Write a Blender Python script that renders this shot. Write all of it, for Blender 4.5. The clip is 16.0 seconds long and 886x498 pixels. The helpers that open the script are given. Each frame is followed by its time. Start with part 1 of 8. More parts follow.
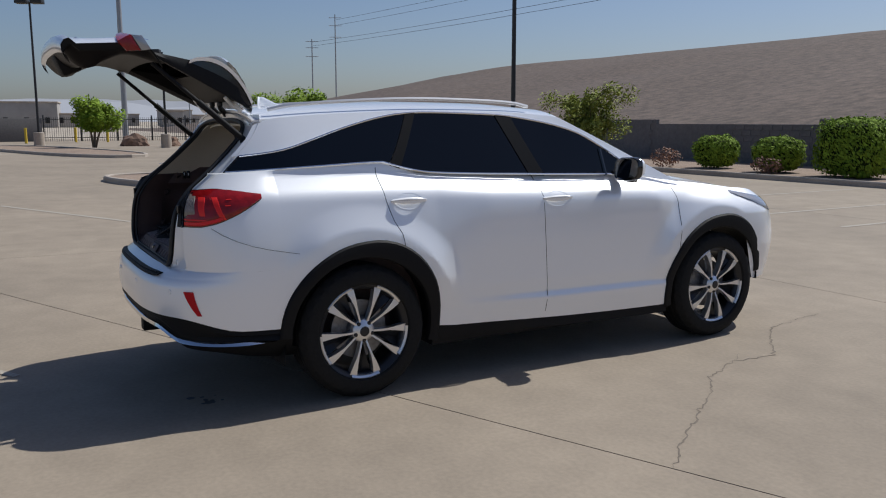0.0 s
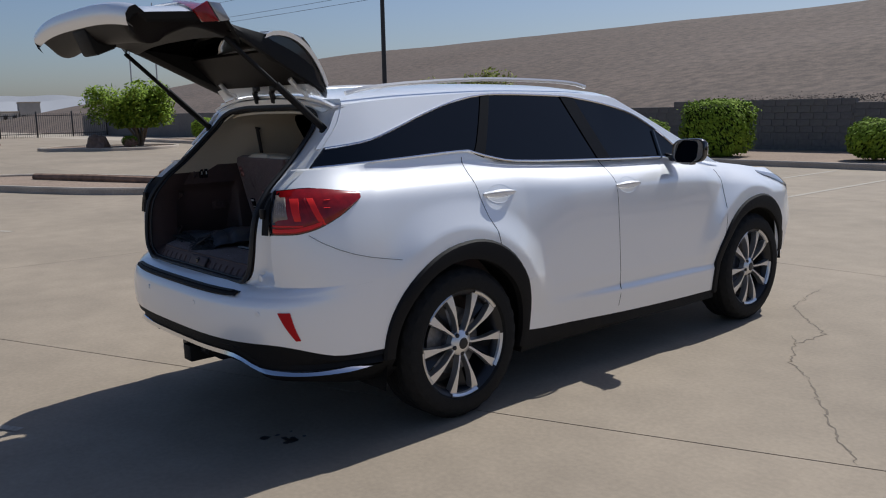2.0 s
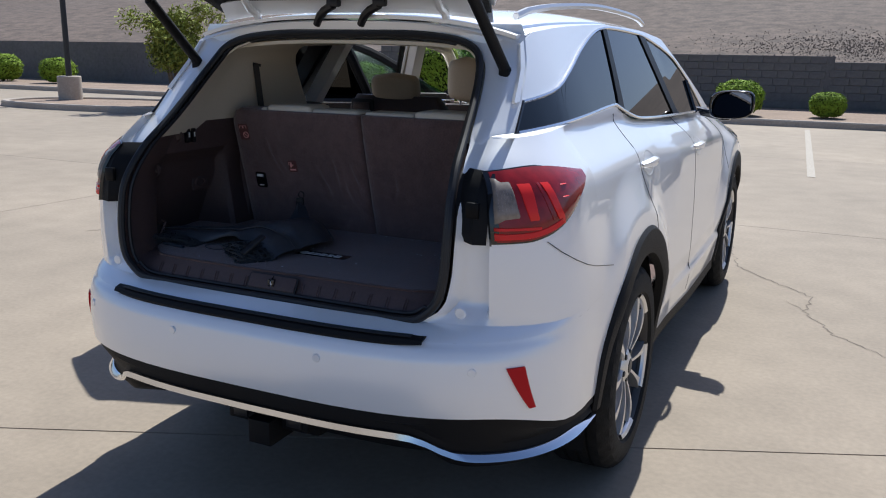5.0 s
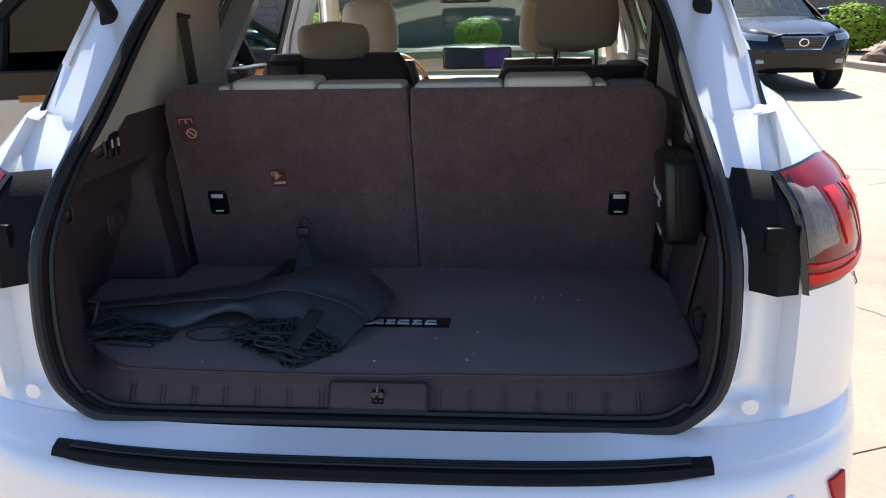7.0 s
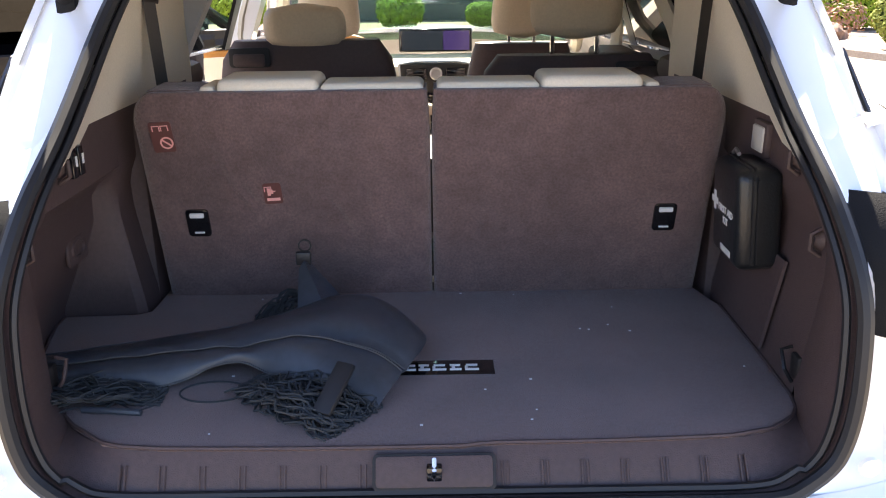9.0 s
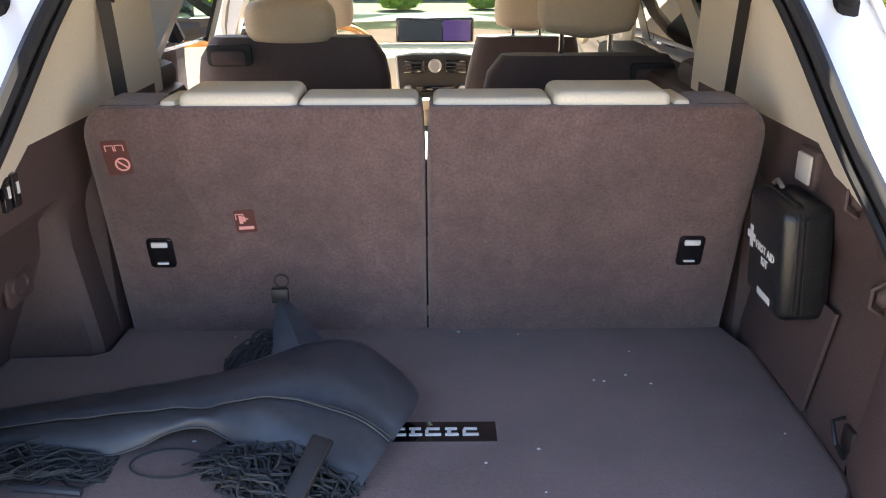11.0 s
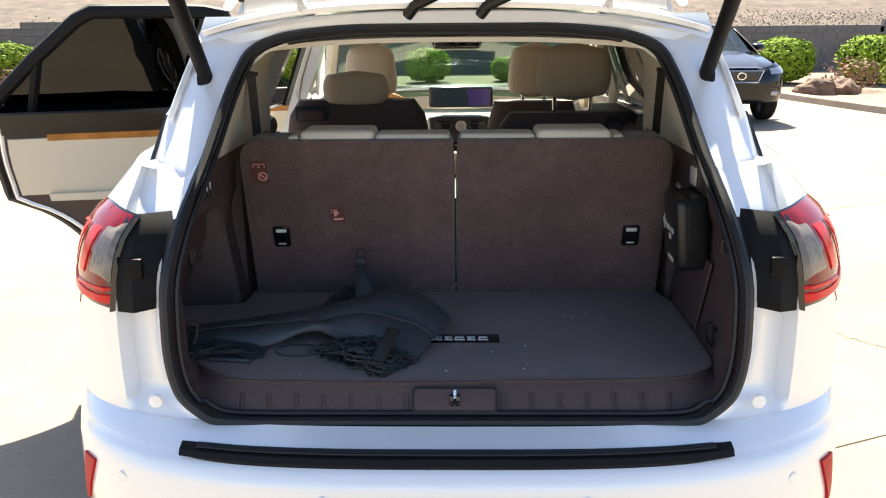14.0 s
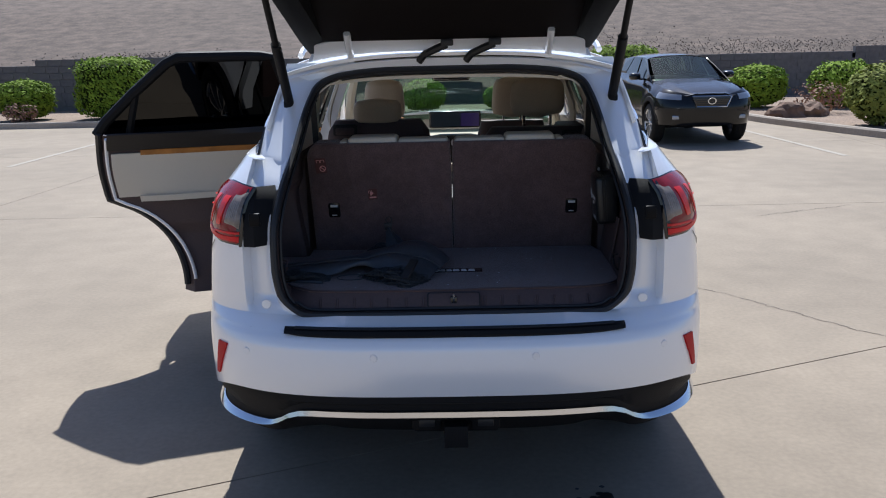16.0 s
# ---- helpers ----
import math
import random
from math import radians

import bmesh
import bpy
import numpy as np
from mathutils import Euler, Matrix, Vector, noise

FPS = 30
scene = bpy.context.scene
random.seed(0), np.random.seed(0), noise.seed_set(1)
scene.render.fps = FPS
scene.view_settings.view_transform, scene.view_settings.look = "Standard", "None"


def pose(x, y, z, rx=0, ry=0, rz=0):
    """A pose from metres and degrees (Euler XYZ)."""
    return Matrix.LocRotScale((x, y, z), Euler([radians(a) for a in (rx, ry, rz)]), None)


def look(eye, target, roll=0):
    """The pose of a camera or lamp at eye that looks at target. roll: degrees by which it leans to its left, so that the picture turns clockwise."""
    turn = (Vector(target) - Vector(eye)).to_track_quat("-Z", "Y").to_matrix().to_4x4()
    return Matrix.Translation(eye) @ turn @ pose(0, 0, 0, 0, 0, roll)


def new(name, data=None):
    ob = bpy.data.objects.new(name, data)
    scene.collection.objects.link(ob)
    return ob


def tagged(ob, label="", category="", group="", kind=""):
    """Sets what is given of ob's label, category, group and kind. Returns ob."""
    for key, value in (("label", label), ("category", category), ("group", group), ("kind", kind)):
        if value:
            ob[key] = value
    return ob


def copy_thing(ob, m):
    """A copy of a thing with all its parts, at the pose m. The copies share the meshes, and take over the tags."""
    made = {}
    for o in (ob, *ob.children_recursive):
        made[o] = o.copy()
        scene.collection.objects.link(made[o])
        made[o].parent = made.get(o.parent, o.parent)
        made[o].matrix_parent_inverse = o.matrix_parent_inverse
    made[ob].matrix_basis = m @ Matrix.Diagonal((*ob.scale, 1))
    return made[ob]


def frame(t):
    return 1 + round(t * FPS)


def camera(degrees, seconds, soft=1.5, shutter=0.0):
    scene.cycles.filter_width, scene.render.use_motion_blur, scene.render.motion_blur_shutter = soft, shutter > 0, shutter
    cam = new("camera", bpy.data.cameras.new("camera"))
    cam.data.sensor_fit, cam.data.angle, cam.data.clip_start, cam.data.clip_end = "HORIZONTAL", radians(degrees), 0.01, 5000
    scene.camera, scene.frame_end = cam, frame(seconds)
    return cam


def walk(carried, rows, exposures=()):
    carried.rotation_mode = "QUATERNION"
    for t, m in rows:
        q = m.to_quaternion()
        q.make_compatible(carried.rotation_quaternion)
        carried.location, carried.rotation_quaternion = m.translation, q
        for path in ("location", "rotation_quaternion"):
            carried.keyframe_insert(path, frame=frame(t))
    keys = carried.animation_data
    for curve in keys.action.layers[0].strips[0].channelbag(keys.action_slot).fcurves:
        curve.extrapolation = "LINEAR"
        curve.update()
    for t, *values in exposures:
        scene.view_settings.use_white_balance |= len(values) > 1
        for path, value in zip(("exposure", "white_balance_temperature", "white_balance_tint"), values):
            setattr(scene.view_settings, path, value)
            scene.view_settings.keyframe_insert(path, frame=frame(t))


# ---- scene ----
cam = camera(55.8, 16.0, soft=1.1)
PATH = [
    (0, (5.136, -0.67, 1.566), (3.416, 0.304, 1.263), -0.0),
    (0.5, (4.85, -0.952, 1.562), (3.171, 0.089, 1.251), -0.5),
    (1, (4.536, -1.164, 1.577), (2.912, -0.042, 1.258), -0.3),
    (1.5, (4.252, -1.378, 1.583), (2.683, -0.179, 1.266), -0.8),
    (2, (3.897, -1.505, 1.543), (2.407, -0.212, 1.213), -1.2),
    (2.5, (3.503, -1.593, 1.523), (2.074, -0.238, 1.175), -1.1),
    (3, (3.103, -1.729, 1.521), (1.773, -0.28, 1.158), -0.9),
    (3.5, (2.699, -1.786, 1.514), (1.445, -0.277, 1.127), -1.1),
    (6, (0.787, -1.552, 1.526), (0.304, 0.324, 1.028), 0.3),
    (6.5, (0.477, -1.274, 1.491), (0.127, 0.621, 0.956), -1.4),
    (7, (0.241, -1.039, 1.492), (0.062, 0.865, 0.909), -1.2),
    (7.5, (0.073, -0.883, 1.492), (0.079, 1.016, 0.863), -0.0),
    (8, (0.023, -0.799, 1.481), (0.038, 1.084, 0.808), -0.4),
    (8.5, (0.01, -0.772, 1.475), (0.029, 1.108, 0.794), -0.5),
    (9, (0.006, -0.772, 1.513), (0.024, 1.122, 0.871), -0.6),
    (11.5, (0.018, -0.481, 1.542), (0.033, 1.392, 0.842), 0.2),
    (12, (0.022, -0.443, 1.544), (0.019, 1.427, 0.834), 0.3),
    (12.5, (0.01, -0.573, 1.544), (-0.013, 1.3, 0.843), 0.3),
    (13, (-0.013, -0.799, 1.555), (-0.044, 1.097, 0.918), 0.2),
    (13.5, (-0.003, -1.055, 1.563), (-0.041, 0.864, 1.001), 0.1),
    (14, (0.011, -1.337, 1.589), (-0.029, 0.592, 1.06), -0.5),
    (14.5, (-0.009, -1.662, 1.591), (-0.046, 0.27, 1.077), -1.0),
    (15, (-0.005, -1.961, 1.607), (-0.038, -0.027, 1.098), -1.2),
    (15.5, (0.014, -2.228, 1.621), (-0.016, -0.287, 1.141), -1.3),
    (16, (0.012, -2.416, 1.635), (-0.02, -0.47, 1.173), -1.3),
]
walk(cam, [(t, look(eye, target, roll)) for t, eye, target, roll in PATH], [
    (0, 0.15, 6050, 8),
    (3.5, 0.30, 6050, 8),
    (6, 1.2, 5800, 7),
    (7, 1.75, 6200, 7),
    (8, 2.6, 6800, 12),
    (9, 3.1, 7100, 12),
    (11.5, 3.78, 7500, 9),
    (12, 4.0, 7450, 9),
    (12.5, 3.98, 7450, 8),
    (13, 3.45, 7450, 3),
    (13.5, 3.05, 7300, 1),
    (14, 2.25, 7200, 4),
    (14.5, 1.55, 6350, 7),
    (15, 1.18, 6000, 9),
    (15.5, 0.90, 5900, 8),
    (16, 0.80, 5800, 8),
])

# ---- light ----
SUN_TO = Vector((-0.06, 0.76, 1.0)).normalized()
sun_data = bpy.data.lights.new("sun", "SUN")
sun_data.energy, sun_data.angle, sun_data.color = 3.6, radians(0.53), (1.0, 0.95, 0.87)
sun = new("sun", sun_data)
sun.matrix_world = look(SUN_TO * 60, (0, 0, 0))
world = bpy.data.worlds.new("sky")
scene.world = world
world.use_nodes = True
wn = world.node_tree.nodes
sky = wn.new("ShaderNodeTexSky")
sky.sky_type, sky.sun_disc = "NISHITA", False
sky.sun_elevation = math.asin(SUN_TO.z)
sky.sun_rotation = math.atan2(SUN_TO.x, SUN_TO.y)
sky.dust_density, sky.air_density, sky.ozone_density, sky.altitude = 1.6, 1.0, 3.0, 300
tint = wn.new("ShaderNodeMix")
tint.data_type, tint.blend_type = "RGBA", "MULTIPLY"
tint.inputs[0].default_value = 1.0
tint.inputs[7].default_value = (1.02, 0.985, 1.05, 1)
world.node_tree.links.new(sky.outputs[0], tint.inputs[6])
world.node_tree.links.new(tint.outputs[2], wn["Background"].inputs[0])
wn["Background"].inputs[1].default_value = 0.063


# ---- materials ----
def mat(name, color, rough=0.5, metal=0.0, coat=0.0, spec=0.5, grain=None, stain=None, bump=0.0, bump_scale=200.0, sheen=0.0, objvar=0.0, fine=None):
    """grain, stain, fine: (scale, darkest, lightest) factors on the colour."""
    m = bpy.data.materials.new(name)
    m.use_nodes = True
    nt = m.node_tree
    p = nt.nodes["Principled BSDF"]
    p.inputs["Roughness"].default_value, p.inputs["Metallic"].default_value = rough, metal
    p.inputs["Coat Weight"].default_value, p.inputs["Coat Roughness"].default_value = coat, 0.04
    p.inputs["Specular IOR Level"].default_value = spec
    p.inputs["Sheen Weight"].default_value = sheen
    col = nt.nodes.new("ShaderNodeRGB")
    col.outputs[0].default_value = (*color, 1)
    out = col.outputs[0]
    geo = nt.nodes.new("ShaderNodeTexCoord")
    for pair in (grain, stain, fine):
        if not pair:
            continue
        tex = nt.nodes.new("ShaderNodeTexNoise")
        tex.inputs["Scale"].default_value, tex.inputs["Detail"].default_value = pair[0], 6.0
        nt.links.new(geo.outputs["Object"], tex.inputs["Vector"])
        ramp = nt.nodes.new("ShaderNodeMapRange")
        ramp.inputs["From Min"].default_value, ramp.inputs["From Max"].default_value = 0.3, 0.7
        ramp.inputs["To Min"].default_value, ramp.inputs["To Max"].default_value = pair[1], pair[2]
        nt.links.new(tex.outputs[0], ramp.inputs["Value"])
        mix = nt.nodes.new("ShaderNodeMix")
        mix.data_type, mix.blend_type = "RGBA", "MULTIPLY"
        mix.inputs[0].default_value = 1.0
        nt.links.new(out, mix.inputs[6])
        nt.links.new(ramp.outputs[0], mix.inputs[7])
        out = mix.outputs[2]
    if objvar:
        info = nt.nodes.new("ShaderNodeObjectInfo")
        ramp = nt.nodes.new("ShaderNodeMapRange")
        ramp.inputs["To Min"].default_value, ramp.inputs["To Max"].default_value = 1 - objvar, 1 + objvar
        nt.links.new(info.outputs["Random"], ramp.inputs["Value"])
        mix = nt.nodes.new("ShaderNodeMix")
        mix.data_type, mix.blend_type = "RGBA", "MULTIPLY"
        mix.inputs[0].default_value = 1.0
        nt.links.new(out, mix.inputs[6])
        nt.links.new(ramp.outputs[0], mix.inputs[7])
        out = mix.outputs[2]
    nt.links.new(out, p.inputs["Base Color"])
    if bump:
        tex = nt.nodes.new("ShaderNodeTexNoise")
        tex.inputs["Scale"].default_value, tex.inputs["Detail"].default_value = bump_scale, 4.0
        nt.links.new(geo.outputs["Object"], tex.inputs["Vector"])
        b = nt.nodes.new("ShaderNodeBump")
        b.inputs["Strength"].default_value, b.inputs["Distance"].default_value = bump, 0.01
        nt.links.new(tex.outputs[0], b.inputs["Height"])
        nt.links.new(b.outputs[0], p.inputs["Normal"])
    return m


def glass(name, tint, gloss=1.45):
    """A thin pane: tinted see-through with a Fresnel gloss."""
    m = bpy.data.materials.new(name)
    m.use_nodes = True
    nt = m.node_tree
    nt.nodes.remove(nt.nodes["Principled BSDF"])
    tr, gl, lw, pw, ml, mx = (nt.nodes.new(k) for k in ("ShaderNodeBsdfTransparent", "ShaderNodeBsdfGlossy", "ShaderNodeLayerWeight", "ShaderNodeMath", "ShaderNodeMath", "ShaderNodeMixShader"))
    tr.inputs[0].default_value = (*tint, 1)
    gl.inputs["Roughness"].default_value = 0.01
    lw.inputs[0].default_value = 0.5
    pw.operation, ml.operation = "POWER", "MULTIPLY_ADD"
    pw.inputs[1].default_value = 4.5
    ml.inputs[1].default_value, ml.inputs[2].default_value = 0.85, (gloss - 1) ** 2 / (gloss + 1) ** 2
    nt.links.new(lw.outputs["Facing"], pw.inputs[0])
    nt.links.new(pw.outputs[0], ml.inputs[0])
    nt.links.new(ml.outputs[0], mx.inputs[0])
    nt.links.new(tr.outputs[0], mx.inputs[1])
    nt.links.new(gl.outputs[0], mx.inputs[2])
    nt.links.new(mx.outputs[0], nt.nodes["Material Output"].inputs[0])
    return m


def glowing(name, color, strength):
    m = bpy.data.materials.new(name)
    m.use_nodes = True
    p = m.node_tree.nodes["Principled BSDF"]
    p.inputs["Base Color"].default_value = (0.01, 0.01, 0.012, 1)
    p.inputs["Emission Color"].default_value = (*color, 1)
    p.inputs["Emission Strength"].default_value = strength
    p.inputs["Roughness"].default_value = 0.15
    return m


PAINT = mat("white_pearl_paint", (0.93, 0.94, 0.96), 0.34, 0.22, 1.0, 0.5, grain=(900, 0.985, 1.0))
PAINT_DARK = mat("black_paint", (0.004, 0.0045, 0.006), 0.2, 0.0, 0.45, 0.25)
PLASTIC = mat("black_plastic", (0.009, 0.009, 0.010), 0.6, spec=0.18, bump=0.15, bump_scale=500)
GATE_TRIM = mat("dark_brown_gate_trim", (0.008, 0.0062, 0.0062), 0.5, spec=0.2, bump=0.15, bump_scale=450)
FILM = mat("black_film", (0.006, 0.006, 0.007), 0.4, spec=0.12)
SOIL = mat("dark_bark_mulch", (0.115, 0.080, 0.060), 0.95, grain=(18, 0.6, 1.3), stain=(0.8, 0.8, 1.15), bump=0.6, bump_scale=25)
GLOSS = mat("gloss_black", (0.008, 0.008, 0.01), 0.12, coat=0.5)
RUBBER = mat("tyre_rubber", (0.011, 0.011, 0.011), 0.75, spec=0.25, grain=(60, 0.8, 1.2), bump=0.2, bump_scale=150)
SEAL = mat("seal_rubber", (0.013, 0.013, 0.015), 0.5)
CHROME = mat("chrome", (0.75, 0.76, 0.78), 0.12, 1.0)
ALLOY = mat("machined_alloy", (0.74, 0.74, 0.75), 0.36, 0.9)
ALLOY_DARK = mat("dark_alloy", (0.035, 0.036, 0.04), 0.35, 0.6)
STEEL = mat("brake_steel", (0.25, 0.25, 0.26), 0.45, 0.9, grain=(40, 0.7, 1.1))
TINT = glass("privacy_glass", (0.016, 0.017, 0.018), 1.60)
DOOR_TINT = glass("dark_door_glass", (0.005, 0.005, 0.0055), 1.5)
CLEAR = glass("windscreen_glass", (0.64, 0.80, 0.71), 1.42)
LENS_RED = mat("red_lens", (0.25, 0.006, 0.008), 0.15, spec=0.25, coat=0.55, grain=(30, 0.75, 1.2))
LENS_BRIGHT = mat("bright_red_lens", (0.78, 0.028, 0.026), 0.25, spec=0.2, coat=0.2)
REFLECTOR = mat("red_reflector", (0.50, 0.010, 0.014), 0.45, spec=0.15)
LENS_SMOKE = mat("smoked_lens", (0.235, 0.195, 0.165), 0.35, 0.0, coat=0.25, grain=(60, 0.7, 1.3))
LENS_CLEAR = mat("headlamp_lens", (0.35, 0.36, 0.38), 0.08, 0.4, coat=1.0)
BEIGE = mat("beige_leather", (0.63, 0.52, 0.38), 0.5, grain=(150, 0.94, 1.04), bump=0.15, bump_scale=350)
LINER = mat("beige_headliner", (0.68, 0.62, 0.51), 0.85, grain=(300, 0.93, 1.05), bump=0.1, bump_scale=500)
CARPET = mat("brown_carpet", (0.174, 0.106, 0.094), 0.95, grain=(260, 0.75, 1.25), stain=(7, 0.85, 1.15), bump=0.5, bump_scale=700, sheen=0.3)
CARPET_BACK = mat("brown_seatback_carpet", (0.122, 0.076, 0.073), 0.95, grain=(220, 0.72, 1.25), stain=(5, 0.76, 1.20), fine=(28, 0.84, 1.14), bump=0.45, bump_scale=600, sheen=0.35)
TRIM = mat("brown_trim_plastic", (0.077, 0.050, 0.048), 0.6, grain=(120, 0.9, 1.1), bump=0.2, bump_scale=450)
DASH = mat("dark_dashboard", (0.014, 0.012, 0.012), 0.6, bump=0.1, bump_scale=300)
WOOD = mat("honey_wood", (0.45, 0.20, 0.05), 0.25, coat=0.8, grain=(14, 0.7, 1.2))
BLACK_CLOTH = mat("black_leatherette", (0.046, 0.054, 0.068), 0.34, grain=(60, 0.85, 1.15), bump=0.10, bump_scale=600)
KIT_LEATHER = mat("glossy_black_leatherette", (0.012, 0.014, 0.016), 0.3, grain=(90, 0.85, 1.15), bump=0.12, bump_scale=260)
CORD = mat("black_cord", (0.036, 0.040, 0.044), 0.8)
STITCH = mat("grey_stitching", (0.07, 0.073, 0.076), 0.7)
WHITE_PRINT = mat("white_print", (0.75, 0.75, 0.75), 0.5)
PINK_PRINT = mat("pink_print", (0.75, 0.36, 0.33), 0.6)
STICKER = mat("dark_red_sticker", (0.10, 0.035, 0.032), 0.5)
SILVER = mat("silver_plastic", (0.55, 0.55, 0.56), 0.3, 0.8)
LAMP_LENS = mat("frosted_lens", (0.52, 0.50, 0.46), 0.4)
SCREEN = glowing("lit_screen", (0.22, 0.14, 0.55), 0.035)
SCREEN2 = glowing("lit_screen_map", (0.25, 0.35, 0.45), 0.012)
CONCRETE = mat("tan_concrete", (0.302, 0.246, 0.184), 0.85, grain=(3.2, 0.90, 1.07), stain=(0.45, 0.84, 1.09), bump=0.08, bump_scale=140, objvar=0.035, fine=(38, 0.91, 1.07))
JOINT = mat("joint_filler", (0.19, 0.16, 0.125), 0.9)
CRACK = mat("crack_dirt", (0.17, 0.14, 0.11), 0.95)
KERB = mat("kerb_concrete", (0.42, 0.36, 0.30), 0.85, grain=(30, 0.85, 1.1), stain=(1.2, 0.8, 1.1), bump=0.2, bump_scale=60)
GRAVEL = mat("tan_gravel", (0.28, 0.205, 0.152), 0.95, grain=(25, 0.6, 1.35), stain=(0.7, 0.85, 1.1), bump=0.8, bump_scale=28)
DESERT = mat("desert_soil", (0.40, 0.34, 0.27), 0.95, grain=(0.6, 0.85, 1.1), stain=(0.03, 0.85, 1.1))
BERM = mat("brown_gravel_slope", (0.119, 0.087, 0.068), 0.95, grain=(1.6, 0.62, 1.3), stain=(0.05, 0.88, 1.1), bump=0.5, bump_scale=1.5, fine=(9, 0.72, 1.25))
BERM_DARK = mat("dark_rock_patch", (0.098, 0.074, 0.060), 0.95, grain=(2.5, 0.6, 1.3), bump=0.6, bump_scale=2)
BLOCK = mat("grey_block", (0.158, 0.150, 0.147), 0.9, grain=(9, 0.85, 1.1), stain=(0.3, 0.85, 1.1), bump=0.3, bump_scale=40, objvar=0.025)
MORTAR = mat("block_mortar", (0.152, 0.144, 0.142), 0.95, grain=(20, 0.9, 1.1))
LINE = mat("white_line_paint", (0.41, 0.36, 0.295), 0.8, grain=(35, 0.75, 1.08))
RED_KERB = mat("faded_red_paint", (0.36, 0.16, 0.12), 0.85, grain=(20, 0.7, 1.2))
LEAF = mat("bright_green_leaf", (0.22, 0.32, 0.028), 0.8, spec=0.2, grain=(9, 0.6, 1.3), objvar=0.12)
# near-black green of the added bush core, shade put into the colour
SHADE_CORE = mat("bush_shade_green", (0.030, 0.044, 0.010), 0.9, spec=0.1, grain=(14, 0.4, 1.5), bump=0.8, bump_scale=30)
LEAF2 = mat("olive_leaf", (0.24, 0.27, 0.055), 0.8, spec=0.2, grain=(7, 0.6, 1.3), objvar=0.12)
LEAF_DRY = mat("dry_twig", (0.30, 0.17, 0.11), 0.8, grain=(9, 0.6, 1.3))
BARK = mat("bark", (0.16, 0.12, 0.085), 0.9, grain=(20, 0.6, 1.2))
ROCK = mat("brown_rock", (0.215, 0.135, 0.095), 0.9, grain=(5, 0.6, 1.3), bump=0.6, bump_scale=12)
POLE = mat("dark_painted_steel", (0.02, 0.02, 0.022), 0.5)
GALV = mat("galvanised_steel", (0.36, 0.37, 0.38), 0.5, 0.5, grain=(4, 0.9, 1.05))
YELLOW = mat("yellow_paint", (0.6, 0.42, 0.03), 0.6)
FARBUILD = mat("far_building", (0.35, 0.33, 0.31), 0.9, grain=(0.3, 0.85, 1.1))
# distance haze is put into this pale bluish base colour
MOUNTAIN = mat("mountain_haze_tint", (0.40, 0.41, 0.44), 1.0, grain=(0.004, 0.9, 1.06))


# ---- mesh helpers ----
def finish(bm, smooth=True, weld=0.0):
    if weld:
        bmesh.ops.remove_doubles(bm, verts=bm.verts, dist=weld)
    bmesh.ops.recalc_face_normals(bm, faces=bm.faces)
    for f in bm.faces:
        f.smooth = smooth
    return bm


def to_mesh(name, bm, materials, angle=35):
    me = bpy.data.meshes.new(name)
    bm.to_mesh(me)
    bm.free()
    for m in materials if isinstance(materials, (list, tuple)) else [materials]:
        me.materials.append(m)
    if angle and len(me.polygons):
        me.set_sharp_from_angle(angle=radians(angle))
    return me


def part(name, bm, material, parent, label="", angle=35):
    ob = new(name, to_mesh(name, bm, material, angle))
    if parent is not None:
        ob.parent = parent
    return tagged(ob, label)


def thing(name, label, category, m=None, group="", kind=""):
    ob = tagged(new(name), label, category, group, kind)
    if m is not None:
        ob.matrix_world = m
    return ob


def solid(name, bm, material, label, category, group="", kind="", angle=35):
    return tagged(new(name, to_mesh(name, bm, material, angle)), label, category, group, kind)


def curve(*pts):
    """A smooth function through the given pairs."""
    xs = [p[0] for p in pts]
    ys = [p[1] for p in pts]
    n = len(xs)
    sl = [(ys[i + 1] - ys[i]) / (xs[i + 1] - xs[i]) for i in range(n - 1)]
    m = [sl[0]] + [0.0 if sl[i - 1] * sl[i] <= 0 else 2 * sl[i - 1] * sl[i] / (sl[i - 1] + sl[i]) for i in range(1, n - 1)] + [sl[-1]]

    def f(x):
        if x <= xs[0]:
            return ys[0]
        if x >= xs[-1]:
            return ys[-1]
        i = max(k for k in range(n - 1) if xs[k] <= x)
        h = xs[i + 1] - xs[i]
        t = (x - xs[i]) / h
        return (ys[i] * (1 + 2 * t) * (1 - t) ** 2 + h * m[i] * t * (1 - t) ** 2 + ys[i + 1] * t * t * (3 - 2 * t) + h * m[i + 1] * t * t * (t - 1))
    return f


def sheet(bm, rows, keep=None, close=False, mi=0):
    """Quads over rows of points."""
    vs = [[bm.verts.new(p) for p in r] for r in rows]
    for i in range(len(vs) - 1):
        n = len(vs[i])
        for j in range(n if close else n - 1):
            k = (j + 1) % n
            if keep and not keep(i, j):
                continue
            f = bm.faces.new((vs[i][j], vs[i][k], vs[i + 1][k], vs[i + 1][j]))
            f.material_index = mi
    return vs


def thick(bm, depth):
    """Gives an open sheet thickness, against its normals."""
    bmesh.ops.recalc_face_normals(bm, faces=bm.faces)
    bmesh.ops.solidify(bm, geom=bm.faces[:], thickness=depth)
    return bm


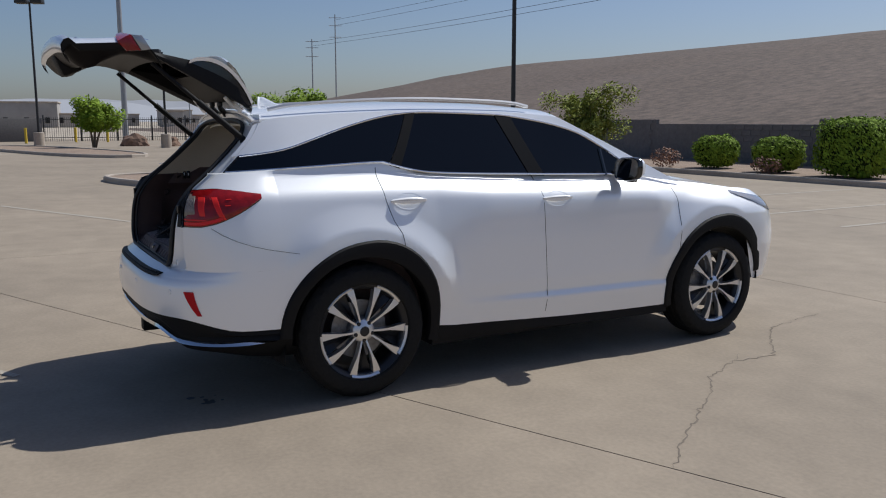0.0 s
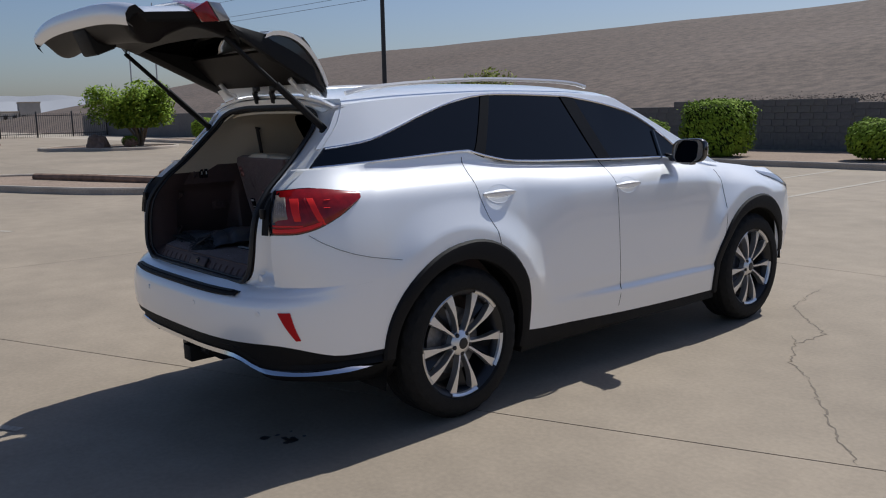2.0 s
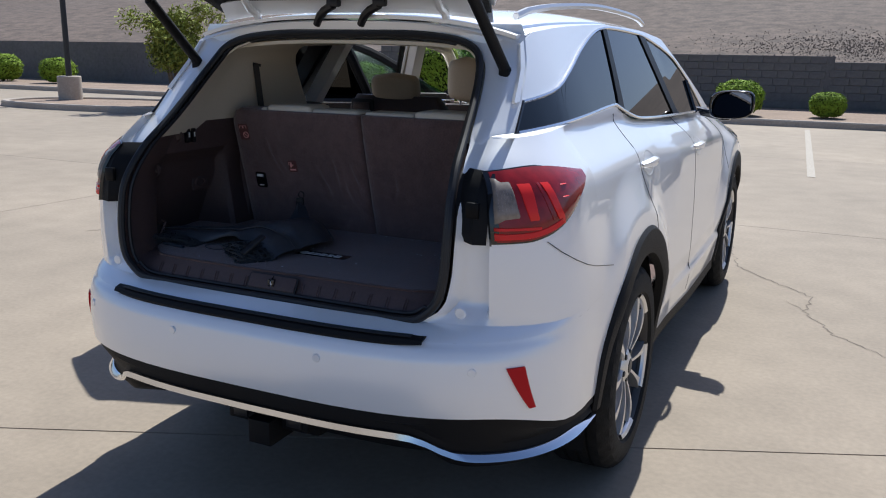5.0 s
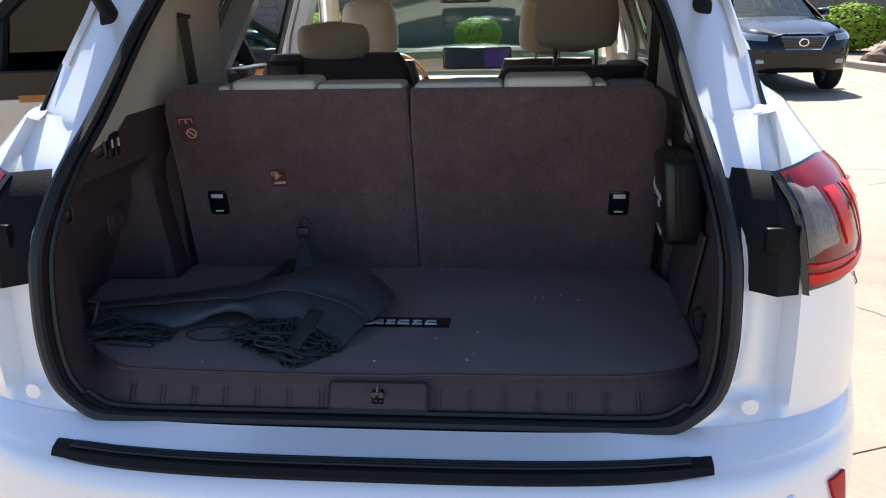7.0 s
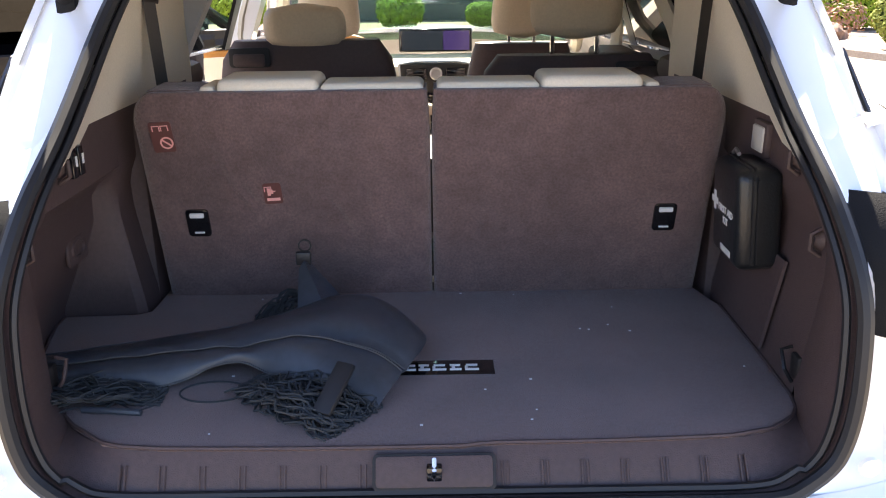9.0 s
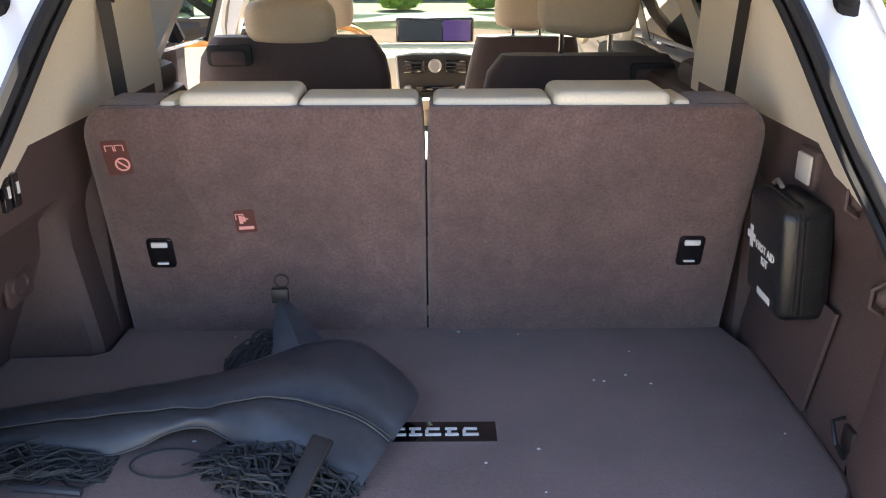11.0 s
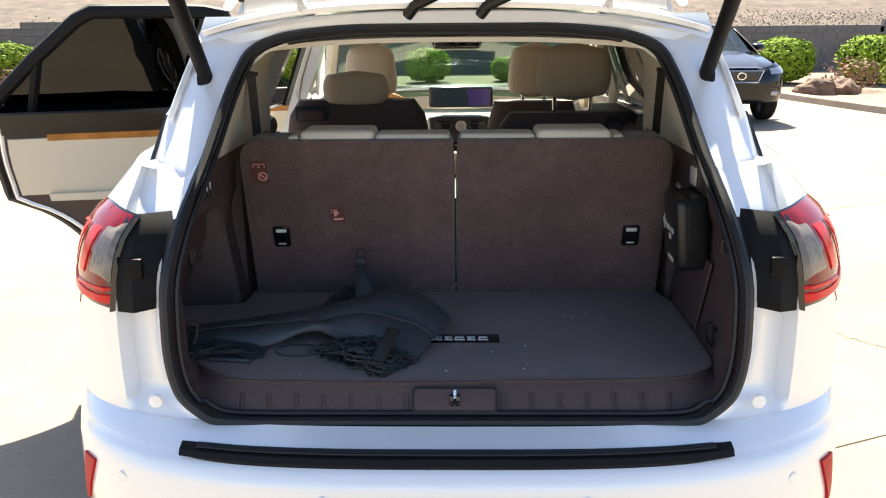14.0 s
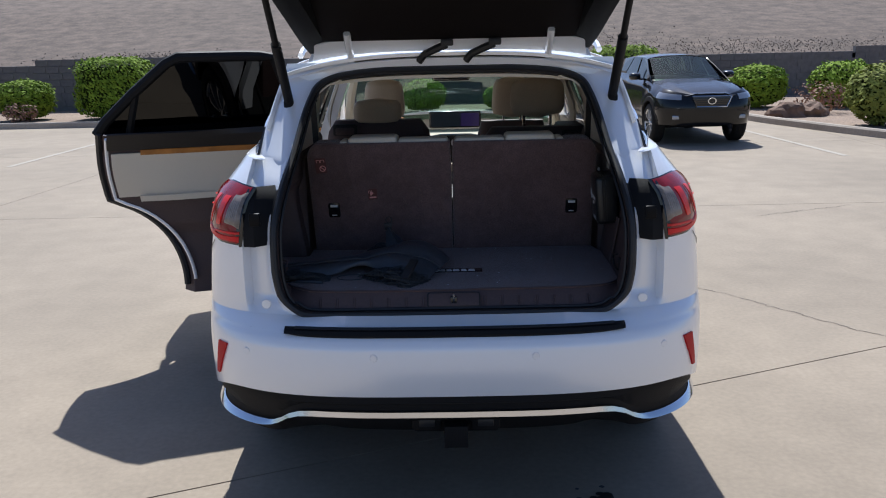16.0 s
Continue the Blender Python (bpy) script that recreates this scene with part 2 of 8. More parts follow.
def tube(bm, pts, r, n=8, cap=True, mi=0):
    """A round bar along points; r may be a list."""
    pts = [Vector(p) for p in pts]
    rings = []
    a = None
    for i, p in enumerate(pts):
        d = (pts[min(i + 1, len(pts) - 1)] - pts[max(i - 1, 0)]).normalized()
        if a is None:
            a = d.cross(Vector((0, 0, 1)) if abs(d.z) < 0.95 else Vector((1, 0, 0)))
        a = (a - d * a.dot(d)).normalized()
        b = a.cross(d)
        rr = r[i] if isinstance(r, (list, tuple)) else r
        rings.append([bm.verts.new(p + (a * math.cos(2 * math.pi * k / n) + b * math.sin(2 * math.pi * k / n)) * rr) for k in range(n)])
    for i in range(len(rings) - 1):
        for k in range(n):
            bm.faces.new((rings[i][k], rings[i][(k + 1) % n], rings[i + 1][(k + 1) % n], rings[i + 1][k])).material_index = mi
    if cap:
        bm.faces.new(rings[0][::-1]).material_index = mi
        bm.faces.new(rings[-1]).material_index = mi
    return rings


def block(bm, x0, x1, y0, y1, z0, z1, bevel=0.0, m=None, seg=2):
    """A box with rounded edges."""
    made = bmesh.ops.create_cube(bm, size=1.0)["verts"]
    for v in made:
        v.co = Vector(((x0 + x1) / 2 + v.co.x * (x1 - x0), (y0 + y1) / 2 + v.co.y * (y1 - y0), (z0 + z1) / 2 + v.co.z * (z1 - z0)))
    if bevel:
        edges = list({e for v in made for e in v.link_edges})
        res = bmesh.ops.bevel(bm, geom=edges, offset=bevel, segments=seg, affect="EDGES", profile=0.5)
        made = list({v for f in res["faces"] for v in f.verts} | {v for v in made if v.is_valid})
    if m is not None:
        bmesh.ops.transform(bm, matrix=m, verts=made)
    return made


def prism(bm, outline, depth, m=None, bevel=0.0, seg=2):
    """An outline in the xz plane, with depth along +y."""
    v0 = [bm.verts.new((x, 0, z)) for x, z in outline]
    v1 = [bm.verts.new((x, depth, z)) for x, z in outline]
    n = len(outline)
    faces = [bm.faces.new(v0), bm.faces.new(v1[::-1])]
    for i in range(n):
        faces.append(bm.faces.new((v0[i], v1[i], v1[(i + 1) % n], v0[(i + 1) % n])))
    bmesh.ops.recalc_face_normals(bm, faces=faces)
    made = v0 + v1
    if bevel:
        edges = list(faces[0].edges) + list(faces[1].edges)
        res = bmesh.ops.bevel(bm, geom=edges, offset=bevel, segments=seg, affect="EDGES", profile=0.5)
        made = list({v for f in res["faces"] for v in f.verts} | {v for v in made if v.is_valid})
    if m is not None:
        bmesh.ops.transform(bm, matrix=m, verts=made)
    return made


def lathe(bm, profile, n=32, m=None, mi=0, close=False):
    """Turns (radius, height along z) round the z axis."""
    rows = [[((r * math.cos(2 * math.pi * k / n)), r * math.sin(2 * math.pi * k / n), h) for k in range(n)] for r, h in profile]
    if m is not None:
        rows = [[m @ Vector(p) for p in r] for r in rows]
    return sheet(bm, rows + (rows[:1] if close else []), close=True, mi=mi)


def rounded(w, h, r, n=5):
    """A rounded rectangle round (0, 0)."""
    pts = []
    for cx, cy, a0 in ((w / 2 - r, h / 2 - r, 0), (-w / 2 + r, h / 2 - r, 90), (-w / 2 + r, -h / 2 + r, 180), (w / 2 - r, -h / 2 + r, 270)):
        for k in range(n):
            a = radians(a0 + 90 * k / (n - 1))
            pts.append((cx + r * math.cos(a), cy + r * math.sin(a)))
    return pts


def writing(name, text, size, m, material, parent, label="", spacing=1.0, extrude=0.0006):
    """Raised letters."""
    cu = bpy.data.curves.new(name, "FONT")
    cu.body, cu.size, cu.align_x, cu.align_y, cu.extrude, cu.space_character = text, size, "CENTER", "CENTER", extrude, spacing
    cu.resolution_u = 2
    tmp = bpy.data.objects.new(name, cu)
    scene.collection.objects.link(tmp)
    me = bpy.data.meshes.new_from_object(tmp.evaluated_get(bpy.context.evaluated_depsgraph_get()))
    bpy.data.objects.remove(tmp)
    me.materials.clear()
    me.materials.append(material)
    ob = new(name, me)
    ob.matrix_world = m
    if parent is not None:
        ob.parent = parent
    return tagged(ob, label)


# ---- the ground and what lies far off ----
def split(polys, p, d):
    """Cuts convex outlines along the line through p with the direction d."""
    out = []
    nx, ny = -d[1], d[0]
    for poly in polys:
        for sign in (1, -1):
            res = []
            for i, a in enumerate(poly):
                b = poly[(i + 1) % len(poly)]
                da = sign * ((a[0] - p[0]) * nx + (a[1] - p[1]) * ny)
                db = sign * ((b[0] - p[0]) * nx + (b[1] - p[1]) * ny)
                if da >= 0:
                    res.append(a)
                if da * db < 0:
                    t = da / (da - db)
                    res.append((a[0] + (b[0] - a[0]) * t, a[1] + (b[1] - a[1]) * t))
            if len(res) > 2:
                out.append(res)
    return out


def inset(poly, w):
    """A convex outline drawn in by w."""
    n = len(poly)
    area = sum(poly[i][0] * poly[(i + 1) % n][1] - poly[(i + 1) % n][0] * poly[i][1] for i in range(n))
    s = 1 if area > 0 else -1
    lines = []
    for i in range(n):
        a, b = Vector(poly[i]), Vector(poly[(i + 1) % n])
        d = (b - a).normalized()
        lines.append((a + Vector((-d.y, d.x)) * w * s, d))
    res = []
    for i in range(n):
        (p, d), (q, e) = lines[i - 1], lines[i]
        det = d.x * e.y - d.y * e.x
        if abs(det) < 1e-6:
            res.append(q)
            continue
        t = ((q.x - p.x) * e.y - (q.y - p.y) * e.x) / det
        res.append(p + d * t)
    return res


bm = bmesh.new()
R0 = [0, 30, 80, 200, 600, 2500]
sheet(bm, [[(r * math.cos(a * math.pi / 24), r * math.sin(a * math.pi / 24), -0.03) for a in range(48)] for r in R0[1:]], close=True)
bm.faces.new([v for v in bm.verts if abs(v.co.length - 30) < 0.01][::1])
solid("ground", finish(bm, False), DESERT, "flat tan desert soil reaching to the horizon", "ground", kind="structure")

pavement = tagged(new("pavement"), "tan cast concrete parking lot in large jointed slabs", "pavement", kind="structure")
slabs = [[(-75, -45), (40, -45), (40, 18.1), (-75, 18.1)]]
for p, d in (((0.95, 1.36), (1, 0.425)), ((0, 6.2), (1, 0.0)), ((0, -4.6), (1, 0.1)), ((0, 11.9), (1, 0)), ((-5.6, 0), (0.05, 1)), ((-13, 0), (0.0, 1)),
             ((6.6, 0), (0.02, 1)), ((-24, 0), (0, 1)), ((-36, 0), (0, 1)), ((-50, 0), (0, 1)), ((0, -20), (1, 0)), ((18, 0), (0, 1))):
    slabs = split(slabs, p, d)
for poly in slabs:
    bm = bmesh.new()
    inner = inset(poly, 0.0028)
    low = inset(poly, 0.0025)
    top = [bm.verts.new((p[0], p[1], 0)) for p in inset(poly, 0.0048)]
    mid = [bm.verts.new((p[0], p[1], -0.005)) for p in inner]
    bot = [bm.verts.new((p[0], p[1], -0.028)) for p in low]
    bm.faces.new(top)
    n = len(top)
    for i in range(n):
        k = (i + 1) % n
        bm.faces.new((top[i], mid[i], mid[k], top[k]))
        bm.faces.new((mid[i], bot[i], bot[k], mid[k]))
    part("slab", finish(bm, False), CONCRETE, pavement)
bm = bmesh.new()
block(bm, -75, 40, -45, 18.1, -0.029, -0.014)
part("joint_filler", finish(bm, False), JOINT, pavement)


def crack(pts, w, seed):
    """A wandering crack between points."""
    rng = random.Random(seed)
    bm = bmesh.new()
    line = []
    for a, b in zip(pts, pts[1:]):
        n = max(3, int((Vector(b) - Vector(a)).length / 0.035))
        for i in range(n):
            t = i / n
            line.append((a[0] + (b[0] - a[0]) * t + rng.gauss(0, 0.011), a[1] + (b[1] - a[1]) * t + rng.gauss(0, 0.011)))
    rows = []
    for i, p in enumerate(line):
        ww = w * rng.uniform(0.25, 1.3) * min(1, i / 6 + 0.1, (len(line) - i) / 6 + 0.1)
        q = line[min(i + 1, len(line) - 1)]
        d = (Vector(q) - Vector(line[max(i - 1, 0)])).normalized()
        rows.append([(p[0] + d.y * ww, p[1] - d.x * ww, 0.0018), (p[0] - d.y * ww, p[1] + d.x * ww, 0.0018)])
    sheet(bm, rows)
    return part("crack", finish(bm, False), CRACK, pavement, "dark wandering crack in the concrete")


def line_mark(x0, y0, x1, y1, w=0.10):
    bm = bmesh.new()
    d = Vector((x1 - x0, y1 - y0))
    n = d.normalized()
    rows = []
    k = 14
    for i in range(k + 1):
        p = Vector((x0, y0)) + d * i / k
        rows.append([(p.x + n.y * w / 2, p.y - n.x * w / 2, 0.004), (p.x - n.y * w / 2, p.y + n.x * w / 2, 0.004)])
    sheet(bm, rows)
    return tagged(part("stall_line", finish(bm, False), LINE, pavement, "worn white painted parking stall line"))


for x0, x1 in ((-7.0, -7.0), (-4.45, -4.45), (-2.7, -2.7), (-0.62, -0.74), (1.25, 0.9), (3.15, 2.5), (5.75, 5.5)):
    line_mark(x0, 9.9 if x0 > 0 else 10.6, x1, 17.4)
line_mark(-12.4, -0.2, -8.6, 1.5)
line_mark(-0.72, -0.62, -0.52, -0.50, 0.05)
crack([(2.51, 2.01), (2.26, 2.36), (1.87, 2.93), (1.58, 3.28), (1.44, 3.62), (1.47, 3.99), (1.14, 4.34), (0.94, 4.60), (0.86, 5.0), (0.80, 5.35)], 0.0050, 3)
crack([(1.44, 3.62), (1.30, 3.85)], 0.003, 4)
crack([(2.9, 5.6), (4.1, 6.1)], 0.006, 5)
crack([(-4.1, 3.2), (-4.0, 3.32)], 0.02, 6)
# oil drips
bm = bmesh.new()
rng = random.Random(8)
for i in range(9):
    cx, cy, r = 0.53 + rng.gauss(0, 0.05), 0.40 + rng.gauss(0, 0.035), rng.uniform(0.008, 0.03)
    bm.faces.new([bm.verts.new((cx + r * math.cos(a) * rng.uniform(0.7, 1.2), cy + r * math.sin(a) * rng.uniform(0.7, 1.2), 0.0015 + i * 0.0002)) for a in np.arange(0, 6.2, 0.7)])
part("oil_stain", finish(bm, False), mat("oil", (0.02, 0.018, 0.016), 0.5), pavement, "dark spattered oil stain")


def island(name, pts, label, height=0.14, fill=GRAVEL):
    """A planter: kerb round gravel."""
    root = tagged(new(name), label, "planter", kind="structure")
    n = len(pts)
    bm = bmesh.new()
    prof = [(0.0, -0.02), (0.01, height - 0.03), (0.035, height), (0.13, height), (0.15, height - 0.02), (0.15, height - 0.07)]
    rings = [[(p.x, p.y, z) for p in inset(pts, off)] if off else [(p[0], p[1], z) for p in pts] for off, z in prof]
    sheet(bm, [list(r) for r in zip(*(rings + []))] + [[r[0] for r in rings]])
    part("kerb", finish(bm, True), KERB, root)
    bm = bmesh.new()
    bm.faces.new([bm.verts.new((p.x, p.y, height - 0.05)) for p in inset(pts, 0.14)])
    part("gravel_bed", finish(bm, False), fill, root)
    return root


def oval(cx, cy, rx, ry, turn=0, n=26, power=2.6):
    pts = []
    for k in range(n):
        a = 2 * math.pi * k / n
        c, s = math.cos(a), math.sin(a)
        x, y = rx * math.copysign(abs(c) ** (2 / power), c), ry * math.copysign(abs(s) ** (2 / power), s)
        t = radians(turn)
        pts.append((cx + x * math.cos(t) - y * math.sin(t), cy + x * math.sin(t) + y * math.cos(t)))
    return pts


island("planter_island", oval(-15.8, 4.6, 3.9, 1.55, 22), "kidney shaped gravel island with a concrete kerb")
island("planter_island", oval(-36.5, 12.8, 3.2, 2.2, 40), "small gravel island with a concrete kerb under a tree")
island("planter_island", oval(-42.0, 3.2, 9.5, 2.0, 14), "long gravel island with a concrete kerb under a lamp post")
island("planter_strip", [(x, 18.0 + 0.12 * math.sin(x * 0.2)) for x in np.arange(-46, 6.1, 1.5)] + [(6.3, 16.8), (6.5, 15.4), (7.0, 13.3), (7.5, 11.6), (8.2, 9.6), (10, 8.4), (40, 8.4), (40, 23.5), (-46, 23.5)], "gravel planting strip with a concrete kerb along the block wall")

# block wall, stepped
wall = tagged(new("wall_boundary"), "dark grey concrete block boundary wall with stepped top", "wall", kind="structure")
WALL_Y = 23.3
rng = random.Random(2)
steps = [(-72, -44, 1.62), (-44, -33, 1.5), (-33, -20, 1.62), (-20, -12.6, 1.45), (-12.6, -6.6, 1.62), (-6.6, 1.2, 1.5), (1.2, 12, 1.35), (12, 45, 1.5)]
for x0, x1, top in steps:
    bm = bmesh.new()
    block(bm, x0, x1, WALL_Y + 0.012, WALL_Y + 0.19, -0.02, top - 0.004)
    part("wall_core", finish(bm, False), MORTAR, wall)
bm = bmesh.new()
block(bm, -0.196, 0.196, -0.011, 0.012, -0.096, 0.096, 0.006, seg=1)
block_me = to_mesh("block", finish(bm, False), BLOCK, 0)
rest = bmesh.new()
count = 0
for x0, x1, top in steps:
    rows = int(top / 0.2)
    for r in range(rows + 1):
        z = top - 0.1 - r * 0.2
        if z < 0.0:
            continue
        x = x0 + (0.2 if r % 2 else 0.4) / 2
        while x + 0.19 < x1:
            if -16 <= x <= 9 and count < 300 and r < 5:
                ob = new("block", block_me)
                ob.location, ob.parent = (x, WALL_Y, z), wall
                count += 1
            else:
                v = [rest.verts.new((x + a * 0.196, WALL_Y - 0.011, z + b * 0.096)) for a, b in ((-1, -1), (1, -1), (1, 1), (-1, 1))]
                w = [rest.verts.new((x + a * 0.196, WALL_Y + 0.012, z + b * 0.096)) for a, b in ((-1, -1), (1, -1), (1, 1), (-1, 1))]
                rest.faces.new(v)
                for i in range(4):
                    rest.faces.new((v[i], w[i], w[(i + 1) % 4], v[(i + 1) % 4]))
            x += 0.4
tagged(part("block_courses", finish(rest, False), BLOCK, wall), kind="stuff")

# the long graded berm behind the wall
def berm_height(x, y):
    ridge = 10.6 * (1 - 1 / (1 + math.exp((x + 148) / 7.5)))
    s = min(1.0, max(0.0, (y - 25) / 55))
    up = s if s < 0.9 else 0.9 + (s - 0.9) * 0.5
    if y > 88:
        up = max(0, 0.95 - (y - 88) / 60)
    return ridge * up * 1.05 + noise.noise(Vector((x * 0.07, y * 0.07, 0))) * 0.25 * min(1, s * 6) - 0.02


bm = bmesh.new()
ys = [23.6, 25, 26.5] + list(np.arange(28, 92, 2.0)) + [100, 120, 150]
xs = list(np.arange(-190, -60, 3.0)) + list(np.arange(-60, 60, 1.5)) + list(np.arange(60, 200, 6.0))
sheet(bm, [[(x, y, berm_height(x, y)) for x in xs] for y in ys])
solid("berm", finish(bm), BERM, "long brown gravel embankment behind the wall", "hill", kind="structure")
bm = bmesh.new()
rng = random.Random(12)
for cx, cy, rx, ry, n in ((2.5, 34, 6, 3.2, 5200), (-12, 33, 5, 1.2, 1400), (12, 32, 9, 2.0, 2400), (-128, 62, 9, 2, 400)):
    for i in range(n):
        x, y = cx + rng.gauss(0, rx * 0.45), cy + rng.gauss(0, ry * 0.45)
        r = rng.uniform(0.03, 0.10)
        z = berm_height(x, y)
        vs = [bm.verts.new((x + r * math.cos(a) * rng.uniform(0.6, 1.2), y + r * math.sin(a) * rng.uniform(0.6, 1.2), z - 0.05)) for a in (0, 1.3, 2.6, 3.9, 5.1)]
        t = bm.verts.new((x, y, z + r * rng.uniform(0.2, 0.6)))
        for k in range(5):
            bm.faces.new((vs[k], vs[(k + 1) % 5], t))
solid("rubble", finish(bm, False), BERM_DARK, "scattered dark rubble on the embankment", "rubble", kind="stuff")

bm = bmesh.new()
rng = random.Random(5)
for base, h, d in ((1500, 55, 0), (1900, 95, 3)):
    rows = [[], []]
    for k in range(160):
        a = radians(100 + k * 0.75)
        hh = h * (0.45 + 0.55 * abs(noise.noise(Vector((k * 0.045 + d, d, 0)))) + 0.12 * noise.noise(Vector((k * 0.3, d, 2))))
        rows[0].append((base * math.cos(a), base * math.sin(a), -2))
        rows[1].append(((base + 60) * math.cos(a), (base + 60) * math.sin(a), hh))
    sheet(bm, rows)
solid("backdrop_mountains", finish(bm), MOUNTAIN, "desert mountains on the horizon, haze painted into their pale colour", "mountains", kind="structure")


# ---- the sport utility car ----
HINGE = Vector((0, 0.76, 1.625))
ZH = 0.385
AXLES = (1.22, 4.01)
belt = curve((0.2, 1.275), (0.45, 1.285), (1.0, 1.31), (1.42, 1.325), (1.50, 1.30), (1.72, 1.258), (2.5, 1.225), (3.3, 1.197), (3.62, 1.155), (4.1, 1.10), (4.55, 1.03), (4.95, 0.93))
wz = curve((0.2, 0.85), (0.36, 0.885), (0.5, 0.897), (0.66, 0.899), (0.78, 0.896), (0.88, 0.888), (1.0, 0.873), (1.12, 0.851), (1.17, 0.838), (1.21, 0.820), (1.33, 0.778))
door_z = curve((0.2, 0.872), (0.36, 0.890), (0.5, 0.897), (0.78, 0.8975), (0.95, 0.893), (1.05, 0.885), (1.13, 0.868), (1.17, 0.85), (1.21, 0.825), (1.33, 0.778))
rear_y = curve((0.3, 0.24), (0.44, 0.15), (0.52, 0.11), (0.62, 0.098), (0.70, 0.105), (0.732, 0.120), (0.750, 0.142), (0.785, 0.165))
flank_y = curve((0.785, 0.215), (0.9, 0.198), (1.0, 0.192), (1.1, 0.200), (1.2, 0.255), (1.3, 0.365))
front_y = curve((0.2, 4.78), (0.45, 4.93), (0.7, 4.96), (0.9, 4.90), (1.0, 4.80), (1.1, 4.62))
open_w = curve((0.785, 0.47), (0.80, 0.525), (0.825, 0.558), (0.86, 0.578), (0.95, 0.591), (1.05, 0.592), (1.13, 0.583), (1.28, 0.552), (1.47, 0.512), (1.53, 0.45), (1.568, 0.30))
white_low = curve((0.0, 0.545), (0.2, 0.545), (0.5, 0.47), (0.8, 0.455), (1.7, 0.36), (1.85, 0.345), (3.6, 0.29), (4.4, 0.32), (4.95, 0.40))
roof_z = curve((0.62, 1.615), (0.75, 1.635), (1.2, 1.67), (1.8, 1.69), (2.3, 1.685), (2.75, 1.655))
glass_top = curve((0.44, 1.368), (0.55, 1.374), (0.7, 1.388), (0.83, 1.407), (1.0, 1.457), (1.2, 1.522), (1.45, 1.586), (1.6, 1.609), (1.75, 1.617), (2.25, 1.605), (2.55, 1.57), (2.85, 1.50), (3.1, 1.37), (3.34, 1.197))
opening_y = curve((0.70, 0.245), (0.785, 0.245), (0.95, 0.255), (1.07, 0.275), (1.20, 0.36), (1.27, 0.445), (1.41, 0.595), (1.49, 0.668), (1.57, 0.715))
opening_z = curve((0.245, 0.785), (0.275, 1.07), (0.36, 1.20), (0.445, 1.27), (0.595, 1.41), (0.668, 1.49), (0.715, 1.57))
smooth_belt = curve((0.2, 1.272), (0.8, 1.283), (1.4, 1.275), (2.0, 1.25), (2.5, 1.225), (3.3, 1.197), (3.62, 1.155), (4.1, 1.10), (4.55, 1.03), (4.95, 0.93))
rear_in = curve((0.36, 0.866), (0.42, 0.878), (0.50, 0.898), (0.60, 0.932), (0.70, 0.962), (0.85, 0.99), (1.0, 0.998), (1.1, 1.0))
AR = 0.458


def side_x(y, z):
    """The half width of the body side under the belt."""
    d = smooth_belt(y) - z
    w = wz(z)
    for yc in AXLES:
        rho = math.hypot(y - yc, z - ZH)
        q = min(1.0, max(0.0, (rho - 0.585) / 0.14))
        if z > 0.45:
            fade = min(1.0, max(0.0, (y - 0.70) / 0.30)) if yc < 2 else min(1.0, max(0.0, (4.62 - y) / 0.30))
            w += 0.030 * (1 - q) ** 1.4 * min(1, (z - 0.45) / 0.2) * fade * fade * (3 - 2 * fade)
    door = min(1.0, max(0.0, (y - 1.72) / 0.35)) * min(1.0, max(0.0, (3.60 - y) / 0.15))
    if door:
        zc = white_low(y) + (0.785 - white_low(y)) * 0.5 ** 0.9
        w += (door_z(z) - wz(z)) * door
        w -= 0.022 * door * max(0.0, zc - z) / 0.25
        crease = 0.470 + 0.022 * max(0.0, 2.6 - y) - 0.012 * max(0.0, y - 2.6)
        k = min(1.0, max(0.0, (crease + 0.018 - z) / 0.036))
        w += 0.021 * k * k * (3 - 2 * k) * min(1.0, max(0.0, (y - 1.80) / 0.8)) * min(1.0, max(0.0, (3.60 - y) / 0.10))
    xb = 0.742 if y < 3.3 else 0.742 + (y - 3.3) * 0.02
    s = 1 - max(0.0, 1 - max(0.0, d) / 0.15) ** 2.0
    w = xb + (w - xb) * s - 0.43 * max(0.0, z - max(1.30, smooth_belt(y)))
    if y > 3.9:
        w *= 1 - 0.10 * ((y - 3.9) / 1.0) ** 2
    return w


def upper_x(y, z):
    """The half width of the greenhouse over the belt."""
    x = 0.742 - 0.43 * (z - 1.30)
    if y > 2.6:
        x = 0.742 - 0.43 * (z - 1.30) * max(0.35, 1 - (y - 2.6) * 0.3)
    return x * rear_in(max(0.36, min(y, 1.1)))


def low_edge(y, base):
    """The lower edge of a panel, over the wheel arches."""
    for yc in AXLES:
        if abs(y - yc) < AR:
            return max(base, ZH + math.sqrt(AR ** 2 - (y - yc) ** 2))
    return base


def arch_ys(y0, y1, step=0.035):
    ys = set(round(v, 4) for v in np.arange(y0, y1 + 1e-6, step)) | set(round(v, 4) for v in np.arange(1.68, 2.0, 0.0175))
    ys.add(y1)
    for yc in AXLES:
        ys = {v for v in ys if abs(v - yc) > AR + 0.012}
        ys |= {round(yc + AR * math.cos(math.pi * k / 34), 4) for k in range(35)} | {yc - AR - 0.0002, yc + AR + 0.0002}
    return sorted(v for v in ys if y0 <= v <= y1)


def corner(w, y_end, y_join, n, phi):
    """A rounded plan corner: phi 0 in the middle, 90 at the side."""
    s, c = math.sin(phi), math.cos(phi)
    return w * s ** (2 / n), y_join - (y_join - y_end) * max(c, 0) ** (2 / n)


def mirror_x(rows):
    return [[(-p[0], p[1], p[2]) for p in r] for r in rows]


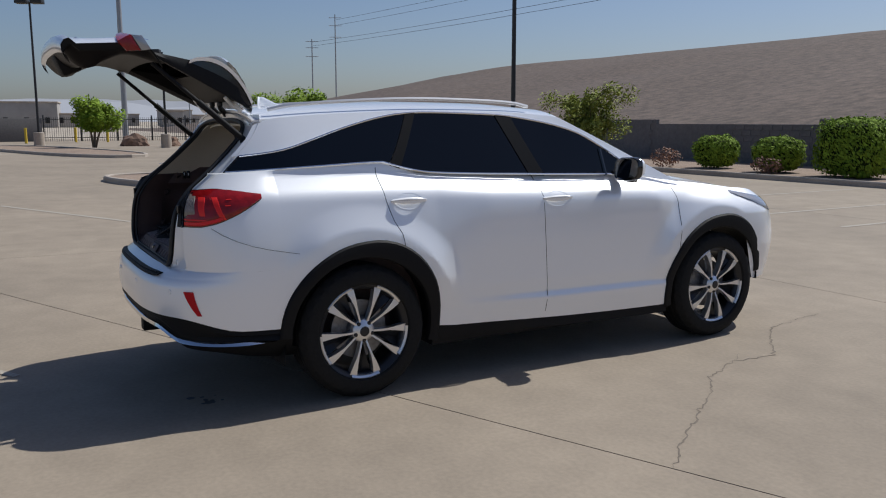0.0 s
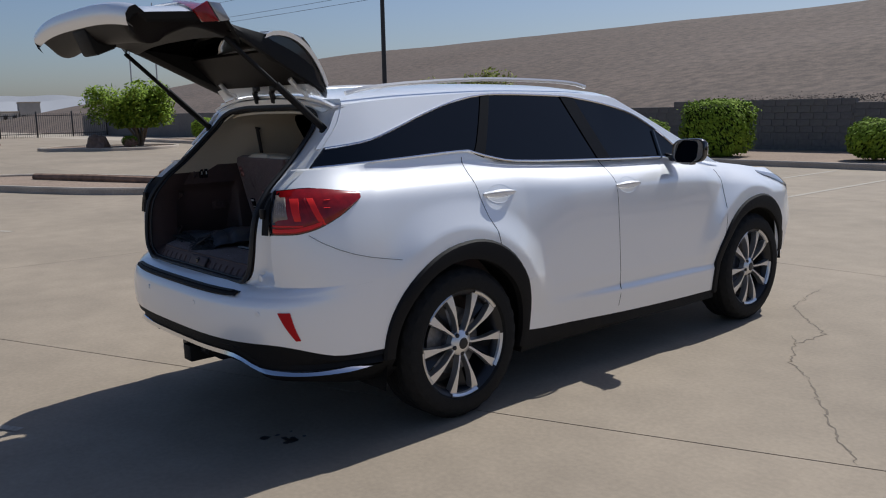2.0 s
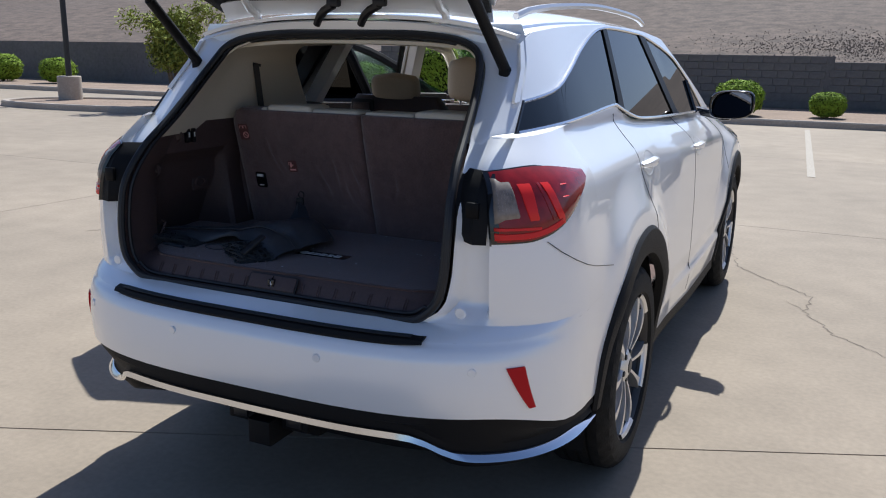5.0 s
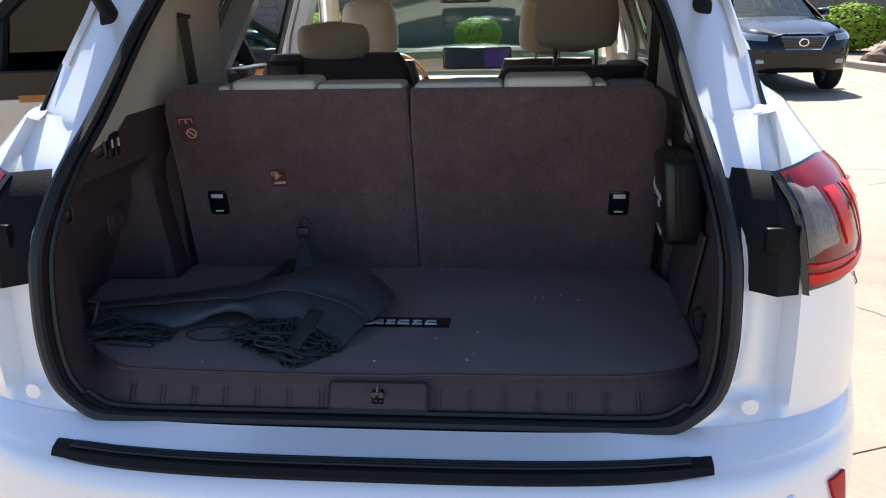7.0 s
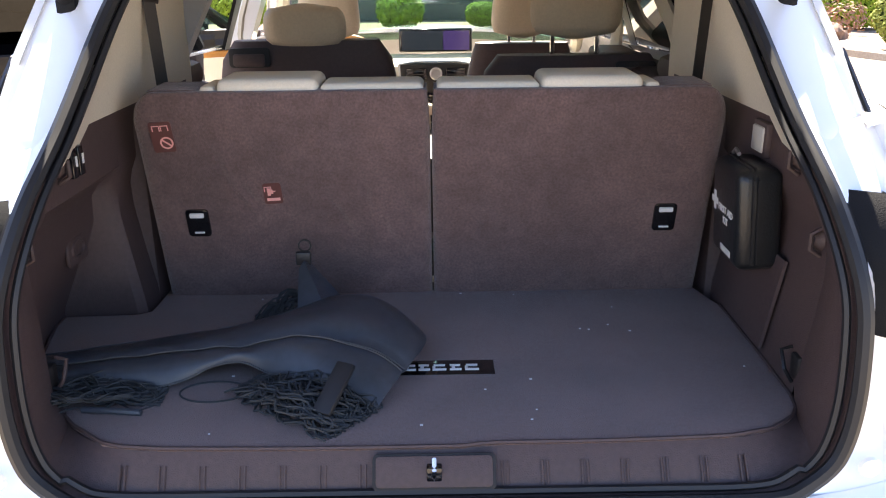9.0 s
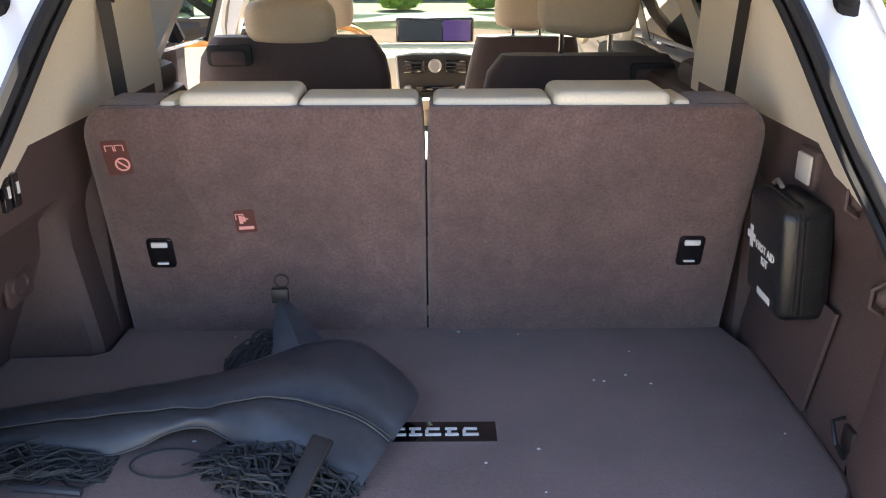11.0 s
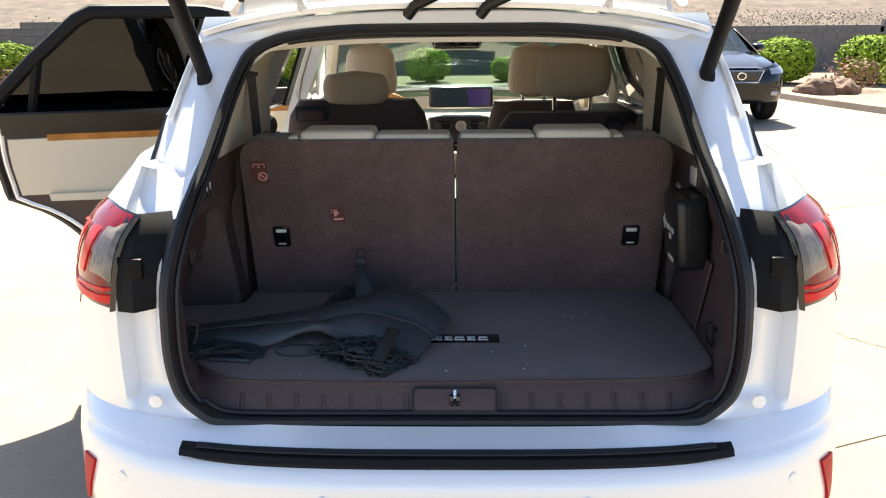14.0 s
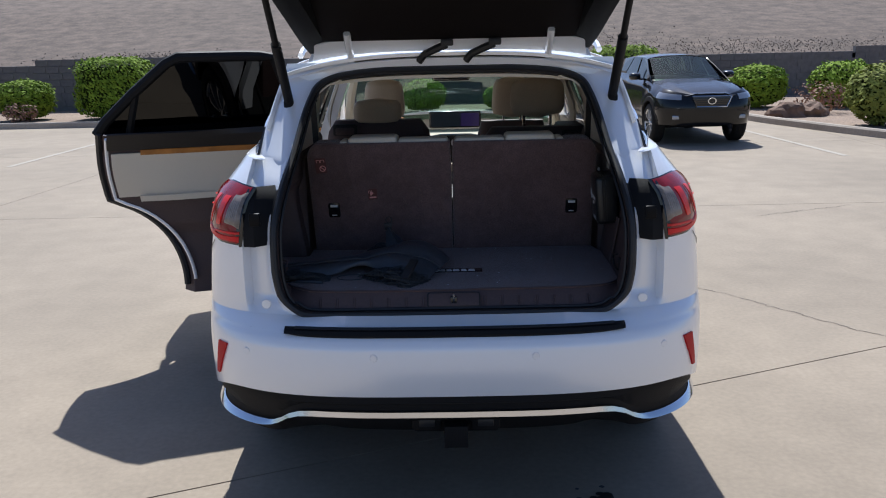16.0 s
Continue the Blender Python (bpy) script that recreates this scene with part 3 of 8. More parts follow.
def body_rows():
    """Rows of points of the right-hand bumper, flank and wing."""
    J, JF = 0.72, 4.30
    ys = arch_ys(J, JF)
    bumper, flank = [], []
    nv = 34
    for i in range(nv + 1):
        row = []
        v = i / nv
        for k in range(19):
            phi = radians(90 * k / 18)
            yq = corner(0.9, 0.1, J, 3.2, phi)[1]
            z0, z1 = white_low(yq), 0.750 + 0.035 * (k / 18) ** 3
            z = z0 + (z1 - z0) * v ** 0.9
            x, y = corner(side_x(J, z), rear_y(z), J, 3.2, phi)
            row.append((x, y, z))
        for y in ys[1:]:
            lo = low_edge(y, white_low(y))
            z = lo + (0.785 - lo) * v ** 0.9 if lo < 0.78 else lo + v * 0.004
            row.append((side_x(y, z), y, z))
        for k in range(1, 13):
            phi = radians(90 - 90 * k / 12)
            z0 = white_low(4.9)
            z = z0 + (0.785 - z0) * v ** 0.9
            x, y = corner(side_x(JF, z), front_y(z), JF, 2.6, phi)
            row.append((x, y, z))
        bumper.append(row)
    nv = 30
    for i in range(nv + 1):
        row = []
        v = i / nv
        for k in range(19):
            z = 0.785 + (belt(0.4) - 0.785) * v
            w = side_x(J, z)
            p0 = math.asin(min(1, (min(open_w(z) + 0.012, w) / w)) ** (3.4 / 2))
            p1 = math.asin((0.684 / w) ** 1.7)
            phi = p0 + (p1 - p0) * k / 5 if k < 6 else p1 + (math.pi / 2 - p1) * (0.04 + 0.96 * (k - 6) / 12)
            x, y = corner(w, flank_y(z), J, 3.4, phi)
            if 0 < k < 6:
                f = min(1, (z - 0.785) / 0.05)
                y = max(y + 0.050 * f, opening_y(z) + 0.016 * f)
            if k == 0:
                y = opening_y(z) + 0.004
            zz = z + (0.785 + (belt(y) - 0.785) * v - z)
            row.append((x, y, zz))
        for y in ys[1:]:
            lo = max(0.785, low_edge(y, 0.785))
            z = lo + (belt(y) - lo) * v
            row.append((side_x(y, z), y, z))
        for k in range(1, 13):
            phi = radians(90 - 90 * k / 12)
            top = belt(4.3) - 0.16 * (k / 12) ** 1.5
            z = 0.785 + (top - 0.785) * v
            x, y = corner(side_x(JF, z), front_y(z), JF, 2.6, phi)
            row.append((x, y, z))
        flank.append(row)
    return bumper, flank


def car_body(parent, paint, left_open):
    bumper, flank = body_rows()
    door = lambda r, j: left_open and all(1.52 < q[1] < 3.42 for q in (r[j], r[j + 1])) 
    for rows, name in ((bumper, "lower_body"), (flank, "body_side")):
        bm = bmesh.new()
        sheet(bm, rows)
        left = mirror_x(rows)
        sheet(bm, left, keep=lambda i, j: not door(left[i], j))
        part(name, finish(bm, True, 0.0004), paint, parent, angle=50)
    # the ledge between bumper and flank
    bm = bmesh.new()
    rows = [[], [], []]
    for side in (-1, 1):
        for k in range(25) if side > 0 else range(24, 0, -1):
            phi = radians(90 * k / 24)
            w = side_x(0.72, 0.785)
            zb = 0.750 + 0.035 * (k / 24) ** 3
            x0, y0 = corner(side_x(0.72, zb), rear_y(zb), 0.72, 3.2, phi)
            x1, y1 = corner(w, flank_y(0.785), 0.72, 3.4, phi)
            rows[0].append((side * x0, y0, zb))
            rows[1].append((side * (x0 * 0.7 + x1 * 0.3), y0 * 0.7 + y1 * 0.3, zb * 0.6 + 0.787 * 0.4 + 0.002))
            rows[2].append((side * x1, y1, 0.787))
    sheet(bm, rows)
    part("bumper_ledge", finish(bm), paint, parent, angle=50)
    # roof, pillars
    ys = [0.70, 0.73, 0.78] + list(np.arange(0.9, 2.76, 0.1)) + [2.75]
    ys = sorted(set(round(float(v), 3) for v in ys))
    bm = bmesh.new()
    rows = []
    for y in ys:
        zt, w = roof_z(y), upper_x(y, roof_z(y) - 0.05)
        rows.append([(w * s, y, zt - 0.05 * abs(s) ** 3.2 - 0.012 * s * s) for s in np.linspace(-1, 1, 33)])
    sheet(bm, rows)
    thick(bm, 0.012)
    part("roof", finish(bm), paint, parent, angle=50)
    top_z = lambda y: roof_z(y) - 0.062 if y <= 2.75 else 1.593 - (y - 2.75) * 0.475
    gy = [0.565, 0.6, 0.65, 0.7] + list(np.arange(0.8, 3.75, 0.07)) + [3.34, 3.72]
    gy = sorted(set(round(float(v), 3) for v in gy if v <= 3.72))
    for side in (1, -1):
        bm = bmesh.new()
        rows = []
        for y in gy:
            lo = max(glass_top(y) if y < 3.34 else belt(y), belt(y))
            hi = max(top_z(y), lo + 0.002)
            if y < 0.71:
                hi = max(lo + 0.002, min(hi, opening_z(y)))
            rows.append([(side * upper_x(y, lo + (hi - lo) * v), y, lo + (hi - lo) * v) for v in np.linspace(0, 1, 8)])
        sheet(bm, rows)
        thick(bm, 0.012)
        part("pillar_frame", finish(bm), paint, parent, angle=45)
        # smooth rear face of the D pillar, from the seal to the quarter window
        bm = bmesh.new()
        rows = []
        for z in np.linspace(1.235, 1.60, 26):
            yo, ox = opening_y(z) + 0.004, open_w(z) + 0.008
            yg = 0.508 if z < 1.285 else (0.512 + 0.88 * (z - 1.285) if z < 1.385 else 0.60 + 0.65 * (z - 1.385))
            yg = max(yg, yo + 0.02)
            ux = upper_x(yg, max(z, 1.285)) + 0.004
            tuck = 0.03 * max(0.0, (1.268 - z) / 0.033)
            rows.append([(side * (ox + (ux - ox) * t), yo + (yg - yo) * t ** 1.6 - 0.006 * math.sin(math.pi * t) + tuck, z) for t in np.linspace(0, 1, 12)])
        sheet(bm, rows)
        part("pillar_skin", finish(bm), paint, parent, angle=50)
    bm = bmesh.new()
    rows = []
    for s in np.linspace(-1, 1, 25):
        x = 0.60 * s
        rows.append([(x * 0.86, opening_y(1.560 - 0.02 * abs(s) ** 3) + 0.01, 1.572 - 0.035 * abs(s) ** 3), (x * 0.93, 0.712, 1.59 - 0.03 * abs(s) ** 3), (x, 0.702, 1.612 - 0.05 * abs(s) ** 3.2 - 0.012 * s * s)])
    sheet(bm, rows)
    thick(bm, 0.01)
    part("roof_header", finish(bm), paint, parent)
    # shoulder ledge under the quarter window
    for side in (1, -1):
        bm = bmesh.new()
        rows = []
        zt = belt(0.4)
        for y in list(np.linspace(flank_y(zt) + 0.004, 0.72, 14)) + list(np.arange(0.78, 1.47, 0.06)):
            if y < 0.72:
                x = side_x(0.72, zt) * math.sin(math.acos(((0.72 - y) / (0.72 - flank_y(zt))) ** 1.7)) ** (2 / 3.4)
            else:
                x = side_x(y, belt(y))
            if x < 0.60:
                continue
            inn = upper_x(y, belt(y)) - 0.006 if y > 0.52 else min(x, 0.635 + (upper_x(0.52, 1.29) - 0.641) * max(0.0, (y - 0.44) / 0.08))
            rows.append([(side * x, y, belt(y) - 0.002), (side * (x * 0.7 + inn * 0.3), y, belt(y) + 0.003), (side * inn, y, belt(y) + 0.005)])
        sheet(bm, rows)
        part("shoulder_ledge", finish(bm), paint, parent)
    # bonnet
    bm = bmesh.new()
    rows = []
    for y in np.linspace(3.60, 4.86, 20):
        t = (y - 3.6) / 1.26
        ze = belt(min(y, 4.8)) - 0.03 * t
        wx = side_x(min(y, 4.3), belt(min(y, 4.3))) * (1 if y < 4.3 else (1 - ((y - 4.3) / 0.62) ** 2.6 * 0.55))
        rows.append([(wx * s, y, ze + (0.055 - 0.02 * t) * (1 - abs(s) ** 2.4) + 0.012 * math.exp(-((abs(s) - 0.62) / 0.1) ** 2)) for s in np.linspace(-1, 1, 25)])
    sheet(bm, rows)
    thick(bm, 0.015)
    part("bonnet", finish(bm), paint, parent, angle=50)
    # windscreen
    bm = bmesh.new()
    rows = []
    for t in np.linspace(0, 1, 10):
        y, zc = 2.76 + 0.98 * t, 1.645 - 0.49 * t
        w = 0.575 + 0.11 * t
        rows.append([(w * s, y - 0.10 * s * s * (0.3 + 0.7 * t), zc - 0.035 * s * s) for s in np.linspace(-1, 1, 15)])
    sheet(bm, rows)
    thick(bm, 0.005)
    ob = part("windscreen", finish(bm), CLEAR, parent, "clear green-tinted windscreen")
    ob.visible_shadow = False


def window_patch(parent, side, y0, y1, lean0, lean1, name="side_window", material=None):
    """Glass between two leaning ends, from the belt to the top line, and its bright strip."""
    bm = bmesh.new()
    rows = []
    for t in np.linspace(0, 1, 26):
        row = []
        for v in np.linspace(0, 1, 9):
            y = y0 + (y1 - y0) * t + (lean0 * (1 - t) + lean1 * t) * v
            lo, hi = belt(y) + 0.004, max(glass_top(y), belt(y) + 0.006)
            z = lo + (hi - lo) * v
            row.append((side * (upper_x(y, z) + 0.001), y, z))
        rows.append(row)
    sheet(bm, rows)
    thick(bm, 0.005)
    ob = part(name, finish(bm), material or TINT, parent, "dark privacy glass side window")
    return ob


def side_glass(parent, side, which=("quarter", "rear", "front")):
    if "quarter" in which:
        window_patch(parent, side, 0.515, 1.46, 0.085, 0.17, "quarter_window")
    if "rear" in which:
        window_patch(parent, side, 1.52, 2.43, 0.17, -0.17)
    if "front" in which:
        window_patch(parent, side, 2.53, 3.335, -0.17, 0.0)
        bm = bmesh.new()
        tube(bm, [(side * (upper_x(3.05, z) + 0.004), 3.05 + (z - 1.2) * -0.05, z) for z in np.linspace(1.205, 1.38, 5)], 0.012, 6)
        part("quarter_bar", finish(bm), GLOSS, parent)


def strip_along(parent, pts, r, material, name, label=""):
    bm = bmesh.new()
    tube(bm, pts, r, 6)
    return part(name, finish(bm), material, parent, label)


def patch(parent, name, outline_fn, nu, nv, material, proud, depth, label="", where=None):
    """A panel that lies on the body side: outline_fn(u, v) gives y, z."""
    bm = bmesh.new()
    rows = []
    for i in range(nu + 1):
        row = []
        for j in range(nv + 1):
            y, z = outline_fn(i / nu, j / nv)
            e = min(i, nu - i, j, nv - j)
            row.append(((where or side_x)(y, z) + proud * (1 if e else 0.35), y, z))
        rows.append(row)
    sheet(bm, rows)
    thick(bm, depth)
    return part(name, finish(bm), material, parent, label)


def wheel(parent, x, y, side):
    """side +1: outer face towards +x."""
    m = Matrix.Translation((x, y, ZH)) @ (pose(0, 0, 0, 0, 90, 0) if side > 0 else pose(0, 0, 0, 0, -90, 0))
    hub = new("wheel")
    hub.parent = parent
    R = 0.383
    bm = bmesh.new()
    prof = [(0.272, -0.115), (0.280, -0.122), (0.32, -0.126), (0.352, -0.118), (0.374, -0.10), (R, -0.082), (R, -0.05), (R - 0.008, -0.047), (R - 0.008, -0.041), (R, -0.038), (R, -0.004), (R - 0.008, -0.002),
            (R - 0.008, 0.004), (R, 0.006), (R, 0.038), (R - 0.008, 0.041), (R - 0.008, 0.047), (R, 0.05), (R, 0.082), (0.374, 0.10), (0.352, 0.118), (0.32, 0.126), (0.282, 0.122), (0.274, 0.112), (0.268, 0.10), (0.268, -0.10)]
    rings = lathe(bm, prof, 112, m, close=True)
    for k, ring in enumerate(rings):
        if k in (4, 19):
            for j, v in enumerate(ring):
                v.co += (m.translation - v.co).normalized() * (0.007 if (j // 2) % 2 else 0.0)
    part("tyre", finish(bm), RUBBER, hub, "black road tyre", 30)
    bm = bmesh.new()
    lathe(bm, [(0.268, -0.10), (0.245, -0.09), (0.238, 0.06), (0.250, 0.085), (0.266, 0.098), (0.275, 0.106), (0.272, 0.110), (0.258, 0.100), (0.246, 0.086)], 48, m)
    part("rim", finish(bm), ALLOY_DARK, hub, "dark alloy rim barrel")
    bm = bmesh.new()
    lathe(bm, [(0.0, 0.02), (0.17, 0.02), (0.172, -0.005), (0.0, -0.005)], 32, m)
    lathe(bm, [(0.0, 0.045), (0.075, 0.045), (0.08, 0.015)], 24, m)
    part("brake_disc", finish(bm), STEEL, hub)
    for k in range(5):
        for sgn in (-1, 1):
            bm = bmesh.new()
            rows = []
            for t in np.linspace(0, 1, 9):
                r = 0.04 + 0.218 * t
                mid = radians(72 * k + sgn * (13 + 3.5 * t + 2.0 * math.sin(t * math.pi)))
                w = 0.0052 + 0.0020 * t + 0.030 * max(0, t - 0.46) ** 1.12
                h = 0.088 + 0.02 * math.sin(t * 2.4)
                c = Vector((math.cos(mid), math.sin(mid), 0)) * r
                d = Vector((-math.sin(mid), math.cos(mid), 0))
                rows.append([c - d * w * 1.1 + Vector((0, 0, h - 0.04)), c - d * w + Vector((0, 0, h)), c + d * w + Vector((0, 0, h)), c + d * w * 1.1 + Vector((0, 0, h - 0.04))])
            sheet(bm, [[m @ p for p in r] for r in rows], close=True)
            part("spoke", finish(bm), ALLOY, hub, "machined silver alloy spoke", 30)
        bm = bmesh.new()
        rows = []
        for t in np.linspace(-19, 19, 13):
            a = radians(72 * k + t)
            rows.append([(r * math.cos(a), r * math.sin(a), h) for r, h in ((0.252, 0.095), (0.256, 0.107), (0.268, 0.114), (0.274, 0.11), (0.272, 0.09))])
        sheet(bm, [[m @ Vector(p) for p in r] for r in rows])
        part("rim_edge", finish(bm), ALLOY, hub)
        bm = bmesh.new()
        rows = []
        for t in np.linspace(0.1, 1, 7):
            r = 0.04 + 0.21 * t
            w = radians(2 + 10 * t)
            rows.append([(r * math.cos(radians(72 * k) + q * w), r * math.sin(radians(72 * k) + q * w), 0.05 + 0.02 * math.sin(t * 2.2) - 0.02 * (q == 0)) for q in (-1, 0, 1)])
        sheet(bm, [[m @ Vector(p) for p in r] for r in rows])
        part("spoke_pocket", thick(finish(bm), 0.006), ALLOY_DARK, hub)
    bm = bmesh.new()
    lathe(bm, [(0.029, 0.104), (0.034, 0.103), (0.044, 0.098), (0.058, 0.092), (0.066, 0.084), (0.068, 0.05)], 28, m)
    part("hub_face", finish(bm), ALLOY, hub, "machined silver hub face")
    bm = bmesh.new()
    lathe(bm, [(0.0, 0.108), (0.024, 0.107), (0.029, 0.103), (0.030, 0.09)], 28, m)
    part("hub_cap", finish(bm), ALLOY_DARK, hub, "dark hub cap")
    for k in range(5):
        a = 2 * math.pi * k / 5
        bm = bmesh.new()
        lathe(bm, [(0.012, 0.07), (0.012, 0.0965), (0.008, 0.099), (0.0, 0.0985)], 8, m @ Matrix.Translation((0.052 * math.cos(a), 0.052 * math.sin(a), 0)))
        part("wheel_nut", finish(bm), ALLOY_DARK, hub)
    return hub


def underbody(parent, material=PLASTIC):
    bm = bmesh.new()
    for side in (1, -1):
        ys = arch_ys(0.7618, 4.3)
        rows = []
        for y in ys:
            w = side_x(y, 0.36)
            lo = low_edge(y, white_low(y))
            b = low_edge(y, 0.215) if abs(y - 1.22) < AR or abs(y - 4.01) < AR else 0.235
            rows.append([(side * w * 0.985, y, lo + 0.002), (side * (w - 0.012), y, min(lo, max(b, lo - 0.06))), (side * (w - 0.03), y, b), (side * 0.45, y, max(0.20, b) if b < 0.4 else b + 0.0), (side * 0.0, y, max(0.20, b))])
        sheet(bm, rows)
    part("rocker_and_floor", finish(bm), material, parent, "black plastic rocker panels and underbody")
    for yc in AXLES:
        for side in (1, -1):
            bm = bmesh.new()
            rows = []
            for k in range(31):
                a = radians(-14 + 192 * k / 30) if yc < 2 else radians(8 + 186 * k / 30)
                row = []
                R = 0.494 + 0.022 * max(0.0, math.sin(a)) + (0.036 if math.cos(a) > 0 else -0.016) * max(0.0, math.sin(2 * a) * (1 if math.cos(a) > 0 else -1) * math.sin(a))
                for r, o in ((0.425, -0.02), (0.430, 0.010), (0.450, 0.016), (R - 0.012, 0.013), (R, 0.002), (R - 0.005, -0.01)):
                    y, z = yc + r * math.cos(a), ZH + r * math.sin(a)
                    row.append((side * (side_x(min(max(y, 0.72), 4.55), max(z, 0.3)) + o), y, z))
                rows.append(row)
            sheet(bm, rows)
            part("arch_trim", finish(bm), material, parent, "black plastic wheel arch trim")
            bm = bmesh.new()
            rows = [[(side * x, yc + (AR + 0.002) * math.cos(radians(a)), ZH + (AR + 0.002) * math.sin(radians(a))) for x in (0.55, 0.88)] for a in range(0, 181, 9)]
            sheet(bm, rows)
            part("arch_liner", finish(bm), material, parent)


def flank_pt(z, phi):
    """A point of the right rear corner."""
    x, y = corner(side_x(0.72, z), flank_y(z), 0.72, 3.4, phi)
    return Vector((x, y, z))


def phi_at(z, x):
    w = side_x(0.72, z)
    return math.asin(min(1.0, (x / w)) ** 1.7)


def flank_patch(parent, name, fn, nu, nv, material, proud, side, label=""):
    """A panel on the rear corner: fn(u, v) gives phi and z."""
    bm = bmesh.new()
    rows = []
    for i in range(nu + 1):
        row = []
        for j in range(nv + 1):
            phi, z = fn(i / nu, j / nv)
            p = flank_pt(z, phi)
            q1, q2 = flank_pt(z, min(phi + 0.02, math.pi / 2 - 1e-4)), flank_pt(z, phi - 0.02)
            n = Vector((q1.y - q2.y, -(q1.x - q2.x), 0))
            n = n.normalized() if n.length > 1e-7 else Vector((1, 0, 0))
            e = min(i, nu - i, j, nv - j)
            p += n * proud * (1 if e else 0.3)
            row.append((side * p.x, p.y, p.z))
        rows.append(row)
    sheet(bm, rows)
    return part(name, finish(bm), material, parent, label, 40)


def ease(u):
    return 1 - (1 - u) ** 2.2


lamp_top = curve((0.24, 1.190), (0.30, 1.203), (0.40, 1.213), (0.53, 1.206), (0.68, 1.184))
lamp_low = curve((0.24, 1.022), (0.35, 1.024), (0.41, 1.036), (0.54, 1.090), (0.68, 1.174))


def tail_lamp(parent, side):
    lamp = new("tail_lamp")
    lamp.parent = parent
    tagged(lamp, "red wrap-around tail lamp with a smoked inner lens")
    ph = lambda u: phi_at(1.1, 0.690) + (radians(88.6) - phi_at(1.1, 0.690)) * ease(u)
    yy = lambda u: flank_pt(1.1, ph(u)).y
    flank_patch(lamp, "lamp_border", lambda u, v: (ph(u), lamp_low(yy(u)) - 0.005 + (lamp_top(yy(u)) - lamp_low(yy(u)) + 0.008) * v), 30, 8, GLOSS, 0.006, side, "gloss black lamp border")
    flank_patch(lamp, "red_lens", lambda u, v: (ph(0.02 + u * 0.965), lamp_low(yy(0.02 + u * 0.965)) + (lamp_top(yy(0.02 + u * 0.965)) - lamp_low(yy(0.02 + u * 0.965))) * v), 30, 8, LENS_RED, 0.011, side, "dark red lamp lens")
    lo = lambda u: lamp_low(yy(u))
    bars = (lambda u, v: (ph(0.012 + u * 0.37), lo(0.012 + u * 0.37) + 0.005 + 0.021 * v),
            lambda u, v: (ph(0.012 + u * 0.21), 1.054 + 0.010 * v - 0.002 * u),
            lambda u, v: (ph(0.100 + u * (0.050 + 0.025 * v) + (1 - v) * 0.060), 1.064 + 0.124 * v),
            lambda u, v: (ph(0.215 + u * 0.06 + (1 - v) * 0.13), 1.058 + 0.132 * v))
    for bar in bars:
        flank_patch(lamp, "light_bar", bar, 14, 6, LENS_BRIGHT, 0.014, side, "bright red light bar")
    flank_patch(lamp, "smoked_lens", lambda u, v: (ph(0.016 + u * (0.070 + 0.040 * (1 - v))), 1.072 + 0.008 * u + (0.116 - 0.008 * u) * v), 8, 8, LENS_SMOKE, 0.0145, side, "smoked grey inner lens")
    for k in range(5):
        flank_patch(lamp, "lens_rib", lambda u, v: (ph(0.024 + 0.012 * k + u * 0.003 + 0.010 * (1 - v)), 1.092 + 0.086 * v), 2, 5, LAMP_LENS, 0.0155, side)
    for z in (1.160, 1.128):
        flank_patch(lamp, "reflector_bar", lambda u, v: (ph(0.37 + u * 0.085), z + 0.007 * v), 5, 2, LENS_BRIGHT, 0.015, side)
    flank_patch(lamp, "dark_divider", lambda u, v: (ph(0.190 + u * 0.03 + (1 - v) * 0.105), 1.058 + 0.13 * v), 4, 8, LENS_RED, 0.0125, side)
    # inner side of the lamp, in the gutter
    bm = bmesh.new()
    rows = []
    for z in np.linspace(1.015, 1.200, 6):
        p = flank_pt(z, phi_at(1.1, 0.690))
        rows.append([(side * (p.x + 0.006), p.y - 0.012, z), (side * (p.x - 0.002), p.y - 0.006, z), (side * (p.x - 0.003), p.y + 0.06, z)])
    sheet(bm, rows)
    part("lamp_side", finish(bm), GLOSS, lamp, "black side of the lamp housing")
    return lamp


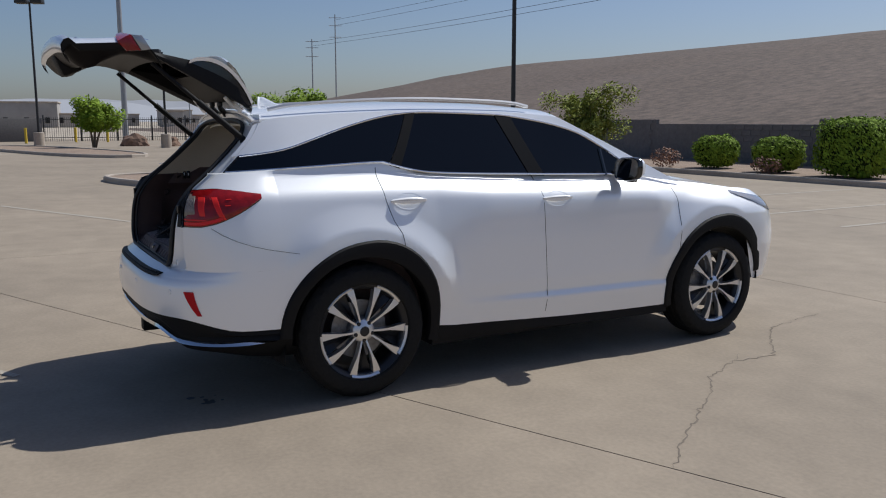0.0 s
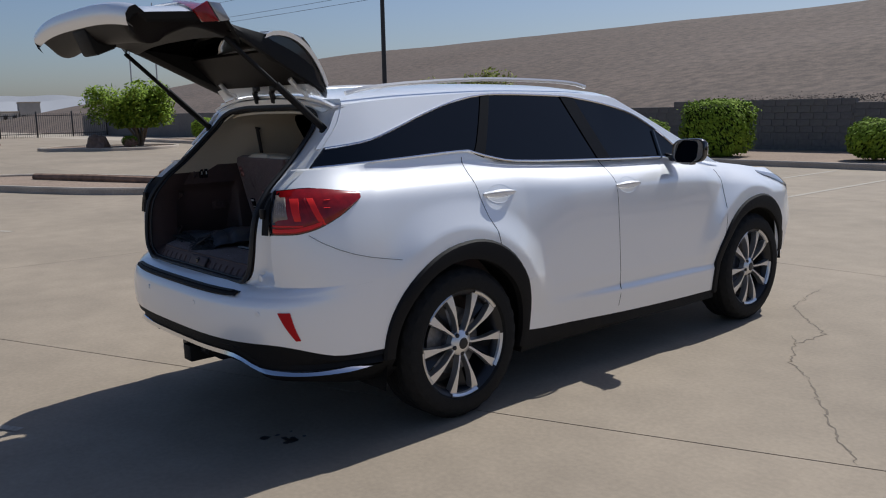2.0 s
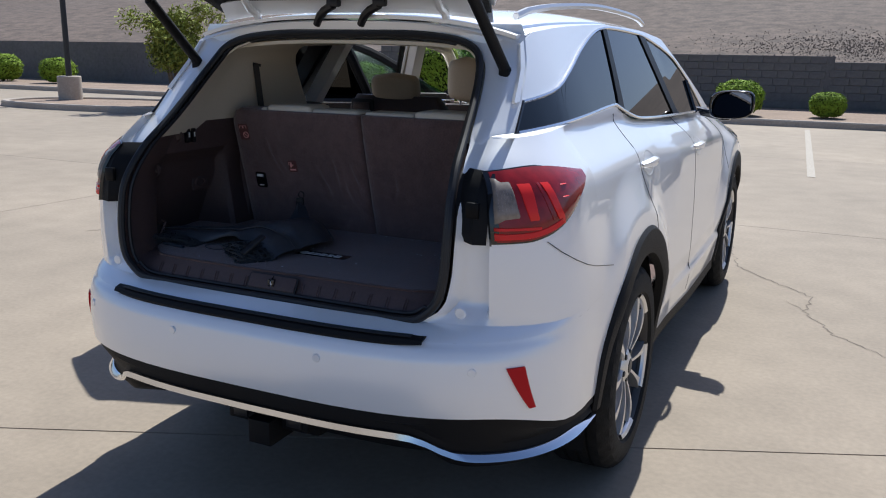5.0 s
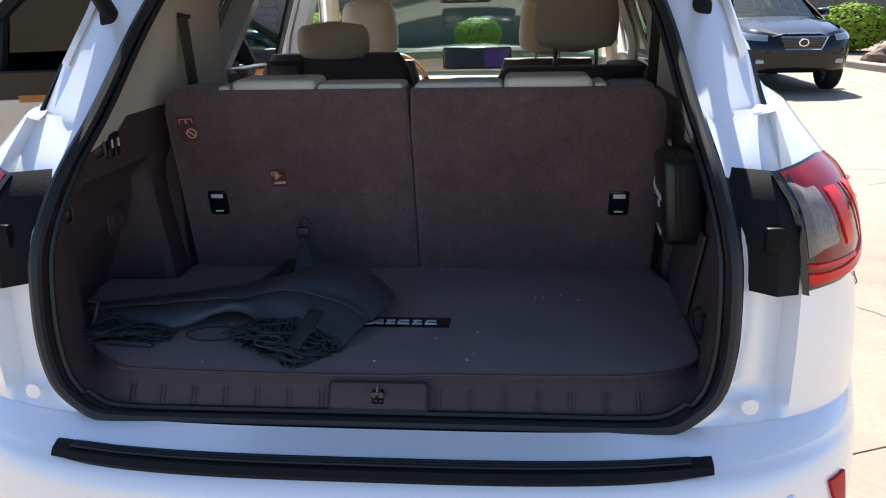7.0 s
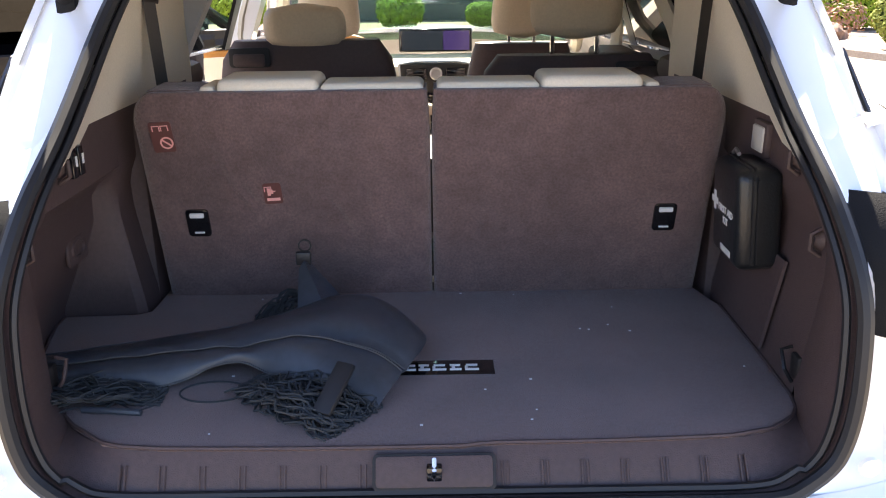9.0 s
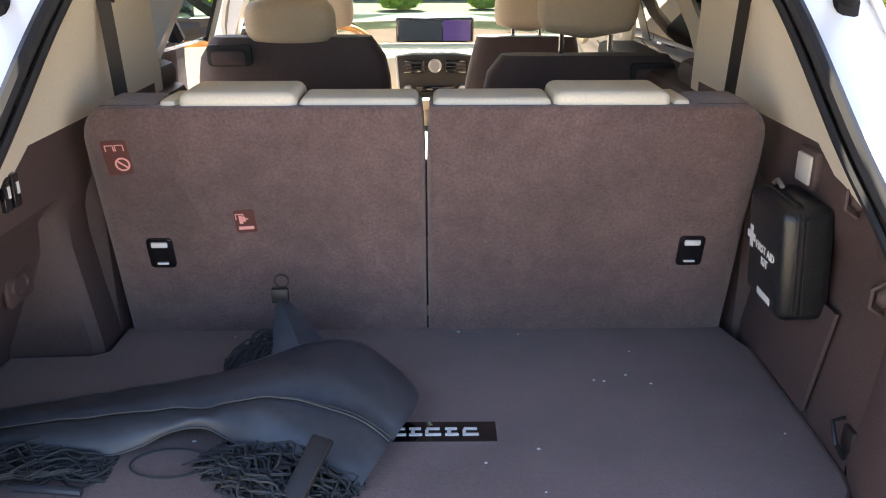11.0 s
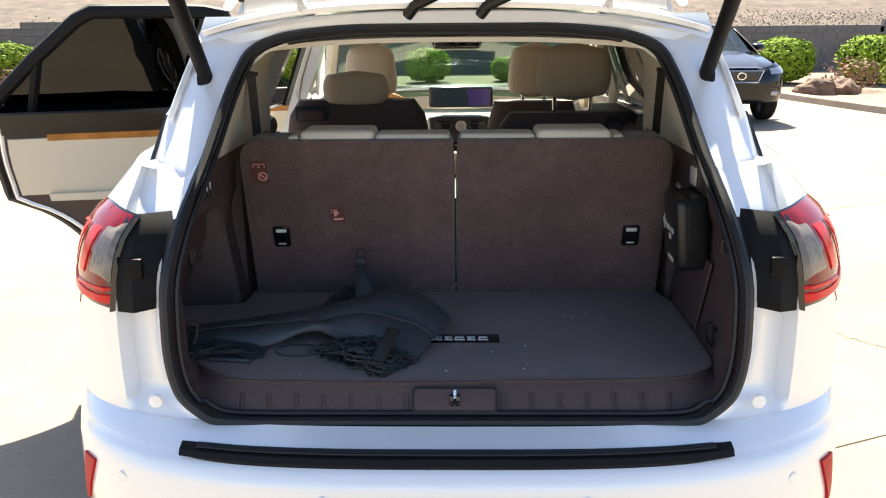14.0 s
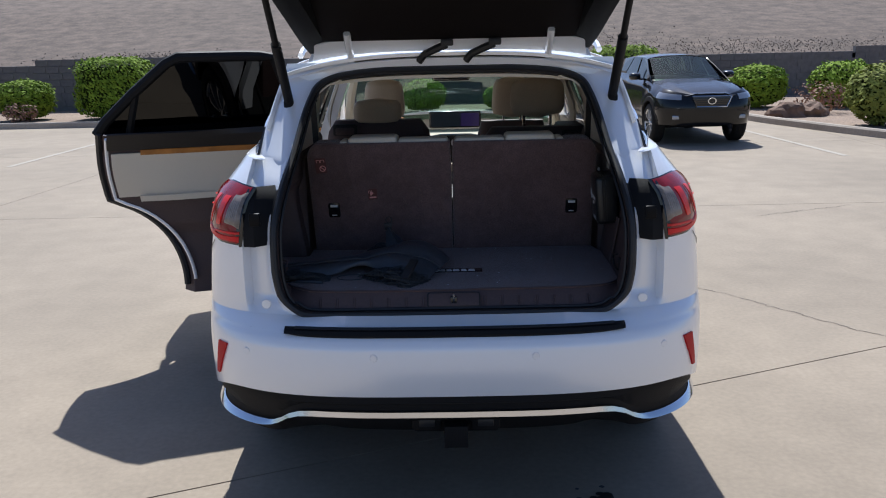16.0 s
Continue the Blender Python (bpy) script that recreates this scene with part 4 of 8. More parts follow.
def rear_details(parent):
    for side in (1, -1):
        tail_lamp(parent, side)
        # black panel between lamp and opening
        bm = bmesh.new()
        rows = []
        for z in np.linspace(1.016, 1.205, 10):
            e = 0.012 if z > 1.20 or z < 1.02 else 0.0
            a, b = flank_pt(z, phi_at(z, 0.650)), flank_pt(z, phi_at(z, 0.690))
            yb = max(a.y + 0.034, opening_y(z) + 0.002) + e
            rows.append([(side * (open_w(z) + 0.008), opening_y(z) - 0.004 + e, z), (side * (open_w(z) + 0.017), yb - 0.004, z), (side * 0.655, min(yb, a.y + 0.004), z), (side * 0.692, b.y - 0.003, z)])
        sheet(bm, rows)
        part("striker_panel", finish(bm), PLASTIC, parent, "black plastic panel beside the tail lamp")
        bm = bmesh.new()
        yb = flank_pt(1.1, phi_at(1.1, 0.650)).y
        block(bm, min(side * 0.632, side * 0.668), max(side * 0.632, side * 0.668), yb - 0.001, yb + 0.012, 1.085, 1.128, 0.003)
        part("striker_stop", finish(bm), FILM, parent)
        # reflector
        bm = bmesh.new()
        rows = []
        for v in np.linspace(0, 1, 9):
            z = 0.562 + 0.126 * v
            row = []
            for u in np.linspace(0, 1, 5):
                x = 0.768 + 0.05 * (1 - v) + (0.012 + 0.026 * v) * u
                w = side_x(0.72, z)
                phi = math.asin(min(1, x / w) ** 1.6)
                xx, yy = corner(w, rear_y(z), 0.72, 3.2, phi)
                row.append((side * (xx + 0.003), yy - 0.005, z))
            rows.append(row)
        sheet(bm, rows)
        part("reflector", thick(finish(bm), 0.008), REFLECTOR, parent, "red plastic bumper reflector")
        # rubber stops on the ledge
        bm = bmesh.new()
        lathe(bm, [(0.0, 0.006), (0.014, 0.005), (0.017, 0.0)], 16, Matrix.Translation((side * 0.628, 0.262, 0.822)) @ pose(0, 0, 0, 90, 0, 0))
        part("rubber_stop", finish(bm), PAINT, parent)
    for x in (-0.69, -0.26, 0.26, 0.69):
        w = side_x(0.72, 0.68)
        phi = math.asin((abs(x) / w) ** 1.6)
        y = corner(w, rear_y(0.68), 0.72, 3.2, phi)[1]
        bm = bmesh.new()
        lathe(bm, [(0.0, 0.003), (0.0105, 0.003), (0.0115, 0.001), (0.0125, 0.001), (0.013, -0.004)], 18, Matrix.Translation((x, y, 0.68)) @ pose(0, 0, 0, 90, 0, math.degrees(math.atan2(x, 1.6)) * 0.8))
        part("parking_sensor", finish(bm), PAINT, parent)
    # step pad
    bm = bmesh.new()
    rows = []
    for u in np.linspace(-1, 1, 31):
        x = 0.556 * u
        w = side_x(0.72, 0.78)
        phi = math.asin((abs(x) / w) ** 1.6)
        y = corner(w, rear_y(0.745), 0.72, 3.2, phi)[1]
        e = 0.010 * abs(u) ** 12
        rows.append([(x, y - 0.009, 0.739 + e), (x, y - 0.013, 0.748), (x, y - 0.006, 0.759), (x, y + 0.014, 0.765), (x, y + 0.028, 0.765 - e * 0.3)])
    sheet(bm, rows)
    part("step_pad", thick(finish(bm), 0.006), PLASTIC, parent, "black ribbed rubber bumper step pad")
    for d in (0.002, 0.010, 0.018):
        strip_along(parent, [(0.52 * u, corner(side_x(0.72, 0.78), rear_y(0.745), 0.72, 3.2, math.asin((abs(0.52 * u) / 0.9) ** 1.6))[1] + d, 0.765) for u in np.linspace(-1, 1, 13)], 0.0025, SEAL, "pad_rib")
    # lower valance and bright strip
    dip = lambda x: -0.075 * (1 / (1 + math.exp(-(abs(x) - 0.575) / 0.024)))
    def val(x_frac, z, out=0.0):
        phi = radians(90 * abs(x_frac))
        w = side_x(0.72, 0.5) - 0.01 + out
        x, y = corner(w, rear_y(max(z, 0.40)) - out + 0.004, 0.80, 3.2, phi)
        return (math.copysign(x, x_frac), y, z)
    us = [math.copysign(abs(u) ** 0.8, u) for u in np.linspace(-1, 1, 61)]
    rows = [[], [], [], [], [], []]
    for u in us:
        x = abs(val(u, 0.5)[0])
        lift = 0.075 + dip(x)
        z_top = white_low(val(u, 0.5)[1]) + 0.005
        zs = 0.400 + lift
        rows[0].append(val(u, z_top, 0.0))
        rows[1].append(val(u, z_top - 0.03, 0.006))
        rows[2].append(val(u, zs + 0.035, -0.012))
        rows[3].append(val(u, zs, 0.004))
        rows[4].append(val(u, zs - 0.05, -0.03))
        p = val(u, zs - 0.05, -0.03)
        rows[5].append((p[0] * 0.9, p[1] + 0.25, 0.27))
    bm = bmesh.new()
    sheet(bm, rows)
    part("rear_valance", finish(bm), PLASTIC, parent, "black plastic rear valance", 40)
    bm = bmesh.new()
    strip = []
    for u in us:
        x = abs(val(u, 0.5)[0])
        zs = 0.400 + 0.075 + dip(x)
        t = max(0.15, 1 - max(0, abs(u) - 0.86) / 0.13)
        if abs(u) > 0.985:
            continue
        strip.append([val(u, zs + 0.012 * t, 0.002), val(u, zs + 0.009 * t, 0.008), val(u, zs - 0.009 * t, 0.021), val(u, zs - 0.013 * t, 0.010)])
    sheet(bm, strip, close=True)
    part("bright_strip", finish(bm), CHROME, parent, "bright chrome strip along the valance", 40)
    # tow bar and its sockets
    bm = bmesh.new()
    block(bm, -0.15, 0.15, 0.28, 0.40, 0.335, 0.425, 0.015)
    part("tow_beam", finish(bm), PLASTIC, parent, "black steel tow bar")
    bm = bmesh.new()
    prism(bm, [(-0.04, 0.33), (0.04, 0.33), (0.04, 0.41), (-0.04, 0.41), (-0.04, 0.395), (0.025, 0.395), (0.025, 0.345), (-0.025, 0.345), (-0.025, 0.395), (-0.04, 0.395)][:4], 0.16, Matrix.Translation((0, 0.17, 0.0)), 0.006)
    part("tow_receiver", finish(bm), PLASTIC, parent)
    for x in (-0.10, 0.10):
        bm = bmesh.new()
        block(bm, x - 0.05, x + 0.05, 0.215, 0.28, 0.375, 0.435, 0.008)
        part("tow_socket", finish(bm), PLASTIC, parent)
        bm = bmesh.new()
        block(bm, x - 0.026, x + 0.028, 0.208, 0.216, 0.39, 0.418, 0.003, Matrix.Translation((0, 0, 0)))
        part("socket_cover", finish(bm), ALLOY_DARK, parent, "scuffed grey socket cover")
    # opening seal
    pts = []
    zs = list(np.linspace(0.80, 1.10, 9)) + list(np.linspace(1.14, 1.475, 11))
    TOP = [(0.485, 1.520), (0.435, 1.546), (0.36, 1.560)]
    right = [(open_w(z) - 0.004, opening_y(z) - 0.008, z) for z in zs]
    loop = [(x, opening_y(0.8) - 0.010, 0.786) for x in np.linspace(-0.44, 0.44, 13)] + [(0.495, 0.236, 0.789)] + right + [(x, opening_y(z) - 0.008, z) for x, z in TOP] + [(x, opening_y(1.568) - 0.008, 1.570) for x in np.linspace(0.24, -0.24, 7)] + [(-x, opening_y(z) - 0.008, z) for x, z in TOP[::-1]] + [(-p[0], p[1], p[2]) for p in right[::-1]] + [(-0.495, 0.236, 0.789)]
    for turn in range(2):
        loop = [tuple(a[i] * (1 - f) + b[i] * f for i in range(3)) for a, b in zip(loop, loop[1:] + loop[:1]) for f in (0.25, 0.75)]
    bm = bmesh.new()
    tube(bm, loop + loop[:2], 0.0115, 8, cap=False)
    part("opening_seal", finish(bm), SEAL, parent, "black rubber tailgate seal")
    bm = bmesh.new()
    tube(bm, [(p[0] * 0.97, p[1] + 0.018, p[2] + (0.012 if p[2] < 0.82 else (-0.012 if p[2] > 1.55 else 0))) for p in loop + loop[:2]], 0.006, 6, cap=False)
    part("inner_seal_lip", finish(bm), SEAL, parent)


def side_details(parent):
    X = lambda y, z, o=0.0: (side_x(y, z) + o, y, z)
    # door seams
    seams = ([(1.37 + 0.0, 1.30), (1.37, 1.24), (1.385, 1.12), (1.42, 1.0), (1.46, 0.93), (1.472, 0.87), (1.478, 0.80)],
             [(2.46, 1.222), (2.47, 1.1), (2.475, 0.9), (2.49, 0.65), (2.50, 0.5), (2.49, 0.36)],
             [(3.62, 1.10), (3.635, 1.0), (3.63, 0.8), (3.60, 0.6), (3.575, 0.45), (3.57, 0.32)])
    for pts in seams:
        line = [Vector((p[0], p[1], 0)) for p in pts]
        path = []
        for a, b in zip(line, line[1:]):
            path += [a.lerp(b, t) for t in (0, 0.25, 0.5, 0.75)]
        path.append(line[-1])
        strip_along(parent, [X(p.x, p.y, -0.0012) for p in path], 0.0026, SEAL, "door_gap")
    # bumper seam, from the lamp to the arch
    for side in (1, -1):
        pts = []
        for y, z in ((0.40, 1.016), (0.45, 0.98), (0.52, 0.945), (0.60, 0.915), (0.68, 0.893)):
            q = flank_pt(z, math.acos(((0.72 - y) / (0.72 - flank_y(z))) ** 1.7))
            pts.append((side * (q.x + 0.0022), q.y - 0.0015, z))
        strip_along(parent, pts + [(side * (side_x(y, z) + 0.001), y, z) for y, z in ((0.74, 0.880), (0.80, 0.868), (0.845, 0.86))], 0.0012, SEAL, "bumper_gap")
    # handles
    for y, z in ((1.53, 1.112), (2.58, 1.082)):
        bm = bmesh.new()
        rows = []
        for t in np.linspace(0, 1, 13):
            yy = y - 0.115 + 0.23 * t
            lift = 0.030 * math.sin(math.pi * t) ** 0.45
            hw = 0.006 + 0.014 * math.sin(math.pi * t) ** 0.8
            c = X(yy, z, lift * 0.9)
            rows.append([(c[0] - 0.012, yy, z - hw), (c[0] + 0.004, yy, z - hw * 0.7), (c[0] + 0.006, yy, z + hw * 0.6), (c[0] - 0.012, yy, z + hw)])
        sheet(bm, rows, close=True)
        part("door_handle", finish(bm), PAINT, parent, "white door pull handle", 40)
        bm = bmesh.new()
        rows = []
        for i, r in enumerate((1.0, 0.85, 0.6, 0.3, 0.02)):
            rows.append([(X(y + 0.10 * r * math.cos(a), z - 0.004 + 0.048 * r * math.sin(a) * abs(math.sin(a)) ** 0.35, 0.0012 - 0.012 * (1 - r) * (1 if i else 0))) for a in np.linspace(0, 2 * math.pi, 21)[:-1]])
        sheet(bm, rows, close=True)
        part("handle_cup", finish(bm), PAINT, parent)
        strip_along(parent, [X(y + 0.10 - 0.2 * t, z + 0.004, 0.033 * math.sin(math.pi * (0.1 + 0.8 * t)) ** 0.45) for t in np.linspace(0, 1, 7)], 0.0022, SILVER, "handle_line")
    # black pillars between the windows
    for side in (1, -1):
        for y0, y1, l0, l1 in ((1.46, 1.525, 0.17, 0.17), (2.43, 2.545, -0.17, -0.17)):
            bm = bmesh.new()
            rows = []
            for v in np.linspace(0, 1, 9):
                row = []
                for t in np.linspace(0, 1, 4):
                    y = y0 + (y1 - y0) * t + (l0 * (1 - t) + l1 * t) * v
                    z = belt(y) + (glass_top(y) - belt(y)) * v
                    row.append((side * (upper_x(y, z) + 0.007), y, z))
                rows.append(row)
            sheet(bm, rows)
            part("pillar_trim", thick(finish(bm), 0.012), FILM, parent, "black window pillar trim")
        # bright line under and over the glass
        low = [(side * (upper_x(y, belt(y)) + 0.006), y, belt(y) + 0.006) for y in np.arange(0.52, 3.32, 0.06)]
        high = [(side * (upper_x(y, glass_top(y)) + 0.004), y, max(glass_top(y), belt(y) + 0.006)) for y in np.arange(0.60, 3.33, 0.06)]
        strip_along(parent, low, 0.006, CHROME, "window_strip", "bright window strip")
        strip_along(parent, high, 0.006, CHROME, "window_strip")
        strip_along(parent, [(side * (upper_x(y, z) + 0.005), y, z) for y, z in ((0.512 + 0.088 * t, belt(0.512) + 0.004 + (glass_top(0.6) - belt(0.512) - 0.004) * t) for t in np.linspace(0, 1, 6))], 0.005, GLOSS, "window_strip")
        # roof rail
        pts = [(side * (upper_x(y, 1.6) - 0.045), y, roof_z(y) - 0.014 + 0.022 * math.sin(math.pi * t) ** 0.35) for y, t in ((0.80 + 1.75 * t, t) for t in np.linspace(0.0, 1, 21))]
        strip_along(parent, pts, 0.012, SILVER, "roof_rail", "slim silver roof rail")
    # shark fin
    bm = bmesh.new()
    prism(bm, [(0.0, 0.0), (0.19, 0.0), (0.10, 0.03), (0.035, 0.062), (0.005, 0.064)], 0.05, Matrix.Translation((0.025, 0.92, 1.648)) @ pose(0, 0, 0, 0, 0, 90), 0.012)
    part("aerial_fin", finish(bm), PAINT, parent, "white shark fin aerial")
    # door mirrors
    for side in (1, -1):
        if side < 0:
            continue
        mirror = new("door_mirror")
        mirror.parent = parent
        bm = bmesh.new()
        rows = []
        for t in np.linspace(0, 1, 12):
            y = 3.075 + 0.11 * t
            k = (1 - t ** 2.2) ** 0.5 if t < 1 else 0.03
            k = max(k, 0.03)
            rows.append([(side * (0.965 + 0.115 * k * math.copysign(abs(math.cos(a)) ** 0.6, math.cos(a))), y, 1.255 + 0.075 * k * math.copysign(abs(math.sin(a)) ** 0.6, math.sin(a)) + 0.01 * math.cos(a)) for a in np.linspace(0, 2 * math.pi, 25)[:-1]])
        sheet(bm, rows, close=True)
        part("mirror_cap", finish(bm), PAINT, mirror, "white mirror cap")
        bm = bmesh.new()
        rows = []
        for y, k in ((3.10, 1.015), (3.07, 1.02), (3.062, 0.97), (3.066, 0.9)):
            rows.append([(side * (0.965 + 0.115 * k * math.copysign(abs(math.cos(a)) ** 0.6, math.cos(a))), y, 1.255 + 0.075 * k * math.copysign(abs(math.sin(a)) ** 0.6, math.sin(a)) + 0.01 * math.cos(a)) for a in np.linspace(0, 2 * math.pi, 25)[:-1]])
        sheet(bm, rows, close=True)
        part("mirror_housing", finish(bm), GLOSS, mirror, "gloss black mirror housing")
        bm = bmesh.new()
        bm.faces.new([bm.verts.new((side * (0.965 + 0.105 * math.copysign(abs(math.cos(a)) ** 0.6, math.cos(a))), 3.046 - 0.040 * math.cos(a) + 0.022 * math.sin(a), 1.255 + 0.066 * math.copysign(abs(math.sin(a)) ** 0.6, math.sin(a)))) for a in np.linspace(0, 2 * math.pi, 25)[:-1]])
        part("mirror_glass", finish(bm, False), mat("mirror", (0.22, 0.23, 0.25), 0.02, 1.0), mirror)
        bm = bmesh.new()
        prism(bm, [(0.80, 1.185), (0.90, 1.165), (0.955, 1.165), (0.96, 1.195), (0.86, 1.22), (0.77, 1.235)], 0.07, Matrix.Translation((0, 3.11, 0)), 0.012)
        part("mirror_arm", finish(bm), GLOSS, mirror, "gloss black mirror arm")
    # head lamps
    patch(parent, "head_lamp", lambda u, v: (4.22 + 0.40 * u, 1.06 - 0.07 * u - (0.02 + 0.075 * u) * v), 10, 5, LENS_CLEAR, 0.012, 0.01, "slim head lamp with amber marker",
          where=lambda y, z: side_x(y, z) if y < 4.30 else corner(side_x(4.30, z), front_y(z), 4.30, 2.6, math.acos(min(1, ((y - 4.30) / (front_y(z) - 4.30)) ** 1.3)))[0])


# ---- tailgate, swung up ----
GATE = Matrix.Translation(HINGE) @ pose(0, 0, 0, -68.0, 0, 0) @ Matrix.Translation(-HINGE)
gate_w = curve((0.80, 0.595), (0.86, 0.61), (1.0, 0.632), (1.1, 0.64), (1.2, 0.628), (1.25, 0.60), (1.4, 0.565), (1.55, 0.535), (1.64, 0.50))


def gate_row(y, z, bow, n=25, w=None):
    w = w or gate_w(z)
    return [(w * s, y + bow * abs(s) ** 3.0, z - 0.02 * abs(s) ** 4 * (z > 1.5)) for s in np.linspace(-1, 1, n)]


def swung(rows):
    return [[GATE @ Vector(p) for p in r] for r in rows]


def tailgate(parent):
    gate = new("tailgate")
    gate.parent = parent
    tagged(gate, "white tailgate swung fully up")
    # outer lower skin
    skin = [(0.235, 1.222, 0.10), (0.17, 1.205, 0.10), (0.150, 1.19, 0.10), (0.145, 1.12, 0.10), (0.15, 1.06, 0.10), (0.165, 1.03, 0.09), (0.158, 0.98, 0.075), (0.12, 0.93, 0.055),
            (0.06, 0.885, 0.045), (0.04, 0.865, 0.045), (0.04, 0.84, 0.045), (0.06, 0.818, 0.042), (0.09, 0.81, 0.04), (0.118, 0.822, 0.04)]
    rows = []
    for y, z, b in skin:
        row = gate_row(y, z, b)
        if 0.87 < z < 1.2:
            flush = 0.15 - (1.19 - z) / 0.325 * 0.11
            for k, p in enumerate(row):
                f = min(1.0, max(0.0, (abs(k / 12 - 1) - 0.5) / 0.3))
                f = f * f * (3 - 2 * f)
                row[k] = (p[0], p[1] + (flush + 0.075 * abs(k / 12 - 1) ** 3 - p[1]) * f, p[2])
        rows.append(row)
    bm = bmesh.new()
    sheet(bm, swung(rows))
    part("outer_skin", finish(bm, True, 0.001), PAINT, gate, "white painted lower skin", 40)
    for k in (0, -1):
        bm = bmesh.new()
        side_rows = [[(r[k][0], r[k][1] + 0.002, r[k][2]) for r in rows], [(r[k][0] * 0.99, r[k][1] + 0.03, r[k][2]) for r in rows], [(r[k][0] * 0.965, r[k][1] + 0.04, r[k][2]) for r in rows]]
        sheet(bm, swung(side_rows))
        part("side_return", finish(bm), PLASTIC, gate, "black side return of the tailgate")
    # spoiler, its black sides, and the white inner header
    bm = bmesh.new()
    fr = [gate_row(y, z, b) for y, z, b in ((0.735, 1.600, 0.03), (0.715, 1.622, 0.03), (0.66, 1.636, 0.035), (0.56, 1.640, 0.04), (0.46, 1.622, 0.05), (0.415, 1.600, 0.05), (0.41, 1.588, 0.05), (0.45, 1.578, 0.05), (0.50, 1.572, 0.05))]
    sheet(bm, swung(fr))
    part("spoiler", finish(bm), PAINT, gate, "white roof spoiler", 40)
    bm = bmesh.new()
    rows = [gate_row(y, z, 0.02, w=w) for y, z, w in ((0.735, 1.600, 0.50), (0.70, 1.588, 0.49), (0.665, 1.574, 0.485))]
    sheet(bm, swung(rows))
    part("inner_header", thick(finish(bm), 0.006), PAINT, gate, "white painted inner header", 40)
    for side in (1, -1):
        bm = bmesh.new()
        rows = []
        for t in np.linspace(0, 1, 14):
            z = 1.215 + 0.375 * t
            yo = 0.235 + 0.235 * t ** 1.05
            yi = 0.30 + 0.425 * t
            w = gate_w(z)
            rows.append([(side * (w - 0.075), yo + 0.055, z), (side * (w - 0.012), yo + 0.05, z), (side * (w - 0.004), (yo + yi) / 2 + 0.03, z), (side * (w - 0.012), yi + 0.012, z), (side * (w - 0.05), yi + 0.012, z), (side * (w - 0.085), yi - 0.012, z)])
        sheet(bm, swung(rows), close=True)
        part("window_frame", finish(bm), PLASTIC, gate, "black tailgate window frame", 40)
        # the black side between frame and spoiler, with a white rim
        bm = bmesh.new()
        rows = []
        rim = []
        for t in np.linspace(0.22, 1, 12):
            z = 1.30 + 0.30 * t
            yo = 0.30 + 0.43 * t
            lift = 0.012 + 0.10 * max(0.0, math.sin(math.pi * max(0.0, (t - 0.22) / 0.80))) ** 0.8
            top = Vector((side * (gate_w(z) - 0.002), yo - lift * 0.80, z + lift * 0.55))
            rows.append([(side * (gate_w(z) - 0.01), yo, z), ((side * (gate_w(z) - 0.012)), yo - lift * 0.4, z + lift * 0.28), (top.x - side * 0.012, top.y, top.z)])
            if t > 0.2:
                rim.append(top)
        sheet(bm, swung(rows))
        part("spoiler_side", thick(finish(bm), 0.01), GLOSS, gate, "gloss black spoiler side")
        bm = bmesh.new()
        rows = [[p + Vector((0, 0.012, -0.008)), p + Vector((side * 0.006, -0.004, 0.004)), p + Vector((-side * 0.022, -0.005, 0.005)), p + Vector((-side * 0.022, 0.004, -0.004))] for p in rim]
        sheet(bm, swung(rows), close=True)
        part("spoiler_rim", finish(bm), PAINT, gate, "white spoiler rim", 40)
    bm = bmesh.new()
    rows = [gate_row(0.250 + 0.215 * t + 0.02, 1.215 + 0.37 * t, 0.045, w=gate_w(1.225 + 0.36 * t) - 0.02) for t in np.linspace(0, 1, 9)]
    sheet(bm, swung(rows))
    part("rear_window", thick(finish(bm), 0.005), TINT, gate, "dark privacy glass rear window")
    # inner trim: a deep shell from the latch edge up to the window
    skin_y = curve((0.81, 0.09), (0.84, 0.045), (0.885, 0.055), (0.98, 0.08), (1.06, 0.106), (1.2, 0.15), (1.24, 0.235))
    gate_bow = curve((0.81, 0.04), (0.885, 0.06), (0.98, 0.075), (1.06, 0.08), (1.25, 0.10))
    trim_y = curve((0.826, 0.115), (0.845, 0.175), (0.88, 0.215), (0.92, 0.228), (0.98, 0.215), (1.06, 0.215), (1.14, 0.25), (1.21, 0.305), (1.245, 0.325))
    bm = bmesh.new()
    rows = []
    for z in list(np.linspace(0.826, 0.90, 7)) + list(np.linspace(0.93, 1.245, 10)):
        row = []
        for s in np.linspace(-1, 1, 41):
            q = max(0.0, (abs(s) - 0.84) / 0.16)
            q = q * q * (3 - 2 * q)
            yi = trim_y(z) + 0.04 * abs(s) ** 3
            row.append(((gate_w(z) - 0.022) * s, yi + (skin_y(z) + gate_bow(z) + 0.018 - yi) * q, z))
        rows.append(row)
    sheet(bm, swung(rows))
    part("inner_trim", finish(bm), GATE_TRIM, gate, "dark brown plastic inner trim", 40)
    bm = bmesh.new()
    rows = [[(0.47 * s, 0.475, 1.49) for s in np.linspace(-1, 1, 15)], [(0.46 * s, 0.58, 1.531) for s in np.linspace(-1, 1, 15)], [(0.455 * s, 0.67, 1.571) for s in np.linspace(-1, 1, 15)]]
    sheet(bm, swung(rows))
    part("upper_trim", thick(finish(bm), 0.02), GATE_TRIM, gate)
    # recess pull, latch, paper label
    bm = bmesh.new()
    block(bm, 0.26, 0.42, 0.20, 0.222, 0.915, 0.955, 0.008, GATE)
    part("pull_recess", finish(bm), GLOSS, gate, "black grab recess")
    bm = bmesh.new()
